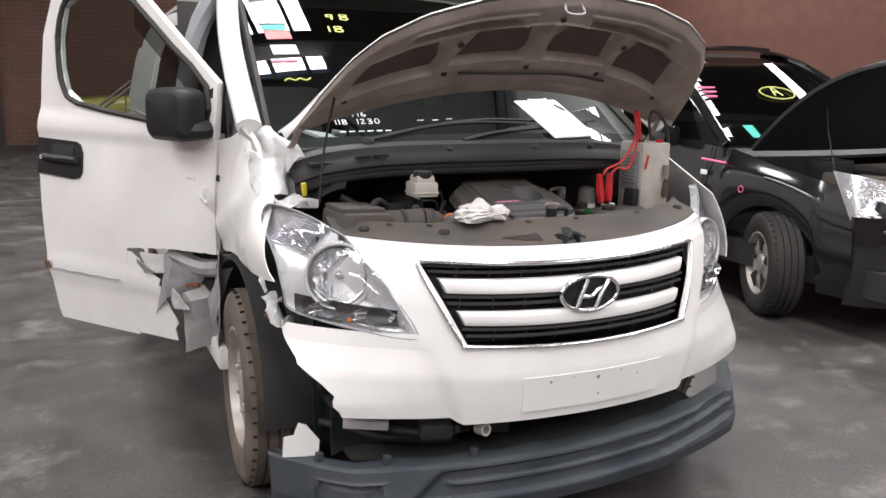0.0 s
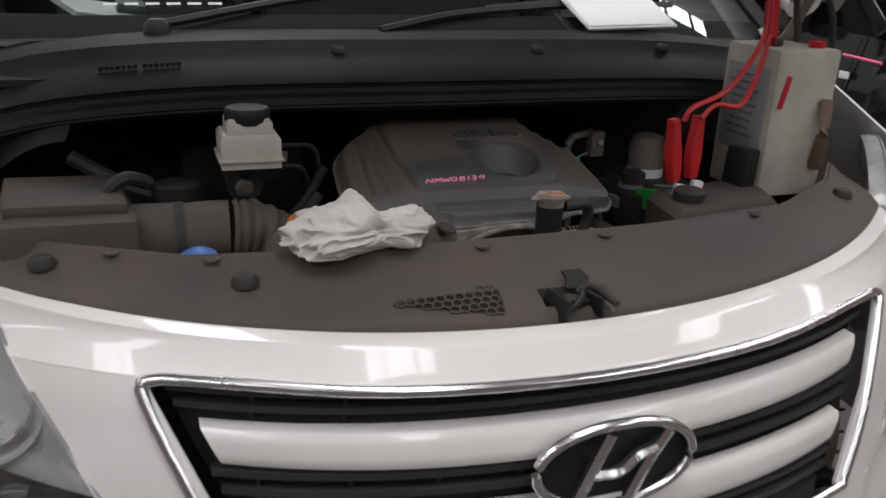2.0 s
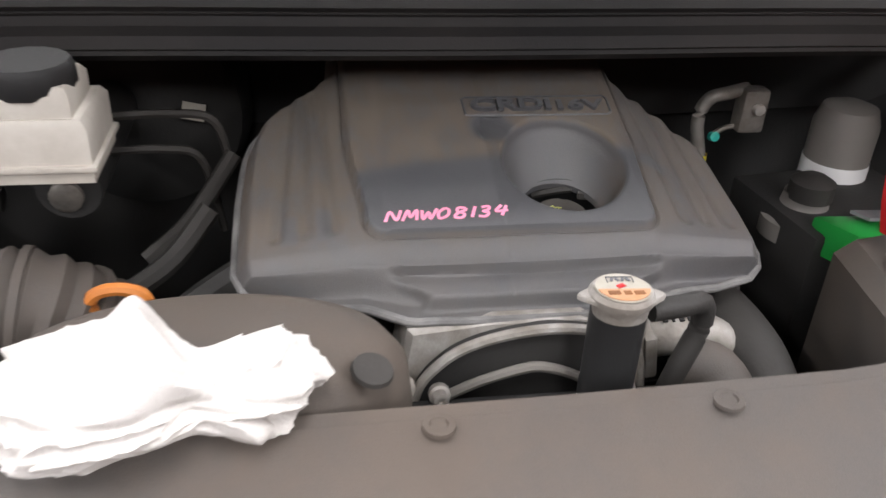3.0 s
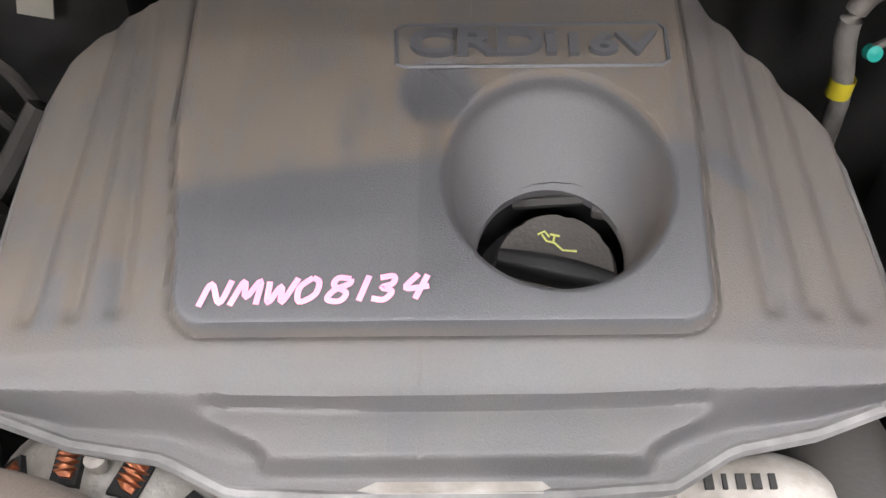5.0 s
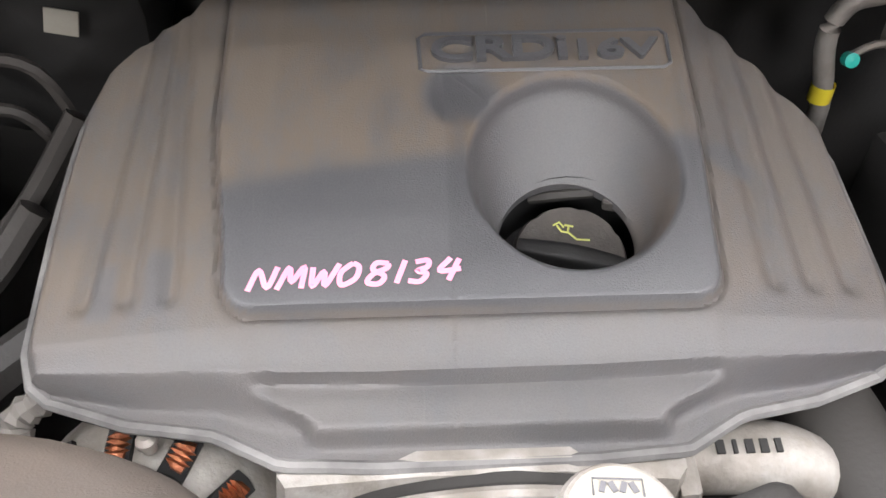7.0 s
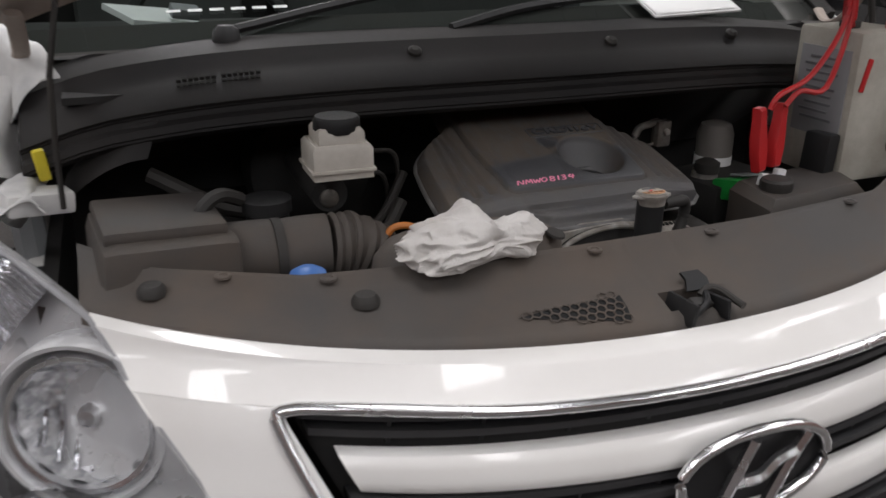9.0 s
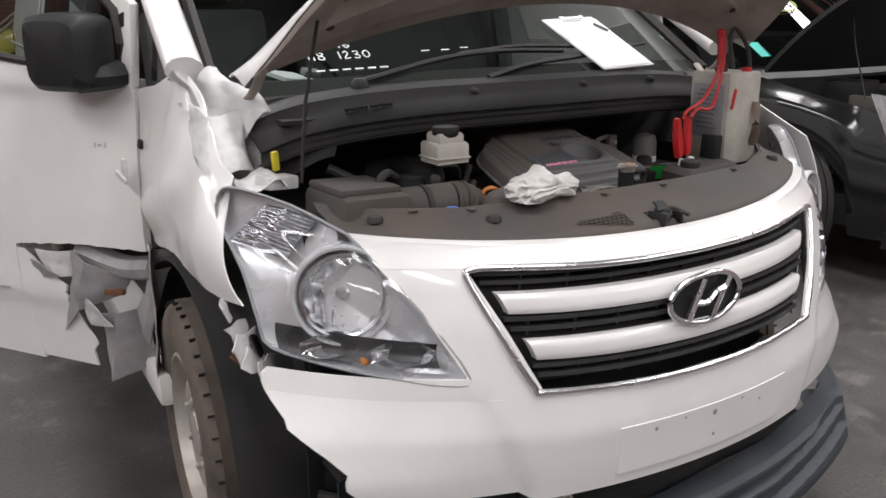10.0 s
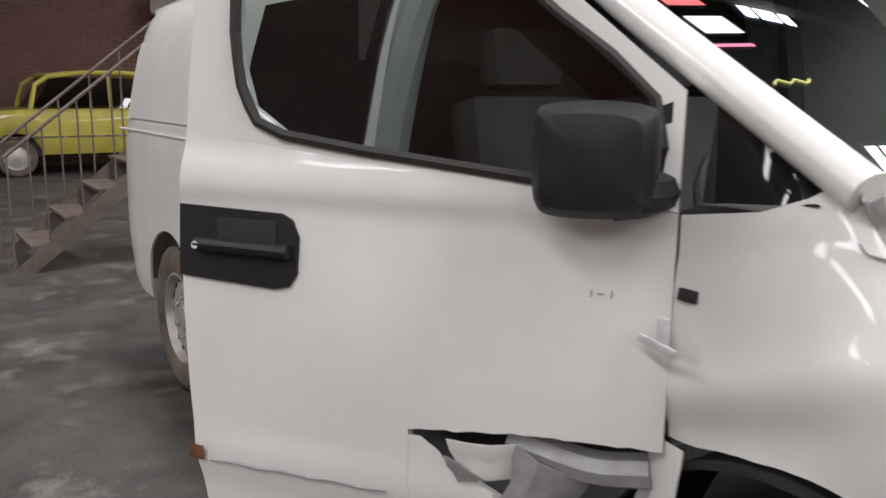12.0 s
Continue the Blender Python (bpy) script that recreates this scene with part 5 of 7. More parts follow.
part("terminal_cover", box((0.372, 0.500, 0.988), (0.090, 0.062, 0.036), (-10, 6, 8), 0.006), "green", bat, "bright green plastic cover")
part("battery_label", box((0.385, 0.515, 1.0085), (0.045, 0.025, 0.003), (-10, 6, 8)), "grey_label", bat)
filt = part("fuel_filter", lathe([(0.032, -0.08), (0.034, 0.0), (0.030, 0.012), (0.040, 0.016), (0.040, 0.035), (0.024, 0.05), (0.022, 0.062), (0, 0.064)], Matrix.Translation((0.342, 0.57, 0.945)), 24), "grey_seal", van, "grimy fuel filter with hand primer")
part("primer", lathe([(0.022, 0), (0.022, 0.018), (0.012, 0.024), (0, 0.024)], Matrix.Translation((0.342, 0.565, 1.004)), 20), "rubber", filt)
dry = part("drier_bottle", lathe([(0.034, -0.10), (0.034, 0.04), (0.028, 0.058), (0.012, 0.064), (0, 0.064)], Matrix.Translation((0.413, 0.64, 1.012)), 24), "grey_seal", van, "dusty canister with a paper label")
part("drier_label", lathe([(0.0348, -0.05), (0.0348, 0.0)], Matrix.Translation((0.413, 0.64, 1.012)), 24), "paper", dry, "white paper label")
acp = part("aircon_pipe", tube([(0.288, 0.70, 0.88), (0.288, 0.70, 0.97), (0.275, 0.70, 1.03), (0.283, 0.70, 1.057), (0.305, 0.70, 1.064), (0.33, 0.71, 1.065)], 0.0075, 12), "alu", van, "bare metal air conditioning pipe")
part("pipe_band", lathe([(0.0088, -0.007), (0.0088, 0.007)], Matrix.Translation((0.285, 0.70, 0.985)), 14), "yellow", acp, "yellow band")
part("pipe_block", box((0.334, 0.70, 1.045), (0.030, 0.024, 0.050), (0, 0, 0), 0.005), "alu", acp)
part("block_bolt", lathe([(0.007, 0), (0.006, 0.006), (0, 0.007)], Matrix.Translation((0.336, 0.687, 1.050)) @ pose(0, 0, 0, 90), 10), "wheel_steel", acp)
part("valve_pipe", tube([(0.296, 0.698, 1.017), (0.312, 0.70, 1.024), (0.332, 0.70, 1.024)], 0.003, 6, 3), "alu", acp)
part("service_valve", lathe([(0.0055, -0.004), (0.0055, 0.004), (0, 0.005)], Matrix.Translation((0.296, 0.697, 1.014)) @ pose(0, 0, 0, 70), 14), "teal", acp)

# ---- bonnet, propped open ----
BT = radians(36)
B_D, B_N = Vector((0, -math.cos(BT), math.sin(BT))), Vector((0, math.sin(BT), math.cos(BT)))


def bonnet_reach(x):
    return interp([(0, 0.76), (0.3, 0.735), (0.48, 0.68), (0.60, 0.60), (0.67, 0.50), (0.72, 0.36), (0.76, 0.20), (0.80, 0.08)], abs(x))


def bonnet(x, k, depth=0.0):
    """k runs 0 at the hinge edge to 1 at the front edge; depth is measured down from the outer skin."""
    s0 = 0.03 + 0.20 * (1 - (x / 0.8) ** 2)
    s = s0 + (bonnet_reach(x) - s0) * k
    crown = 0.055 * (1 - (x / 0.8) ** 2) - 0.05 * k * k * (0.6 + abs(x)) + 0.02 * x
    return Vector((x, 0.745, 1.285)) + B_D * s + B_N * (crown - depth)


bonnet_ob = part("bonnet", sheet(lambda u, v: bonnet(u, v), lin(-0.79, 0.79, 50), lin(0, 1, 24), 0.004, -B_N), "white_paint", van, "open white bonnet showing its dusty beige underside")
# pressed inner frame with sunk panels
PADS = [(-0.47, 0.52, 0.13, 0.17), (-0.155, 0.56, 0.12, 0.16), (0.155, 0.56, 0.12, 0.16), (0.47, 0.52, 0.13, 0.17), (-0.30, 0.80, 0.17, 0.05), (0.30, 0.80, 0.17, 0.05)]


def under_depth(x, k):
    d = 0.030
    rimk = min((0.79 - abs(x)) / 0.05, (1 - k) / 0.08, 1)
    d = 0.006 + (d - 0.006) * max(0, rimk)
    for cx, ck, hw, hk in PADS:
        q = max(abs(x - cx - 0.10 * (k - ck) * (1 if cx < 0 else -1)) / hw, abs(k - ck) / hk)
        d -= 0.020 * smoothstep(1.10, 0.94, q) - 0.006 * smoothstep(0.08, 0.0, abs(q - 1.16))
    d += 0.008 * smoothstep(0.16, 0.10, abs(k - 0.24)) * smoothstep(0.75, 0.6, abs(x))
    return d


part("inner_frame", sheet(lambda u, v: bonnet(u, v, under_depth(u, v)), lin(-0.775, 0.775, 120), lin(0.01, 0.985, 70)), "bonnet_under", bonnet_ob, "dusty beige pressed inner frame")
for cx, ck, hw, hk in PADS[:4]:
    bm = sheet(lambda u, v: bonnet(cx + hw * 0.86 * u * (1 - 0.18 * v), ck + hk * 0.86 * v, 0.0145), lin(-1, 1, 10), lin(-1, 1, 8))
    part("insulation_pad", bm, "bonnet_pad", bonnet_ob, "brown sunk panel")
# dark discs on the frame, coloured as the shade in its holes
for x, k in ((-0.62, 0.3), (-0.3, 0.30), (0, 0.30), (0.3, 0.30), (0.62, 0.3), (-0.31, 0.62), (0.31, 0.62), (0.0, 0.80)):
    m = Matrix.Translation(bonnet(x, k, 0.040)) @ pose(0, 0, 0, 90 + 54)
    part("frame_hole", lathe([(0.011, 0), (0.010, 0.003), (0, 0.003)], m, 14), "rubber", bonnet_ob)
part("striker", tube([bonnet(-0.03, 0.93, 0.02), bonnet(-0.03, 0.93, 0.06), bonnet(0.03, 0.93, 0.06), bonnet(0.03, 0.93, 0.02)], 0.004, 6, 3), "grey_steel", bonnet_ob)
part("washer_hose", tube([bonnet(-0.25, 0.30, 0.045), bonnet(-0.1, 0.26, 0.048), bonnet(0.15, 0.27, 0.05), bonnet(0.35, 0.26, 0.045)], 0.005, 6), "rubber", bonnet_ob)
for s in (-1, 1):
    part("hinge", tube([(s * 0.77, 0.80, 1.25), (s * 0.76, 0.76, 1.23), (s * 0.745, 0.70, 1.25), bonnet(s * 0.74, 0.25, 0.04)], 0.012, 8, 4, flat=0.5), "bonnet_under", bonnet_ob)
part("prop_rod", tube([(-0.71, 0.50, 1.08), (-0.70, 0.48, 1.25), bonnet(-0.66, 0.45, 0.035)], 0.004, 6, 2), "rubber", van, "thin bonnet prop rod")

# ---- windscreen, roof and shell ----


def screen(x, v, lift=0.0):
    return Vector((x, 0.70 + 1.03 * v + 0.15 * x * x - lift * 0.5, 1.25 + 0.62 * v + 0.05 * v * (1 - v) - 0.03 * x * x + lift))


ws = part("windscreen", sheet(lambda u, v: screen(u * (0.79 - 0.10 * v), v), lin(-1, 1, 24), lin(0, 1, 14)), "glass", van, "windscreen with white marker notes and stickers")
ws.visible_shadow = False
part("screen_band", sheet(lambda u, v: screen(u * (0.79 - 0.10 * v), v, -0.004), lin(-1, 1, 24), [0.0, 0.05]), "rubber", ws)
for s in (-1, 1):
    part("screen_seal", tube([screen(s * (0.795 - 0.10 * v), v, 0.004) for v in lin(0, 1, 9)], 0.016, 6, 2), "rubber", ws)
# notes on the glass
wr = lambda x0, v0, dx=0.0: (lambda x, y: screen(x0 + x, v0 + y / 1.2, 0.003))
part("marker_note", scrawl("2916", wr(-0.51, 0.138), 0.030, 0.030, 0.0017), "white_ink", ws, "white marker numbers")
part("marker_note", scrawl("118", wr(-0.545, 0.100), 0.028, 0.030, 0.0017), "white_ink", ws, "white marker numbers")
part("marker_note", scrawl("1230", wr(-0.465, 0.100), 0.028, 0.030, 0.0017), "white_ink", ws, "white marker numbers")
for i in range(6):
    x = -0.54 + 0.033 * i
    bm = bmesh.new()
    grid_faces(bm, [[screen(x, 0.062, 0.003), screen(x + 0.022, 0.062, 0.003)], [screen(x, 0.067, 0.003), screen(x + 0.022, 0.067, 0.003)]])
    part("marker_bar", bm, "white_ink", ws)
for x0, v0 in ((-0.24, 0.10), (-0.18, 0.10), (-0.12, 0.105)):
    part("marker_dash", scrawl("-", wr(x0, v0), 0.05, 0.03, 0.002), "white_ink", ws)
for nm, x0, x1, v0, v1, mt in (("red_sticker", -0.66, -0.56, 0.60, 0.66, "red"), ("teal_sticker", -0.66, -0.57, 0.665, 0.70, "teal"), ("white_sticker", -0.665, -0.56, 0.71, 0.76, "paper"), ("white_sticker", -0.66, -0.56, 0.50, 0.56, "paper"), ("pink_line", -0.68, -0.58, 0.455, 0.465, "pink_ink")):
    part(nm, sheet(lambda u, v: screen(u, v, 0.003), lin(x0, x1, 3), lin(v0, v1, 3)), mt, ws)
part("yellow_note", scrawl("98", wr(-0.38, 0.74), 0.06, 0.05, 0.004), "yellow_ink", ws, "yellow marker numbers")
part("yellow_note", scrawl("18", wr(-0.40, 0.65), 0.06, 0.05, 0.004), "yellow_ink", ws, "yellow marker numbers")
part("yellow_bar_note", tube([screen(-0.66 + 0.02 * i, 0.34 + 0.012 * (i % 2), 0.003) for i in range(6)], 0.003, 4, 2), "yellow_ink", ws)
# wipers
for pts in ([(-0.46, 0.735, 1.262), (-0.2, 0.78, 1.305), (0.0, 0.80, 1.318), (0.22, 0.80, 1.312)], [(-0.1, 0.70, 1.258), (0.05, 0.74, 1.282), (0.25, 0.775, 1.295), (0.52, 0.83, 1.31)]):
    w = part("wiper", tube(pts, 0.008, 6), "plastic", van, "black windscreen wiper")
    part("blade", tube([Vector(p) + Vector((0.06, 0.016, 0.010)) for p in pts[1:]], 0.006, 5), "rubber", w)
part("wiper_arm_base", lathe([(0.022, 0), (0.020, 0.014), (0.012, 0.022), (0, 0.022)], Matrix.Translation((-0.46, 0.73, 1.25)), 16), "plastic", van)

SIDE = [(0.30, 0.90), (0.42, 0.935), (0.65, 0.955), (0.95, 0.955), (1.15, 0.945), (1.25, 0.93), (1.55, 0.865), (1.75, 0.80), (1.86, 0.72), (1.91, 0.60)]


def side_x(z):
    return interp(SIDE, z)


def rear_low(y):
    """Lower edge of the side behind the door, with the wheel arch."""
    d = abs(y - 4.06)
    return 0.36 + math.sqrt(max(0, 0.415 ** 2 - d * d)) if d < 0.415 else 0.36


for s in (-1, 1):
    y0 = 2.12 if s < 0 else 1.1
    bm = sheet(lambda u, v: (s * (side_x(rear_low(u) + (1.90 - rear_low(u)) * v) - 0.06 * max(0, (u - 4.6) / 0.4) ** 2), u, rear_low(u) + (1.90 - rear_low(u)) * v), sorted(set(lin(y0, 4.98, 40) + lin(3.62, 4.5, 30))), lin(0, 1, 26), 0.012, (-s, 0, 0))
    body = part("body_side", bm, "white_paint", van)
    part("side_window", sheet(lambda u, v: (s * (side_x(v) + 0.004), u, v), lin(2.22, 3.15, 8), lin(1.27, 1.74, 6), 0.006, (s, 0, 0)), "tinted", body, "dark tinted side window")
    for ya, yb in ((3.40, 4.75),):
        bm = sheet(lambda u, v: (s * (side_x(v) + 0.004), u, v), lin(ya, yb, 8), lin(1.28, 1.66, 6), 0.006, (s, 0, 0))
        part("pressed_panel", bm, "white_paint", body)
    part("side_crease", tube([(s * (side_x(1.22) + 0.002), y, 1.22) for y in lin(y0 + 0.02, 4.9, 6)], 0.008, 6, 1), "white_paint", body)
roof_ob = part("roof", sheet(lambda u, v: (u * (0.66 + 0.04 * min(1, v * 4)), 1.72 + 3.25 * v, 1.87 + 0.07 * math.sin(math.pi * min(1, 0.12 + v * 0.85)) - 0.03 * u * u), lin(-1, 1, 14), lin(0, 1, 18), 0.02, (0, 0, -1)), "white_paint", van)
part("rear_doors", sheet(lambda u, v: (u * (side_x(v) - 0.06), 4.97 - 0.04 * max(0, v - 1.2), v), lin(-1, 1, 10), lin(0.36, 1.9, 14), 0.02, (0, -1, 0)), "white_paint", van)
for s in (-1, 1):
    pil = [(s * 0.865, 0.80, 1.305), (s * 0.845, 1.08, 1.465), (s * 0.815, 1.36, 1.625), (s * 0.76, 1.66, 1.80), (s * 0.70, 1.85, 1.875)]
    part("a_pillar", tube(pil, 0.045, 16, 4, flat=0.8), "white_paint", van)
    part("cant_rail", tube([pil[-1], (s * 0.72, 2.2, 1.88), (s * 0.72, 3.2, 1.90)], 0.04, 8, 3), "white_paint", van)
    part("b_pillar", tube([(s * 0.93, 2.10, 0.40), (s * 0.94, 2.10, 1.0), (s * 0.91, 2.10, 1.25), (s * 0.83, 2.09, 1.65), (s * 0.72, 2.08, 1.87)], 0.05, 8, 4), "grey_trim", van)
part("sill", box((-0.89, 1.6, 0.40), (0.12, 1.05, 0.10), (0, 0, 0), 0.02), "white_paint", van)
part("right_door", sheet(lambda u, v: (side_x(v), u, v), lin(1.0, 2.12, 10), lin(0.36, 1.25, 8), 0.02, (-1, 0, 0)), "white_paint", van)
part("right_wing", sheet(lambda u, v: (0.95 - 0.10 * v * v, u, 0.80 + (0.26 + 0.42 * (u - 0.42)) * v), lin(0.42, 1.1, 12), lin(0, 1, 10), 0.006, (-1, 0, 0)), "white_paint", van)
part("right_window", sheet(lambda u, v: (side_x(v), u, v), lin(1.1, 2.1, 6), lin(1.26, 1.8, 5)), "dark_glass", van)
# cab inside
part("cab_floor", box((0, 1.6, 0.42), (1.7, 1.3, 0.04)), "interior", van)
part("dashboard", sheet(lambda u, v: (u, 0.80 + 0.42 * v + 0.1 * u * u, 1.215 + 0.03 * math.sin(3 * v) - 0.35 * max(0, v - 0.75)), lin(-0.80, 0.80, 16), lin(0, 1, 10), 0.25, (0, 0.3, -1)), "interior", van, "dark dashboard")
part("bulkhead", box((0, 2.30, 1.1), (1.76, 0.04, 1.45)), "interior", van)
for x in (-0.48, 0.1, 0.5):
    st = part("seat_back", box((x, 2.0, 1.10), (0.46, 0.14, 0.66), (-12, 0, 0), 0.05), "seat", van, "grey cloth seat")
    part("headrest", box((x, 2.08, 1.53), (0.26, 0.10, 0.17), (-8, 0, 0), 0.04), "seat", st)
    part("cushion", box((x, 1.75, 0.75), (0.46, 0.46, 0.16), (6, 0, 0), 0.05), "seat", st)
sw = Matrix.Translation((-0.42, 1.30, 1.16)) @ pose(0, 0, 0, 65)
part("steering_wheel", tube([sw @ Vector((0.18 * math.cos(a), 0.18 * math.sin(a), 0)) for a in lin(0, 2 * math.pi, 25)], 0.014, 8, 1, closed=True), "plastic", van)
part("dash_papers", box((-0.55, 0.98, 1.262), (0.14, 0.10, 0.01), (12, 8, 30)), "paper", van)
part("dash_wrapper", box((-0.50, 0.95, 1.272), (0.05, 0.03, 0.02), (20, 8, 10), 0.006), "grey_label", van)

# ---- crumpled front wing ----


def crumple(p, amount, scale=9.0):
    q = Vector(p)
    n = noise.turbulence_vector(q * scale, 3, False)
    return q + Vector(n) * amount


def wing_low(y):
    return interp([(0.40, 0.855), (0.50, 0.842), (0.70, 0.85), (0.82, 0.86), (0.95, 0.85), (1.03, 0.832), (1.10, 0.835)], y)


def wing_up(y):
    return interp([(0.40, 0.90), (0.47, 1.00), (0.54, 1.085), (0.62, 1.14), (0.70, 1.20), (0.78, 1.275), (0.84, 1.315), (0.88, 1.29), (0.95, 1.262), (1.10, 1.238)], y)


def wing(y, v):
    lead = 0.435 + 0.125 * v
    y = lead + (y - 0.40) * (1.095 - lead) / 0.695
    z = wing_low(y) + (wing_up(y) - wing_low(y)) * v
    x = -0.918 - 0.016 * math.sin(math.pi * min(1, v * 1.2)) + 0.065 * v ** 3 * smoothstep(1.05, 0.75, y)
    ridge = 1.06 - 0.34 * (y - 0.7)
    x -= 0.012 * math.exp(-((z - ridge) / 0.05) ** 2) * smoothstep(0.5, 0.8, y)
    x += 0.009 * math.exp(-((z - ridge + 0.10) / 0.05) ** 2) * smoothstep(0.6, 0.9, y)
    x += 0.042 * smoothstep(0.62, 0.43, y)
    p = Vector((x, y, z))
    return crumple(p, 0.0012 + 0.011 * smoothstep(0.88, 1.0, v) * smoothstep(1.0, 0.7, y) + 0.006 * smoothstep(0.06, 0.0, v), 7)


wing_ob = part("front_wing", sheet(wing, lin(0.40, 1.095, 46), lin(0, 1, 34), 0.003, (1, 0, 0)), "white_paint", van, "buckled white front wing torn round the wheel arch")
# dark block set on the skin as the shade of the empty opening
part("indicator_hole", box((-0.930, 1.06, 1.105), (0.014, 0.040, 0.022), (0, 10, -4), 0.004), "bay_dark", wing_ob)
part("hanging_repeater", box((-0.975, 1.07, 1.045), (0.012, 0.022, 0.05), (0, 0, 10), 0.004), "torn_white", wing_ob)
part("repeater_flap", box((-0.985, 1.075, 1.022), (0.008, 0.075, 0.014), (12, 0, 8), 0.003), "torn_white", wing_ob)
# narrow strip of the wing behind the arch, down to the sill
bm = sheet(lambda u, v: crumple((-0.945 + 0.02 * u, 1.04 + 0.085 * u + 0.05 * (1 - v) ** 2, 0.42 + 0.41 * v), 0.008, 8), lin(0, 1, 6), lin(0, 1, 16), 0.003, (1, 0, 0))
part("wing_tail", bm, "white_paint", wing_ob)
part("quarter_glass_frame", sheet(lambda u, v: (-0.885 + 0.03 * v, 0.86 + 0.22 * u, 1.26 + 0.02 * (1 - u) + v * (0.21 * u)), lin(0.02, 1, 8), lin(0, 1, 8), 0.01, (1, 0, 0)), "tinted", van)
# crushed inner panels
for i, (c, sz, rot) in enumerate((((-0.83, 0.66, 1.16), (0.13, 0.12), (60, 20, 30)), ((-0.80, 0.74, 1.22), (0.12, 0.14), (40, -30, 10)), ((-0.79, 0.57, 1.085), (0.11, 0.07), (10, 10, 0)), ((-0.84, 0.80, 1.26), (0.10, 0.10), (70, 0, 60)), ((-0.77, 0.69, 1.10), (0.08, 0.16), (80, 40, 20)))):
    m = pose(*c, *rot)
    bm = sheet(lambda u, v: crumple(m @ Vector((u * sz[0], v * sz[1], 0.02 * math.sin(5 * u))), 0.020, 9), lin(-0.6, 0.6, 20), lin(-0.6, 0.6, 20), 0.003, (0.3, 0.3, 0.9))
    part("crushed_panel", bm, "torn_white", van, "crumpled inner panel")
clip = part("wing_bracket", box((-0.745, 0.56, 1.075), (0.085, 0.05, 0.03), (0, 6, 20), 0.006), "torn_white", van)
part("yellow_tag", box((-0.735, 0.592, 1.115), (0.016, 0.012, 0.045), (8, -8, 15), 0.004), "yellow", clip, "yellow plastic tag")
# dark wheel house, hanging liner and torn scraps in front of the wheel
part("wheel_house", sheet(lambda u, v: (-0.92 + 0.34 * v, 0.86 + 0.43 * math.cos(u), 0.40 + 0.43 * math.sin(u)), lin(-0.1, math.pi + 0.1, 24), lin(0, 1, 4), 0.01, (0, 0, 1)), "bay_dark", van)
bm = sheet(lambda u, v: crumple((-0.765 + 0.17 * u, 0.40 + 0.05 * math.sin(3 * u) + 0.03 * v, 0.30 + 0.45 * v), 0.02, 6), lin(0, 1, 10), lin(0, 1, 14), 0.004, (0, 1, 0))
part("wheel_liner", bm, "bumper_plastic", van, "dark plastic wheel arch liner hanging down")
SCRAP = random.Random(12)
for c, w, mt in (((-0.905, 0.455, 0.835), 0.055, "torn_white"), ((-0.895, 0.44, 0.80), 0.045, "grey_steel"), ((-0.885, 0.425, 0.765), 0.07, "torn_white"), ((-0.87, 0.41, 0.735), 0.06, "torn_white"), ((-0.90, 0.43, 0.745), 0.05, "rust"), ((-0.845, 0.40, 0.72), 0.06, "torn_white"), ((-0.86, 0.42, 0.765), 0.05, "plastic")):
    m = pose(*c, SCRAP.uniform(40, 110), SCRAP.uniform(-50, 50), SCRAP.uniform(0, 90))
    rim_pts = [(w * SCRAP.uniform(0.35, 0.75) * math.cos(a), w * SCRAP.uniform(0.3, 0.7) * math.sin(a)) for a in lin(0, 2 * math.pi, 10)[:-1]]
    bm = slab(rim_pts, m, -0.0012, 0.0012)
    bmesh.ops.subdivide_edges(bm, edges=bm.edges[:], cuts=1)
    for v in bm.verts:
        v.co = crumple(v.co, 0.012, 16)
    part("torn_scrap", bm, mt, van)

# ---- wheels ----


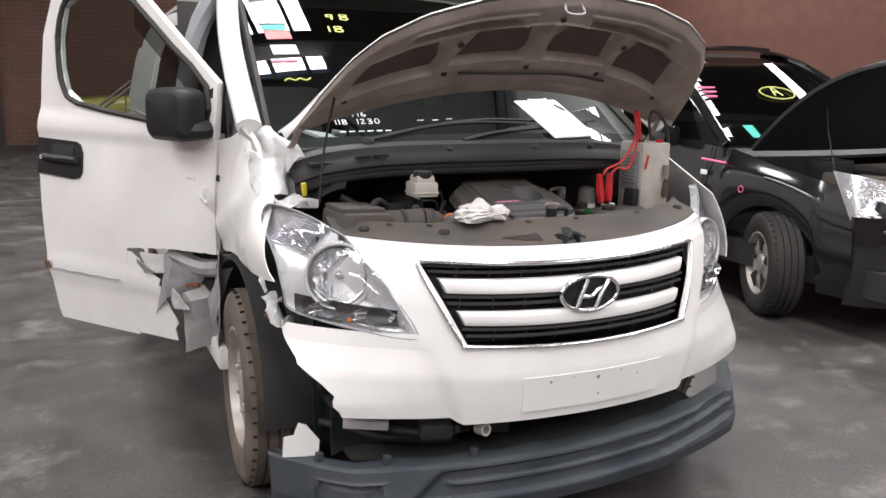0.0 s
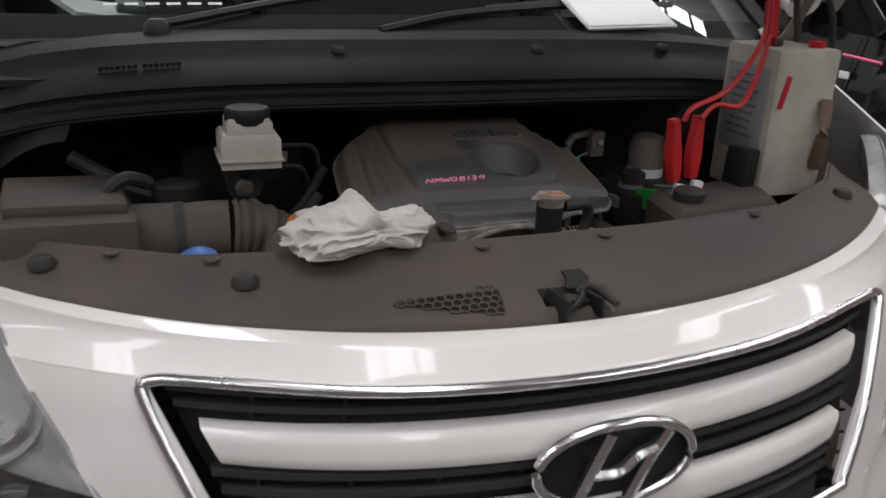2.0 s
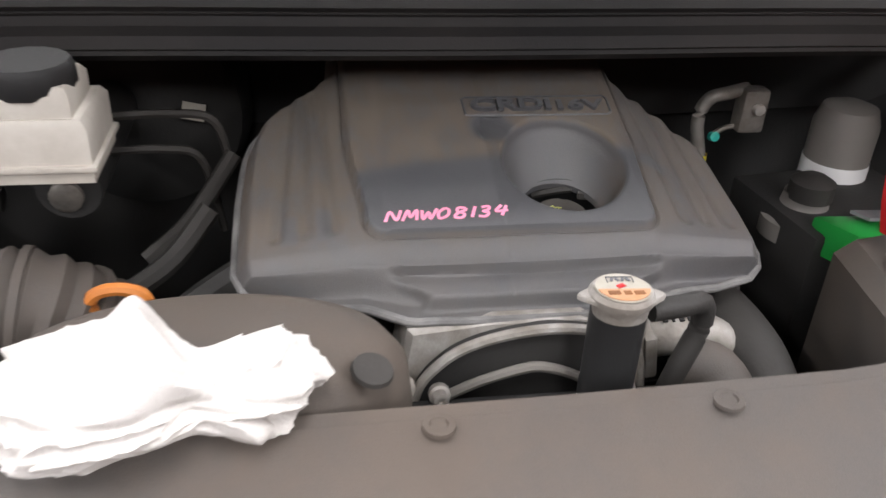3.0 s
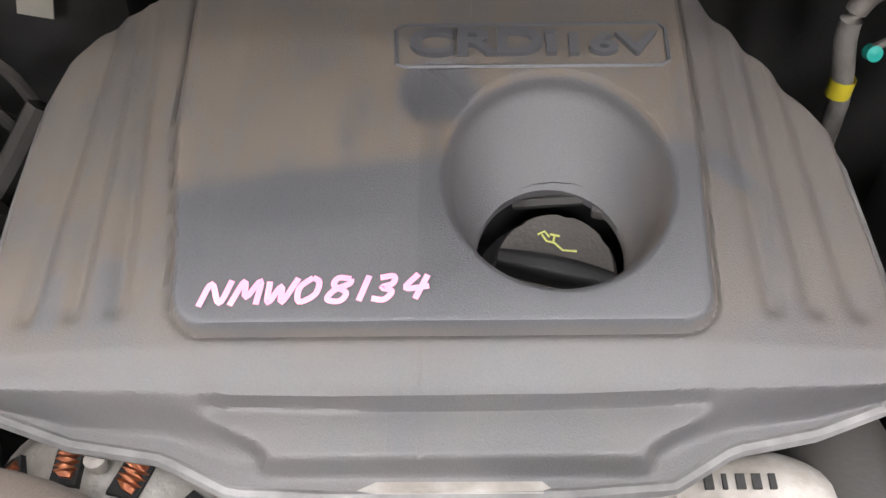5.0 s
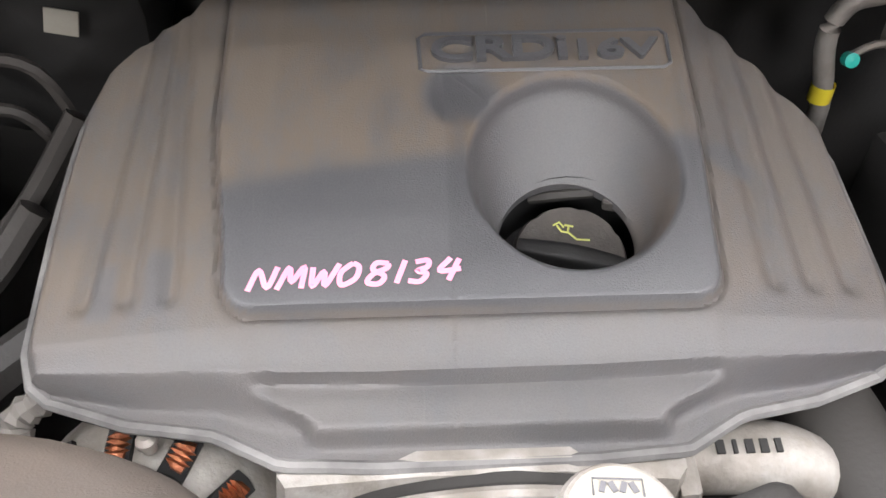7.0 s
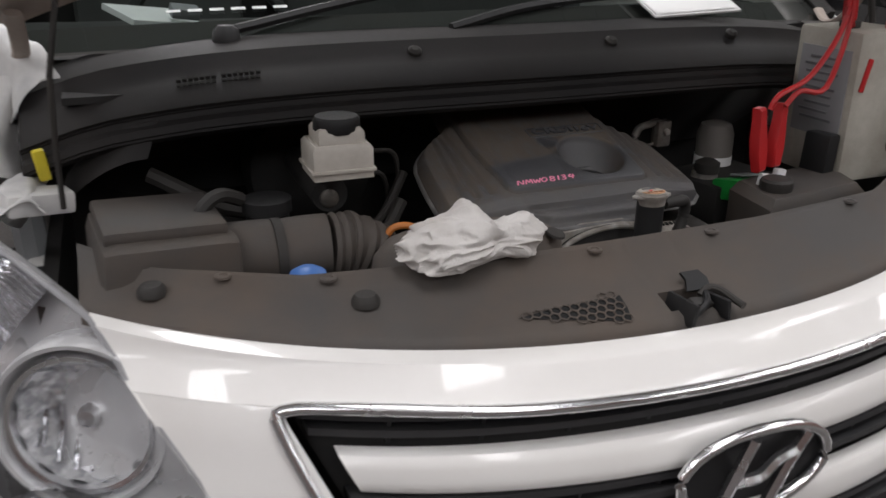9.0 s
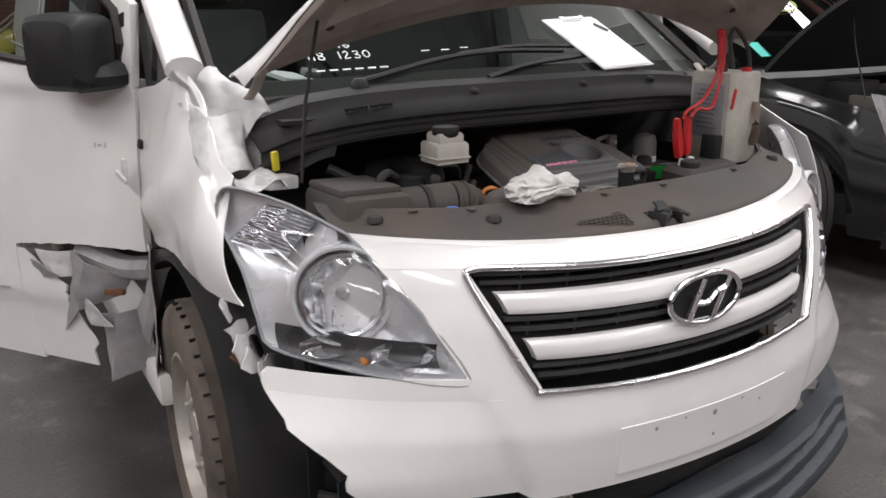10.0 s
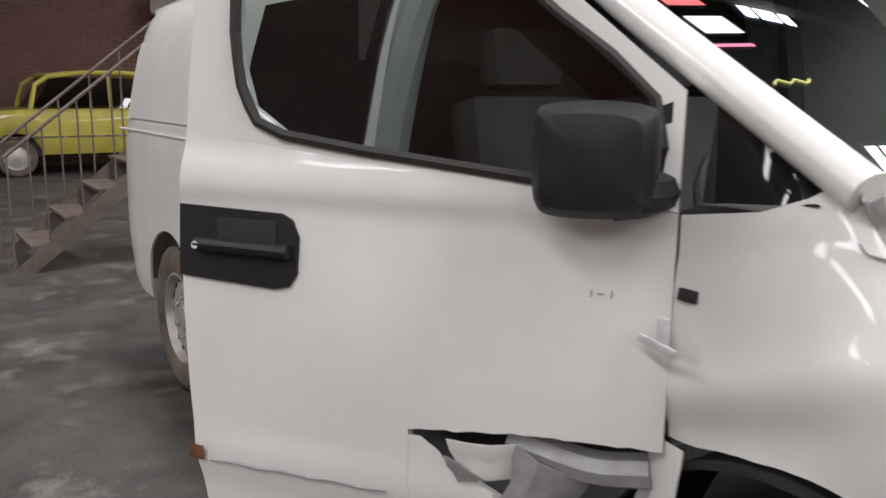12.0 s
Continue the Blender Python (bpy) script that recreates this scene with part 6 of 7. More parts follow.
def wheel(x, y, r, sx, name="wheel", parent=None, alloy=False, w=0.20, rubber="tyre", steer=0):
    """A road wheel whose outer face looks along sx * x."""
    hold = new(name)
    hold.parent = parent
    hold.location = Vector((x, y, r)) - base_of(parent)
    m = Matrix.Translation((x, y, r)) @ pose(0, 0, 0, 0, 0, steer) @ pose(0, 0, 0, 0, 90 * sx, 0)
    rr = r * 0.60
    prof_t = [(rr, -w / 2), (r * 0.90, -w / 2), (r * 0.985, -w * 0.36)]
    for k in range(4):
        z = -w * 0.30 + k * w * 0.2
        prof_t += [(r, z - w * 0.075), (r, z + w * 0.075), (r * 0.972, z + w * 0.08), (r * 0.972, z + w * 0.12)]
    prof_t = prof_t[:-2] + [(r * 0.985, w * 0.38), (r * 0.95, w * 0.46), (r * 0.90, w / 2), (r * 0.80, w * 0.52), (r * 0.70, w / 2), (rr, w * 0.44)]
    tyre = part("tyre", lathe(prof_t, m, 56), rubber, hold, "worn dusty tyre")
    # small black blocks painted as the shade in the tread grooves
    sipes = bmesh.new()
    for k in range(44):
        for z in (-w * 0.385, w * 0.385):
            c = (m @ pose(0, 0, 0, 0, 0, 360 / 44 * k)) @ pose(r * 0.986, 0, z, 0, 0, 0)
            q = bmesh.ops.create_cube(sipes, size=1, matrix=c @ Matrix.Diagonal((0.008, 0.0045, w * 0.13, 1)))
    part("tread_grooves", sipes, "hole_shade", tyre, "", True, "stuff")
    rim_ob = part("rim", lathe([(rr + 0.006, w * 0.45), (rr - 0.004, w * 0.46), (rr - 0.012, w * 0.38), (rr - 0.02, w * 0.26), (rr * 0.82, w * 0.27), (rr * 0.70, w * 0.33), (rr * 0.52, w * 0.35), (rr * 0.42, w * 0.30), (rr * 0.30, w * 0.30), (rr * 0.27, w * 0.37), (rr * 0.12, w * 0.39), (0, w * 0.39)], m, 48), "wheel_steel", hold, "silver alloy rim" if alloy else "dusty silver steel rim")
    # rim openings are dark slabs on the disc, their shade put into the colour
    if alloy:
        for k in range(5):
            c = m @ pose(0, 0, 0, 0, 0, 72 * k)
            part("spoke_gap", slab([(rr * 0.40, -0.012), (rr * 0.85, -0.05), (rr * 0.85, 0.05), (rr * 0.40, 0.012)], c, w * 0.33, w * 0.37), "bay_dark", rim_ob)
    else:
        for k in range(16):
            c = m @ pose(0, 0, 0, 0, 0, 22.5 * k) @ pose(rr * 0.862, 0, w * 0.265)
            part("rim_hole", slab([(0.010 * math.cos(a), 0.017 * math.sin(a)) for a in lin(0, 2 * math.pi, 11)[:-1]], c, -0.006, 0.004), "bay_dark", rim_ob)
        for k in range(6):
            c = m @ pose(0, 0, 0, 0, 0, 60 * k) @ pose(rr * 0.44, 0, w * 0.31)
            part("wheel_nut", lathe([(0.011, 0), (0.011, 0.014), (0.006, 0.018), (0, 0.018)], c, 6), "wheel_steel", rim_ob)
    return hold


wheel(-0.835, 0.86, 0.36, -1, parent=van, steer=-3)
wheel(0.835, 0.86, 0.36, 1, parent=van)
wheel(-0.835, 4.06, 0.355, -1, parent=van)
wheel(0.835, 4.06, 0.355, 1, parent=van)

# ---- open driver's door ----
D_H, D_D = Vector((-0.92, 1.10, 0)), Vector((-0.586, 0.81, 0)).normalized()
D_O = Vector((-D_D.y, D_D.x, 0))  # outwards


def door_pt(s, z, out=0.0):
    bulge = 0.03 * math.sin(math.pi * max(0, min(1, (z - 0.40) / 0.9))) - 0.05 * max(0, z - 1.25) ** 1.0 + 0.012 * smoothstep(1.20, 1.25, z) * smoothstep(1.34, 1.28, z)
    return D_H + D_D * s + Vector((0, 0, z)) + D_O * (bulge + out)


def door_rear(z):
    return interp([(0.40, 0.965), (0.44, 0.982), (0.63, 1.0), (0.67, 1.004), (1.2, 1.024), (1.33, 1.015), (1.63, 0.985)], z)


def belt(s):
    return 1.243 + 0.112 * s


def door_hem(u):
    return interp([(0, 0.812), (0.25, 0.806), (0.47, 0.785), (0.49, 0.78), (0.495, 0.41), (1.0, 0.41)], u)


def door_skin(u, v):
    """The outer skin; above the torn corner its rows end at the ragged hem."""
    z = 0.41 + v * (belt(u) - 0.41)
    hem_z = door_hem(u) + (0.005 * noise.noise(Vector((u * 60, 0, 0))) if u < 0.49 else 0)
    z = max(z, hem_z)
    fold = 0.005 * smoothstep(0.58, 0.64, z) * smoothstep(0.73, 0.66, z) - 0.004 * smoothstep(0.64, 0.56, z)
    return door_pt(u * door_rear(z), z, fold)


door_ob = part("front_door", sheet(door_skin, sorted(lin(0, 0.49, 26) + lin(0.495, 1, 26)), lin(0, 1, 60), 0.025, -D_O), "white_paint", van, "open white front door with its lower corner torn away")
jag2 = [(0.42 + 0.025 * i, rng.uniform(-0.02, 0.02)) for i in range(18)]


def tear(z):
    return interp([(0.42, 0.25), (0.50, 0.26), (0.60, 0.29), (0.655, 0.34), (0.67, 0.30), (0.70, 0.36), (0.735, 0.43), (0.775, 0.475)], z) + interp(jag2, z)


def door_bottom(s):
    return 0.415 + 0.03 * smoothstep(0.5, 0.2, s)


def lower_pt(u, v):
    z = 0.42 + 0.352 * v
    s = tear(z) + (0.52 - tear(z)) * u
    return door_pt(s, z - 0.004 * v, 0.005 * smoothstep(0.58, 0.64, z) * smoothstep(0.73, 0.66, z) - 0.004 * smoothstep(0.64, 0.56, z) - 0.002)


part("door_lower", sheet(lower_pt, lin(0, 1, 14), lin(0, 1, 30), 0.006, -D_O), "white_paint", door_ob)
outer = [(0.0, 1.245), (0.0, 1.45), (0.20, 1.615), (0.37, 1.76), (0.47, 1.81), (0.80, 1.83), (0.92, 1.79), (0.985, 1.63), (1.005, 1.45), (1.012, 1.352), (0.80, 1.331), (0.40, 1.287), (0.10, 1.254)]
inner = [(0.035, 1.268), (0.05, 1.435), (0.225, 1.58), (0.39, 1.715), (0.48, 1.765), (0.77, 1.785), (0.85, 1.74), (0.885, 1.62), (0.882, 1.50), (0.855, 1.41), (0.775, 1.355), (0.40, 1.308), (0.12, 1.277)]
bm = bmesh.new()
ra = [[door_pt(*p) for p in outer], [door_pt(*p) for p in inner], [door_pt(*p, -0.03) for p in inner], [door_pt(*p, -0.03) for p in outer]]
grid_faces(bm, ra, closed_u=True, closed_v=True)
part("window_frame", bm, "white_paint", door_ob)
part("window_seal", tube([door_pt(*p, 0.004) for p in inner] + [door_pt(*inner[0], 0.004)], 0.012, 6, 2, closed=True), "rubber", door_ob)
bm = bmesh.new()
f = bm.faces.new([bm.verts.new(door_pt(*p, -0.012)) for p in inner])
bmesh.ops.triangulate(bm, faces=[f])
g = part("door_glass", bm, "glass", door_ob, smooth=False)
g.visible_shadow = False
part("rain_visor", sheet(lambda u, v: door_pt(0.06 + 0.36 * u, 1.44 + 0.30 * u - 0.085 * v, 0.012), lin(0, 1, 10), lin(0, 1, 3)), "dark_glass", door_ob, "smoked rain visor along the window")
part("corner_trim", sheet(lambda u, v: door_pt(0.02 + 0.16 * u, 1.262 + 0.02 * u + v * (0.17 - 0.02 * u) * (1 - u * 0.4), 0.004), lin(0, 1, 4), lin(0, 1, 4), 0.01, -D_O), "plastic", door_ob)
part("inner_trim", sheet(lambda u, v: door_pt(0.03 + 0.92 * u, 0.80 + 0.46 * v, -0.065), lin(0, 1, 10), lin(0, 1, 8), 0.02, -D_O), "grey_trim", door_ob)
# black handle plate
hp = [(0.755, 1.05), (0.738, 1.075), (0.735, 1.15), (0.75, 1.185), (0.775, 1.197), (1.021, 1.205), (1.020, 1.055), (0.79, 1.042)]
bm = bmesh.new()
grid_faces(bm, [[door_pt(s, z, 0.001) for s, z in hp], [door_pt(s, z, 0.008) for s, z in hp]], closed_u=True)
bm.faces.new([bm.verts.new(door_pt(s, z, 0.008)) for s, z in hp])
handle = part("handle_plate", bm, "plastic", door_ob, "black door handle plate")
part("finger_cup", sheet(lambda u, v: door_pt(0.855 + 0.07 * u, 1.155 + 0.028 * v, 0.010), lin(-1, 1, 6), lin(-1, 1, 4)), "bay_dark", handle)
part("handle_bar", tube([door_pt(s, 1.122 + 0.002 * i, 0.018) for i, s in enumerate((0.75, 0.85, 0.97))], 0.017, 10, 4, flat=0.9), "plastic", handle)
part("key_lock", lathe([(0.009, 0), (0.008, 0.004), (0, 0.004)], Matrix.Translation(door_pt(0.965, 1.125, 0.030)) @ D_O.to_track_quat("Z", "Y").to_matrix().to_4x4(), 14), "silver", handle)
part("small_badge", scrawl("1-1", lambda x, y: door_pt(0.145 - x, 1.085 + y, 0.004), 0.026, 0.014, 0.0015), "grey_label", door_ob)
part("rust_patch", sheet(lambda u, v: crumple(door_pt(0.995 - 0.018 * u, 0.655 + 0.018 * v, 0.014), 0.004, 30), lin(-1, 1, 5), lin(-1, 1, 5)), "rust", door_ob, "rusty dent")
part("scuff", tube([door_pt(0.96 - 0.06 * i, 0.640 + 0.004 * (i % 2), 0.0135) for i in range(8)], 0.0025, 5, 2), "grey_label", door_ob)
# mirror
mm = Matrix.Translation(door_pt(0.13, 1.335, 0.085)) @ Matrix(((D_D.x, 0, D_O.x, 0), (D_D.y, 0, D_O.y, 0), (0, 1, 0, 0), (0, 0, 0, 1)))
mo = [(-0.085, -0.075), (-0.095, -0.06), (-0.098, 0.055), (-0.080, 0.088), (0.0, 0.098), (0.085, 0.092), (0.105, 0.07), (0.108, -0.03), (0.098, -0.082), (0.06, -0.098), (-0.06, -0.095)]
bm = bmesh.new()
rows = []
for f, h in ((0.95, -0.06), (1.0, -0.05), (1.0, 0.0), (0.96, 0.035), (0.80, 0.058), (0.4, 0.068)):
    rows.append([mm @ Vector((x * f, y * f, h)) for x, y in [(p.x, p.y) for p in smooth_path([(a, b, 0) for a, b in mo + mo[:1]], 3)][:-1]])
vs = grid_faces(bm, rows, closed_u=True)
bm.faces.new(vs[-1])
bm.faces.new(vs[0][::-1])
mirror = part("door_mirror", bm, "plastic", door_ob, "black door mirror")
part("mirror_seam", tube([mm @ Vector((x, -0.028 + 0.05 * (x + 0.09) * 0.2, 0.040)) for x in lin(-0.09, 0.095, 6)], 0.005, 6, 2), "plastic", mirror)
part("mirror_arm", tube([door_pt(0.03, 1.28, 0.0), door_pt(0.05, 1.275, 0.05), door_pt(0.10, 1.27, 0.08)], 0.035, 8, 3), "plastic", mirror)
# torn inner metal hanging in the gap below: creased plates, each from a short ragged outline (s, z)
def torn_plate(outline, out, lean, mt, label=""):
    cx, cz = sum(p[0] for p in outline) / len(outline), sum(p[1] for p in outline) / len(outline)
    ring_p = [p for a, b in zip(outline, outline[1:] + outline[:1]) for p in (a, (0.66 * a[0] + 0.34 * b[0], 0.66 * a[1] + 0.34 * b[1]), (0.33 * a[0] + 0.67 * b[0] + 0.004, 0.33 * a[1] + 0.67 * b[1]))]
    def at(p, f):
        s_, z_ = cx + (p[0] - cx) * f, cz + (p[1] - cz) * f
        fold = lean[0] * (s_ - cx) + lean[1] * (z_ - cz) - lean[2] * abs(s_ - cx + 0.3 * (z_ - cz)) + 0.006 * noise.noise(Vector((s_ * 25, z_ * 25, 1)))
        return door_pt(s_, z_, out + fold)
    bm = bmesh.new()
    fronts = [[at(p, f) for p in ring_p] for f in (1.0, 0.8, 0.55, 0.3)]
    vs = grid_faces(bm, fronts, closed_u=True)
    bm.faces.new(vs[-1])
    grid_faces(bm, [fronts[0], [q - D_O * 0.004 for q in fronts[0]], [q - D_O * 0.004 for q in fronts[1]]], closed_u=True)
    bmesh.ops.remove_doubles(bm, verts=bm.verts, dist=0.0004)
    return part("torn_metal", bm, mt, door_ob, label)


for outline, out, lean, mt in (
        (((0.198, 0.801), (-0.01, 0.811), (0.016, 0.727), (0.079, 0.695), (0.161, 0.722)), -0.07, (0.1, 0.0, 0.2), "bay_dark"),
        (((0.015, 0.805), (-0.05, 0.81), (0.001, 0.699), (0.067, 0.512), (0.092, 0.624), (0.056, 0.676)), -0.03, (0.3, 0.0, 0.5), "grey_steel"),
        (((0.259, 0.575), (0.093, 0.621), (0.093, 0.428), (0.213, 0.378), (0.232, 0.475)), 0.0, (0.2, 0.05, 0.7), "grey_steel"),
        (((0.268, 0.789), (0.138, 0.695), (0.162, 0.648), (0.274, 0.604), (0.358, 0.523), (0.318, 0.613), (0.279, 0.706)), 0.015, (0.3, 0.1, 0.5), "grey_steel"),
        (((0.198, 0.663), (0.142, 0.577), (0.233, 0.567), (0.274, 0.604)), 0.03, (-0.3, 0.2, 0.3), "torn_white"),
        (((0.41, 0.776), (0.264, 0.783), (0.262, 0.701), (0.333, 0.699), (0.381, 0.711)), 0.012, (0.2, 0.2, 0.3), "white_paint"),
        (((0.405, 0.753), (0.326, 0.703), (0.383, 0.692)), 0.02, (0.2, 0.2, 0.0), "grey_steel")):
    torn_plate(list(outline), out, lean, mt)
part("door_inner_beam", tube([door_pt(0.02, 0.75, -0.05), door_pt(0.14, 0.735, -0.06), door_pt(0.30, 0.77, -0.06)], 0.035, 8, 4), "grey_steel", door_ob)
part("rusty_edge", box(door_pt(0.155, 0.668, -0.02), (0.07, 0.012, 0.018), (0, 8, 126), 0.003), "rust", door_ob)
part("inner_ring", tube([door_pt(0.20 + 0.055 * math.cos(a), 0.765 + 0.05 * math.sin(a), -0.05) for a in lin(math.pi, 2 * math.pi, 12)], 0.008, 6, 2), "grey_steel", door_ob)

# ---- walls ----
for nm, c, sz in (("wall_north", (0, Y1 + WALL_T / 2, ROOF_Z / 2), (X1 - X0 + 1, WALL_T, ROOF_Z)), ("wall_south", (0, Y0 - WALL_T / 2, ROOF_Z / 2), (X1 - X0 + 1, WALL_T, ROOF_Z)),
                  ("wall_west", (X0 - WALL_T / 2, (Y0 + Y1) / 2, ROOF_Z / 2), (WALL_T, Y1 - Y0, ROOF_Z)), ("wall_east", (X1 + WALL_T / 2, (Y0 + Y1) / 2, ROOF_Z / 2), (WALL_T, Y1 - Y0, ROOF_Z))):
    tagged(part(nm, box(c, sz), "mortar" if nm == "wall_north" else "brick", None, smooth=False), "dim red-brown brick workshop wall", "wall", "", "structure")
beam = bmesh.new()
add_box(beam, (8.0, 16.6, 2.72), (11.0, 0.30, 0.03))
add_box(beam, (8.0, 16.6, 2.95), (11.0, 0.03, 0.44))
add_box(beam, (8.0, 16.6, 3.18), (11.0, 0.30, 0.03))
tagged(part("steel_beam", beam, "beam", None, smooth=False), "dusty brown steel beam along the brick wall", "beam", "", "structure")
col = bmesh.new()
add_box(col, (-4.4, 16.75, 1.6), (0.5, 0.4, 3.2))
add_box(col, (-2.9, 16.85, 1.35), (1.1, 0.16, 2.7))
tagged(part("door_1", col, "bay_dark", None, smooth=False), "dark closed doorway in the brick wall", "door", "", "structure")
tagged(part("conduit", tube([(9.6, 16.9, 0.2), (9.6, 16.9, 2.9)], 0.025, 8, 2), "beam", None), "thin pipe down the wall", "trim", "", "structure")

# brick courses on the stretch of wall that shows behind the cars
verts, faces = [], []
brng = random.Random(2)
for row in range(38):
    for c in range(72):
        x0 = -3.2 + 0.24 * c + (0.12 if row % 2 else 0) - 1.0
        z0, out = 0.02 + 0.086 * row, 0.012 + brng.uniform(-0.004, 0.004)
        if -2.4 < x0 + 0.115 < -3.5:
            continue
        b = len(verts)
        for dx in (0.004, 0.226):
            for dz in (0.004, 0.072):
                verts += [(x0 + dx, Y1 - out, z0 + dz), (x0 + dx, Y1 + 0.01, z0 + dz)]
        faces += [(b, b + 2, b + 6, b + 4), (b, b + 1, b + 3, b + 2), (b + 4, b + 6, b + 7, b + 5), (b + 2, b + 3, b + 7, b + 6), (b, b + 4, b + 5, b + 1)]
bme = bpy.data.meshes.new("brick_courses")
bme.from_pydata(verts, [], faces)
bme.materials.append(M["brick"])
bricks = new("brick_courses", bme)
bricks.parent = bpy.data.objects["wall_north"]
tagged(bricks, "dim red-brown bricks", "", "", "stuff")

# ---- black people carrier with its bonnet up ----
BC = 3.56
bcar = thing("black_car", BC, 3.4, 0, "black people carrier with open bonnet and pink marker notes", "car")


def bc_half(y):
    return interp([(0.92, 0.50), (0.98, 0.70), (1.10, 0.82), (1.35, 0.91), (1.9, 0.955), (3.5, 0.96), (5.2, 0.94), (5.7, 0.86)], y)


def bc_belt(y):
    return interp([(0.92, 0.74), (1.05, 0.80), (1.45, 0.90), (1.9, 0.98), (2.25, 1.05), (3.0, 1.08), (5.7, 1.12)], y)


def bc_low(y):
    d = abs(y - 1.88)
    return 0.30 + math.sqrt(max(0, 0.41 ** 2 - d * d)) if d < 0.41 else 0.24


ys_c = sorted(set(lin(0.95, 5.7, 34) + lin(1.46, 2.30, 24)))
for s in (-1, 1):
    bm = sheet(lambda u, v: (BC + s * (bc_half(u) * (1 - 0.05 * (1 - v) ** 2) - 0.07 * max(0, v - 0.72) / 0.28 * (1 if u < 2.3 else 0.6) + 0.015 * math.sin(6 * v)), u, bc_low(u) + (bc_belt(u) - bc_low(u)) * v), ys_c, lin(0, 1, 14), 0.01, (-s, 0, 0))
    side = part("body_side", bm, "black_paint", bcar)
    part("side_glass", sheet(lambda u, v: (BC + s * (0.885 - 0.20 * v), 2.55 + 2.9 * u + 0.55 * v * (1 - u), 1.08 + 0.55 * v), lin(0, 1, 10), lin(0, 1, 5)), "dark_glass", bcar)
    part("window_bar", tube([(BC + s * 0.89, 2.3, 1.07), (BC + s * 0.80, 2.72, 1.36), (BC + s * 0.70, 3.2, 1.63), (BC + s * 0.66, 3.6, 1.72)], 0.035, 8, 3), "black_paint", bcar)
    part("roof_rail", tube([(BC + s * 0.62, 3.5, 1.755), (BC + s * 0.64, 4.0, 1.79), (BC + s * 0.64, 5.2, 1.78)], 0.022, 6, 3), "black_paint", bcar)
    part("door_seam", tube([(BC + s * 0.955, 2.5, 0.35), (BC + s * 0.962, 2.45, 0.7), (BC + s * 0.93, 2.38, 1.05)], 0.004, 5, 3), "bay_dark", bcar)
part("front_bumper", sheet(lambda u, v: (BC + u * 0.90, 0.90 + 0.33 * abs(u) ** 3.2 - 0.03 * math.sin(math.pi * v), 0.22 + 0.52 * v), lin(-1, 1, 30), lin(0, 1, 10), 0.02, (0, 1, 0)), "black_paint", bcar)
for s in (-1, 1):
    lamp = part("headlight", sheet(lambda u, v: (BC + s * (0.50 + 0.36 * u), 0.93 + 0.10 * u + 0.38 * u * u * (0.6 + 0.4 * v), 0.66 + 0.05 * u + v * (0.15 + 0.12 * u) + 0.02 * math.sin(3 * u)), lin(0, 1, 12), lin(0, 1, 8), 0.03, (0, 1, 0)), "lamp_chrome", bcar, "clear headlight")
    part("lamp_eye", lathe([(0.07, 0), (0.06, -0.03), (0, -0.05)], Matrix.Translation((BC + s * 0.70, 1.01, 0.76)) @ pose(0, 0, 0, 90, 0, s * 30), 24), "chrome", lamp)
    gl = part("lamp_cover", sheet(lambda u, v: (BC + s * (0.50 + 0.365 * u), 0.915 + 0.10 * u + 0.38 * u * u * (0.6 + 0.4 * v), 0.655 + 0.05 * u + v * (0.16 + 0.12 * u) + 0.02 * math.sin(3 * u)), lin(0, 1, 12), lin(0, 1, 8)), "lens", lamp)
    gl.visible_shadow = False
    part("fog_lamp", lathe([(0.045, 0), (0.04, -0.02), (0, -0.03)], Matrix.Translation((BC + s * 0.70, 0.985, 0.39)) @ pose(0, 0, 0, 90) @ Matrix.Diagonal((1.2, 0.6, 1, 1)), 20), "reflector", bcar)
part("grille", box((BC, 0.93, 0.62), (0.8, 0.05, 0.16), (0, 0, 0), 0.02), "plastic", bcar)
part("underside", box((BC, 3.2, 0.36), (1.70, 4.4, 0.16)), "bay_dark", bcar)
part("bay", box((BC, 1.62, 0.78), (1.45, 1.0, 0.16)), "bay_dark", bcar)
part("engine_top", box((BC + 0.1, 1.65, 0.90), (0.55, 0.45, 0.10), (4, 0, 0), 0.03), "dusty_plastic", bcar, "dusty plastic engine cover")
for x, y, z, sx_, mt in ((-0.55, 1.45, 0.88, 0.2, "dusty_plastic"), (-0.42, 1.85, 0.94, 0.25, "plastic"), (0.5, 1.5, 0.9, 0.22, "bay_dark"), (-0.28, 1.35, 0.88, 0.12, "alu"), (-0.60, 1.62, 0.88, 0.04, "dusty_plastic")):
    part("bay_box", box((BC + x, y, z), (sx_, 0.2, 0.12), (0, 0, 8), 0.015), mt, bcar)
part("bay_hose", tube([(BC - 0.5, 1.3, 0.9), (BC - 0.3, 1.4, 0.95), (BC - 0.2, 1.6, 0.93), (BC - 0.3, 1.9, 0.95)], 0.03, 8), "rubber", bcar)
part("cowl", sheet(lambda u, v: (BC + u * 0.84, 2.08 + 0.22 * v + 0.1 * u * u, 1.00 + 0.06 * v), lin(-1, 1, 12), lin(0, 1, 4), 0.02, (0, 0, -1)), "plastic", bcar)
bws = part("windscreen", sheet(lambda u, v: (BC + u * (0.86 - 0.17 * v), 2.22 + 1.0 * v + 0.14 * u * u, 1.06 + 0.62 * v + 0.05 * v * (1 - v)), lin(-1, 1, 14), lin(0, 1, 10)), "dark_glass", bcar, "dark windscreen with marker notes")
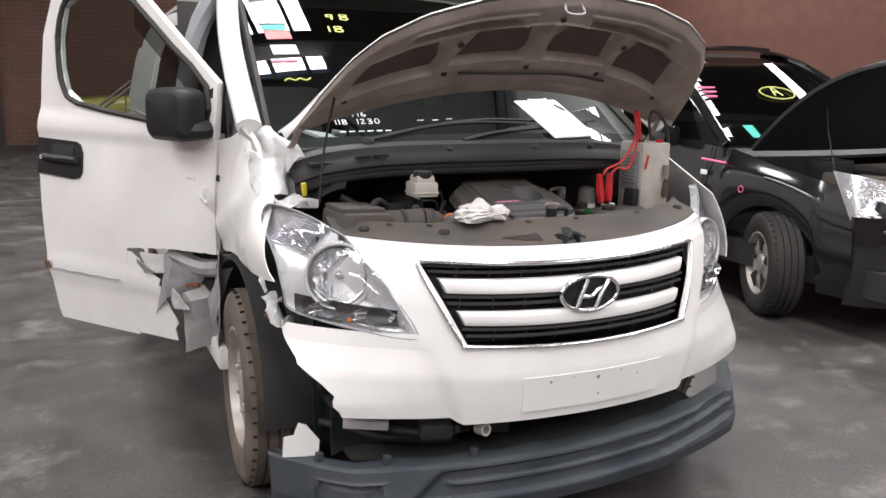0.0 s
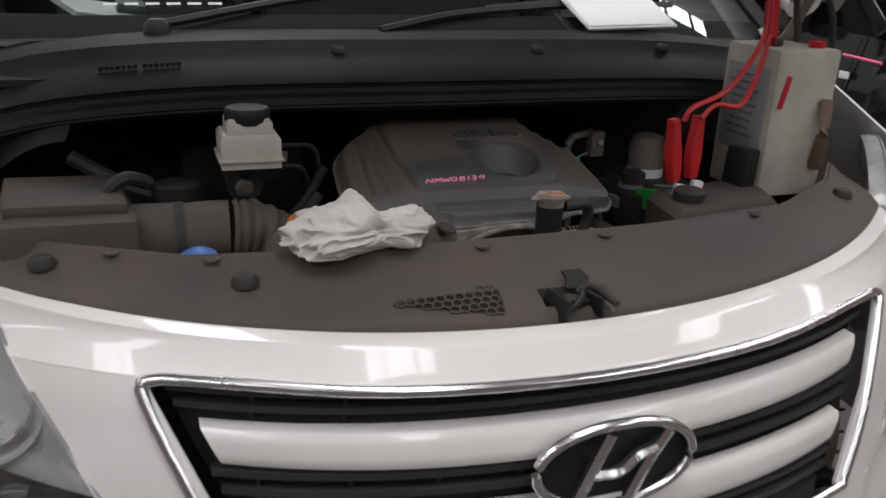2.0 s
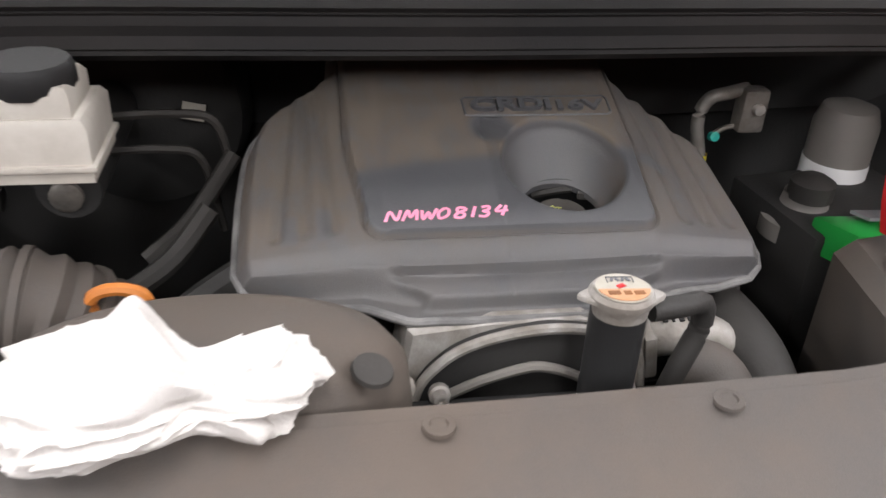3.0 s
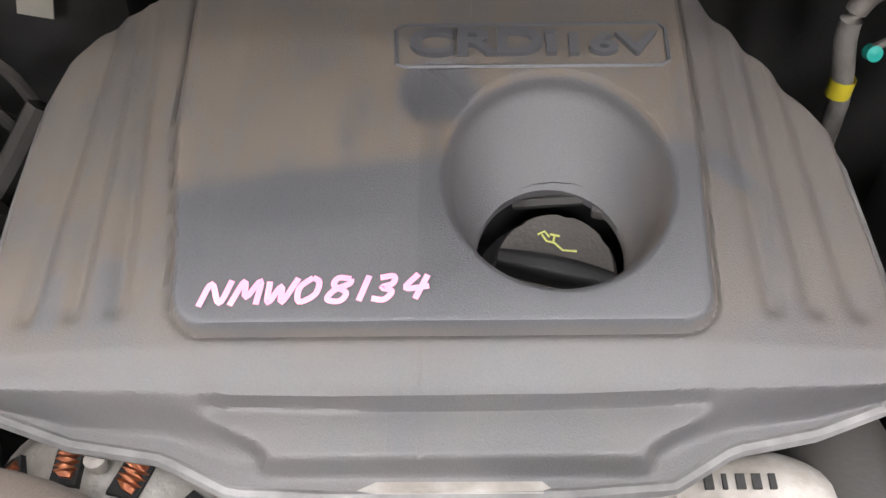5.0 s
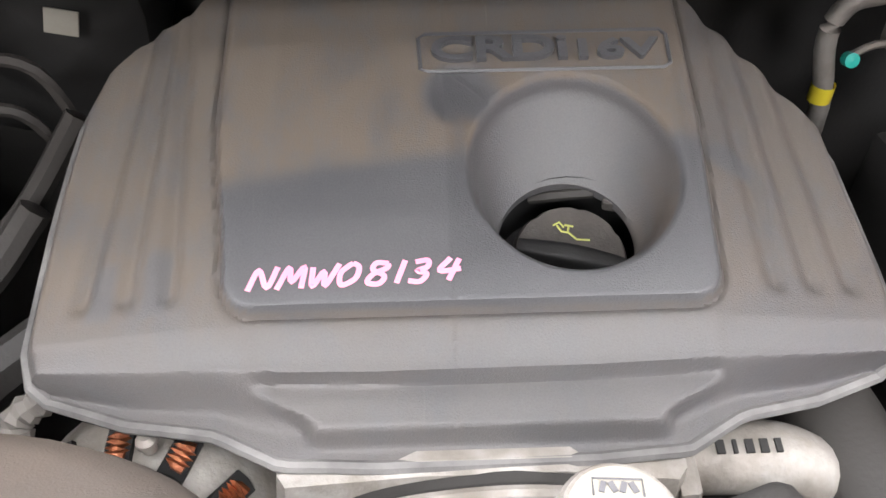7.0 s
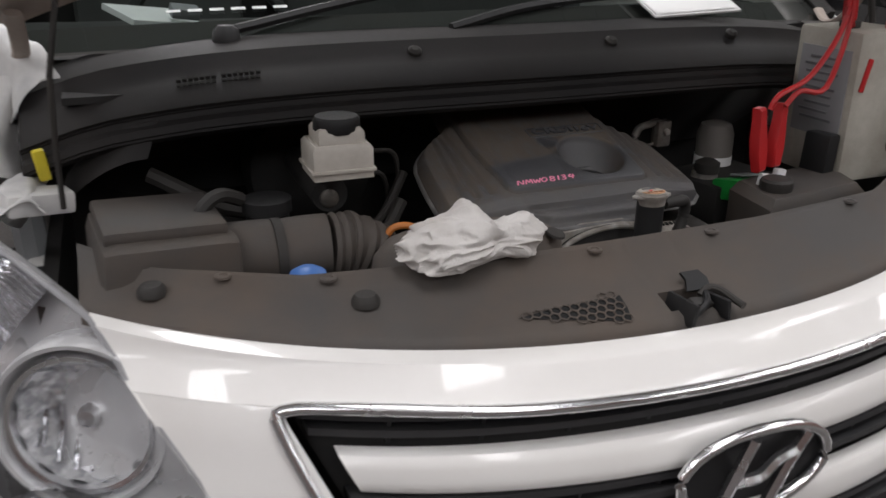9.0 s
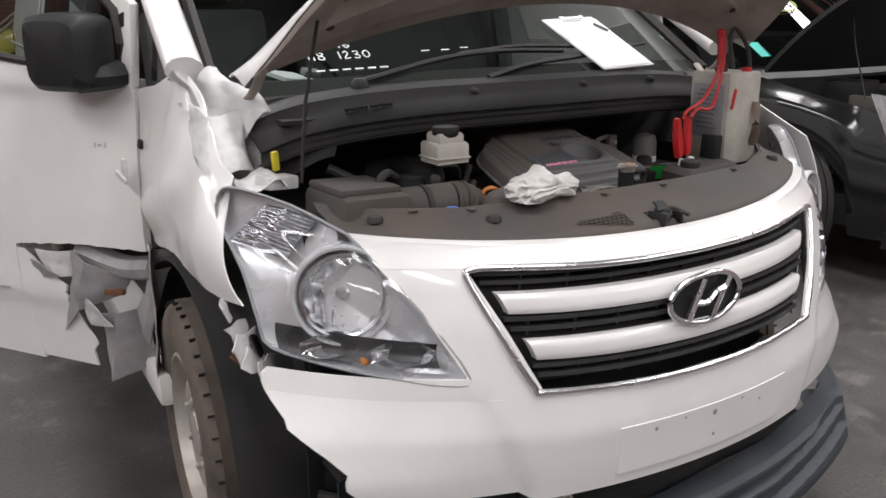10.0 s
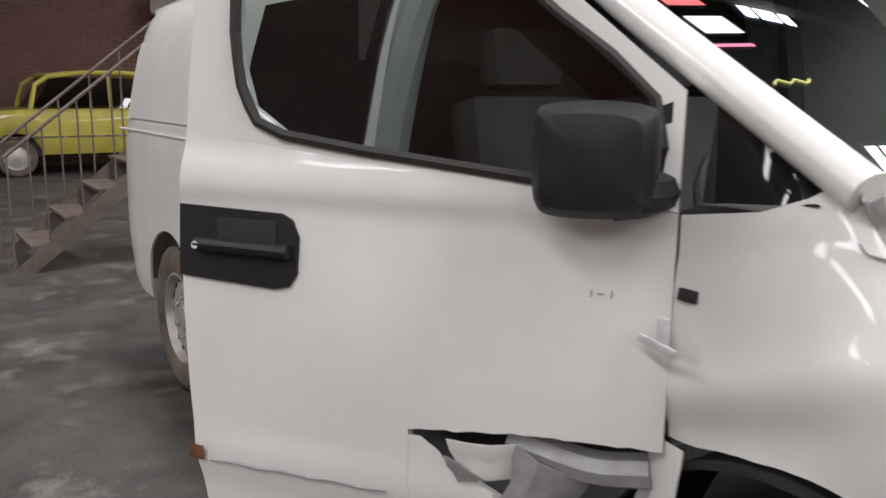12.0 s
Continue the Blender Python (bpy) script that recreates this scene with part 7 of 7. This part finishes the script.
part("roof", sheet(lambda u, v: (BC + u * (0.69 + 0.03 * v), 3.2 + 2.4 * v + 0.14 * u * u * (1 - v), 1.68 + 0.09 * math.sin(math.pi * min(1, 0.3 + v * 0.7)) - 0.04 * u * u), lin(-1, 1, 12), lin(0, 1, 12), 0.02, (0, 0, -1)), "black_paint", bcar)
part("cabin_dark", box((BC, 4.1, 0.95), (1.6, 2.6, 0.5)), "interior", bcar)
part("tail", box((BC, 5.66, 0.85), (1.7, 0.06, 1.5), (0, 0, 0), 0.02), "black_paint", bcar)
bon = part("bonnet", sheet(lambda u, v: (BC + u * (0.84 - 0.14 * v * v), 2.05 - 0.70 * v + 0.08 * u * u * (1 - 2 * v), 1.06 + 0.78 * v - 0.20 * v * v * (0.6 + u * u * 0.5) + 0.09 * math.sin(math.pi * v) * (1 - 0.4 * u * u)), lin(-1, 1, 18), lin(0, 1, 12), 0.03, (0, -0.6, -0.6)), "plastic", bcar, "open black bonnet")
part("prop_rod", tube([(BC - 0.62, 1.62, 0.92), (BC - 0.58, 1.75, 1.2), (BC - 0.55, 1.80, 1.34)], 0.004, 6, 2), "rubber", bcar)
note = lambda x0, v0: (lambda x, y: Vector((BC + x0 + x, 2.22 + 1.0 * (v0 + y) - 0.01 + 0.14 * (x0 / 0.8) ** 2, 1.062 + 0.62 * (v0 + y) + 0.05 * (v0 + y) * (1 - v0 - y) + 0.008)))
part("yellow_mark", scrawl("A", note(-0.06, 0.50), 0.12, 0.10, 0.008), "yellow_ink", bws, "yellow marker letter")
part("yellow_loop", tube([note(-0.14, 0.46)(0.13 + 0.17 * math.cos(a), 0.07 + 0.07 * math.sin(a)) for a in lin(0, 2 * math.pi, 15)], 0.006, 4, 1, closed=True), "yellow_ink", bws)
for k in range(3):
    part("pink_bar", tube([note(-0.66, 0.58 - 0.05 * k)(0, 0), note(-0.66, 0.58 - 0.05 * k)(0.16 - 0.03 * k, 0)], 0.009, 4, 2), "pink_ink", bws)
part("paper_note", sheet(lambda u, v: note(-0.68, 0.66)(u, v), lin(0, 0.13, 2), lin(0, 0.05, 2)), "paper", bws)
part("teal_sticker", sheet(lambda u, v: note(-0.60, 0.06)(u, v), lin(0, 0.10, 2), lin(0, 0.12, 2)), "teal", bws)
part("pink_bar", tube([(BC - 0.958, 2.45, 0.965), (BC - 0.955, 2.22, 0.955)], 0.008, 4, 2), "pink_ink", bcar)
part("pink_ring", tube([(BC - 0.962, 2.06 + 0.022 * math.cos(a), 0.80 + 0.022 * math.sin(a)) for a in lin(0, 2 * math.pi, 11)], 0.003, 4, 1, closed=True), "pink_ink", bcar)
part("side_repeater", box((BC - 0.958, 2.42, 0.875), (0.012, 0.06, 0.035), (0, 0, 0), 0.006), "paper", bcar)
part("door_mirror", box((BC - 1.03, 2.75, 1.10), (0.18, 0.12, 0.15), (0, 0, 10), 0.04), "black_paint", bcar)
wheel(BC - 0.84, 1.86, 0.335, -1, parent=bcar, alloy=True, w=0.21, rubber="rubber", steer=-26)
wheel(BC + 0.84, 1.86, 0.335, 1, parent=bcar, alloy=True, w=0.21, rubber="rubber", steer=-26)
wheel(BC - 0.84, 4.85, 0.335, -1, parent=bcar, alloy=True, w=0.21, rubber="rubber")
wheel(BC + 0.84, 4.85, 0.335, 1, parent=bcar, alloy=True, w=0.21, rubber="rubber")

# ---- old yellow car along the far wall ----
YX, YY = 1.1, 15.4
ycar = thing("yellow_car", YX, YY, 0, "old yellow saloon car parked along the far wall", "car")


def y_top(x):
    return interp([(-2.2, 0.82), (-2.1, 0.98), (-1.15, 1.05), (1.3, 1.05), (2.0, 1.0), (2.2, 0.85)], x)


def y_low(x):
    for c in (-1.29, 1.25):
        d = abs(x - c)
        if d < 0.38:
            return 0.30 + math.sqrt(0.38 ** 2 - d * d)
    return 0.34


for s in (-1, 1):
    sd = part("body_side", sheet(lambda u, v: (YX + u, YY + s * (0.80 - 0.06 * abs(2 * v - 1) ** 3), y_low(u) + (y_top(u) - y_low(u)) * v), sorted(set(lin(-2.2, 2.2, 50) + lin(-1.68, -0.9, 20) + lin(0.86, 1.64, 20))), lin(0, 1, 8), 0.02, (0, -s, 0)), "yellow_paint", ycar)
    part("side_trim", tube([(YX + x, YY + s * 0.805, 0.62) for x in (-2.1, 0, 2.1)], 0.012, 6, 2), "chrome", ycar)
    part("cabin_frame", tube([(YX - 1.05, YY + s * 0.72, 1.05), (YX - 0.75, YY + s * 0.64, 1.55), (YX + 0.9, YY + s * 0.64, 1.57), (YX + 1.35, YY + s * 0.72, 1.05)], 0.04, 8, 3), "yellow_paint", ycar)
    part("mid_pillar", tube([(YX + 0.15, YY + s * 0.73, 1.05), (YX + 0.15, YY + s * 0.64, 1.56)], 0.03, 6, 1), "yellow_paint", ycar)
    part("side_glass", sheet(lambda u, v: (YX - 1.0 + 2.3 * u + 0.28 * v * (1 - 2 * u), YY + s * (0.73 - 0.09 * v), 1.06 + 0.48 * v), lin(0, 1, 4), lin(0, 1, 3)), "dark_glass", ycar)
part("roof", sheet(lambda u, v: (YX - 0.78 + 1.7 * u, YY + 0.64 * v, 1.58 + 0.05 * math.sin(math.pi * u)), lin(0, 1, 10), lin(-1, 1, 6), 0.03, (0, 0, -1)), "yellow_paint", ycar)
part("deck", sheet(lambda u, v: (YX + u, YY + 0.76 * v, y_top(u)), lin(-2.2, 2.2, 24), lin(-1, 1, 4), 0.02, (0, 0, -1)), "yellow_paint", ycar)
for s in (-1, 1):
    part("bumper", tube([(YX + s * 2.27, YY - 0.75, 0.50), (YX + s * 2.32, YY, 0.50), (YX + s * 2.27, YY + 0.75, 0.50)], 0.05, 8, 3), "chrome", ycar)
part("chassis", box((YX, YY, 0.45), (3.9, 1.4, 0.25)), "bay_dark", ycar)
for x in (-1.29, 1.25):
    for s in (-1, 1):
        wm = Matrix.Translation((YX + x, YY + s * 0.68, 0.30)) @ pose(0, 0, 0, -90 * s)
        wb = part("wheel", lathe([(0.18, -0.08), (0.27, -0.08), (0.30, -0.05), (0.30, 0.05), (0.27, 0.08), (0.19, 0.075)], wm, 32), "tyre", ycar)
        part("rim", lathe([(0.19, 0.07), (0.17, 0.05), (0.10, 0.06), (0.05, 0.08), (0, 0.08)], wm, 28), "wheel_steel", wb)

# ---- steel steps ----
SX, SY = -1.25, 7.2
steps = thing("steel_steps", SX, SY, 0, "brown painted steel steps with a thin handrail", "steps")
RUN, RISE = 0.26, 0.205
for s in (0.0, 0.75):
    part("stringer", slab([(-0.02, 0.0), (0.16, 0.0), (7 * RUN + 0.16, 7 * RISE), (7 * RUN - 0.02, 7 * RISE + 0.05)], Matrix.Translation((SX, SY + s, 0)) @ pose(0, 0, 0, 90), -0.012, 0.012), "stair_steel", steps)
for k in range(1, 8):
    part("tread", box((SX + k * RUN, SY + 0.375, k * RISE), (0.25, 0.73, 0.025), (0, 0, 0), 0.004), "stair_steel", steps)
for s in (0.0, 0.75):
    part("handrail", tube([(SX + 0.0, SY + s, 0.90), (SX + 7 * RUN, SY + s, 7 * RISE + 0.92)], 0.014, 8, 1), "stair_steel", steps)
    for k in range(8):
        part("baluster", tube([(SX + k * RUN + 0.02, SY + s, k * RISE), (SX + k * RUN + 0.02, SY + s, k * RISE + 0.93)], 0.008, 6, 1), "stair_steel", steps)
part("landing", box((SX + 8.2 * RUN + 0.2, SY + 0.375, 7.4 * RISE), (0.9, 0.8, 0.03)), "stair_steel", steps)
for x in (8.0, 10.2):
    for s in (0.0, 0.75):
        part("leg", box((SX + x * RUN, SY + s, 3.7 * RISE), (0.05, 0.05, 7.4 * RISE)), "stair_steel", steps)

# ---- loose things ----
# crumpled white rag on the radiator cover
RC = Vector((-0.245, 0.262, 1.045))
bm = bmesh.new()
bmesh.ops.create_icosphere(bm, subdivisions=6, radius=1)
for v in bm.verts:
    d = v.co.copy()
    lump = noise.noise(d * 1.5 + Vector((3.3, 1.2, 7.1)))
    q = d + 0.35 * Vector(noise.noise_vector(d * 1.7))
    fold = 1 - abs(noise.noise(Vector((q.x * 2.6, q.y * 2.0, q.z * 2.2)) + Vector((0, 5, 2)))) * 2.2
    fold2 = 1 - abs(noise.noise(Vector((q.x * 5.0, q.y * 4.0, q.z * 3.0)) + Vector((9, 0, 2)))) * 2.2
    r = 0.84 + 0.26 * lump + 0.14 * fold + 0.045 * fold2
    p = Vector((d.x * 0.098 * r, d.y * 0.050 * r, d.z * 0.040 * r))
    waist = 1 - 0.35 * math.exp(-((d.x - 0.35) / 0.22) ** 2)
    p.y *= waist
    p.z *= waist
    p.z += 0.024 * math.exp(-((d.x + 0.05) / 0.16) ** 2) * max(0, d.z) ** 2 * max(0.0, min(1.0, 0.5 + d.y))
    p.z = max(p.z + 0.012, -0.006 + 0.06 * p.y)
    v.co = RC + p
rag = part("rag", bm, "cloth", None)
tagged(rag, "crumpled white cotton rag lying on the radiator cover", "rag")

# clipboard with paper, leaning on the windscreen
cb = [Vector(p) for p in ((0.298, 0.70, 1.262), (0.487, 0.70, 1.268), (0.415, 0.915, 1.402), (0.226, 0.91, 1.396))]
up = (cb[1] - cb[0]).cross(cb[3] - cb[0]).normalized()
board = thing("clipboard", 0.35, 0.72, 1.27, "clipboard with white paper sheets leaning on the windscreen", "clipboard")


def cb_pt(u, v, h=0.0):
    return cb[0] + (cb[1] - cb[0]) * u + (cb[3] - cb[0]) * v + up * h


part("board", sheet(lambda u, v: cb_pt(u, v), lin(0, 1, 3), lin(0, 1, 3), 0.004, -up), "paper", board)
part("sheet", sheet(lambda u, v: cb_pt(u, v, 0.002 + 0.003 * u * v), lin(0.02, 0.98, 6), lin(0.02, 0.93, 6)), "paper", board, "white paper sheet")
part("clip", tube([cb_pt(0.30, 0.97, 0.008), cb_pt(0.34, 0.93, 0.012), cb_pt(0.66, 0.93, 0.012), cb_pt(0.70, 0.97, 0.008)], 0.006, 6, 3), "silver", board)
part("pen", tube([cb_pt(0.80, 0.82, 0.008), cb_pt(0.90, 0.66, 0.008)], 0.004, 6, 1), "ink", board)

# starter pack with red leads and clamps
PX0, PX1, PY0, PY1, PZ0, PZ1 = 0.505, 0.632, 0.425, 0.565, 1.005, 1.258
pack = thing("jump_starter", 0.57, 0.50, 1.005, "grubby cream jump starter pack with red leads and clamps", "jump starter")
part("case", box(((PX0 + PX1) / 2, (PY0 + PY1) / 2, (PZ0 + PZ1) / 2), (PX1 - PX0, PY1 - PY0, PZ1 - PZ0), (0, 0, 0), 0.008), "cream", pack)
part("face_label", box((PX0 - 0.001, (PY0 + PY1) / 2, (PZ0 + PZ1) / 2 + 0.02), (0.003, 0.11, 0.15), (0, 0, 0), 0.001), "grey_label", pack, "worn grey label")
for k in range(9):
    part("label_bar", box((PX0 - 0.004, (PY0 + PY1) / 2 + 0.008 * (k % 2), PZ0 + 0.10 + 0.013 * k), (0.002, 0.07 - 0.006 * (k % 3), 0.004)), "ink", pack)
part("red_stripe", box((PX0 + 0.02, PY0 - 0.001, PZ1 - 0.07), (0.010, 0.003, 0.055), (0, 12, 0), 0.001), "red", pack)
part("strap", tube([(PX1 - 0.02, PY0 - 0.004, PZ0 + 0.05), (PX1 - 0.03, PY0 - 0.022, PZ0 + 0.11), (PX1 - 0.02, PY0 - 0.006, PZ0 + 0.17)], 0.012, 8, 4, flat=0.4), "leather", pack, "brown carrying strap")
part("knob", lathe([(0.014, 0), (0.014, 0.010), (0, 0.012)], Matrix.Translation((PX1 - 0.03, PY0 + 0.03, PZ1)), 16), "red", pack)
part("switch", box((PX0 + 0.03, PY0 + 0.06, PZ1 + 0.006), (0.02, 0.03, 0.012), (0, 0, 0), 0.003), "rubber", pack)
part("black_box", box((PX0 - 0.02, PY0 + 0.03, PZ0 + 0.045), (0.03, 0.05, 0.08), (0, 4, 10), 0.006), "plastic", pack)
for i, (x, y) in enumerate(((0.322, 0.415), (0.365, 0.430))):
    top = Vector((x + 0.006, y, 1.148))
    c = part("clamp", slab([(-0.008, 0), (0.008, 0), (0.013, 0.03), (0.014, 0.055), (0.009, 0.082), (0.0075, 0.105), (-0.0075, 0.105), (-0.009, 0.082), (-0.014, 0.055), (-0.013, 0.03)], Matrix.Translation((x + 0.004, y + 0.004, 1.046)) @ pose(0, 0, 0, 86, 10 * (i - 0.5), 14), -0.008, 0.008, 0.004), "red", pack, "red crocodile clamp")
    part("jaw", box((x + 0.014, y, 1.028), (0.020, 0.012, 0.03), (0, 10, 0), 0.003), "silver", c)
    part("lead", tube([top, top + Vector((0.014 + 0.012 * i, 0, 0.022)), Vector((0.415 + 0.035 * i, 0.43, 1.195 - 0.022 * i)), Vector((0.475 + 0.012 * i, 0.44, 1.27)), Vector((0.482 + 0.006 * i, 0.45, 1.335)), Vector((0.485, 0.455, 1.372)), Vector((0.497, 0.46, 1.33)), Vector((0.525, 0.47, 1.262))], 0.0045, 8, 5), "red", pack, "red lead")
part("lead_grip", tube([(0.487, 0.455, 1.372), (0.50, 0.46, 1.33), (0.507, 0.462, 1.275)], 0.012, 8, 3), "red", pack)
part("black_lead", tube([(0.60, 0.50, 1.262), (0.60, 0.52, 1.34), (0.64, 0.54, 1.37), (0.70, 0.54, 1.31), (0.71, 0.53, 1.20), (0.68, 0.50, 1.06)], 0.006, 8, 5), "rubber", pack, "black lead")

# broken white bumper fragment lying on the lip
fr = random.Random(9)
outl = [(-0.055, -0.05), (0.055, -0.052), (0.06, 0.0), (0.035, 0.03), (0.02, 0.052), (-0.005, 0.06), (-0.02, 0.02), (-0.05, 0.015)]
bm = slab(outl, Matrix.Translation((-0.845, 0.285, 0.375)) @ pose(0, 0, 0, 90, 0, -14), -0.002, 0.002)
tagged(part("bumper_fragment", bm, "white_paint", None), "broken white plastic piece standing on the bumper lip", "fragment")
# small litter on the floor
bm = slab([(0.05 * math.cos(a) * fr.uniform(0.6, 1), 0.035 * math.sin(a) * fr.uniform(0.6, 1)) for a in lin(0, 2 * math.pi, 10)[:-1]], Matrix.Translation((-2.05, 2.75, 0.0)), 0.001, 0.004)
tagged(part("litter", bm, "paper", None), "small torn scrap of white paper on the floor", "litter")
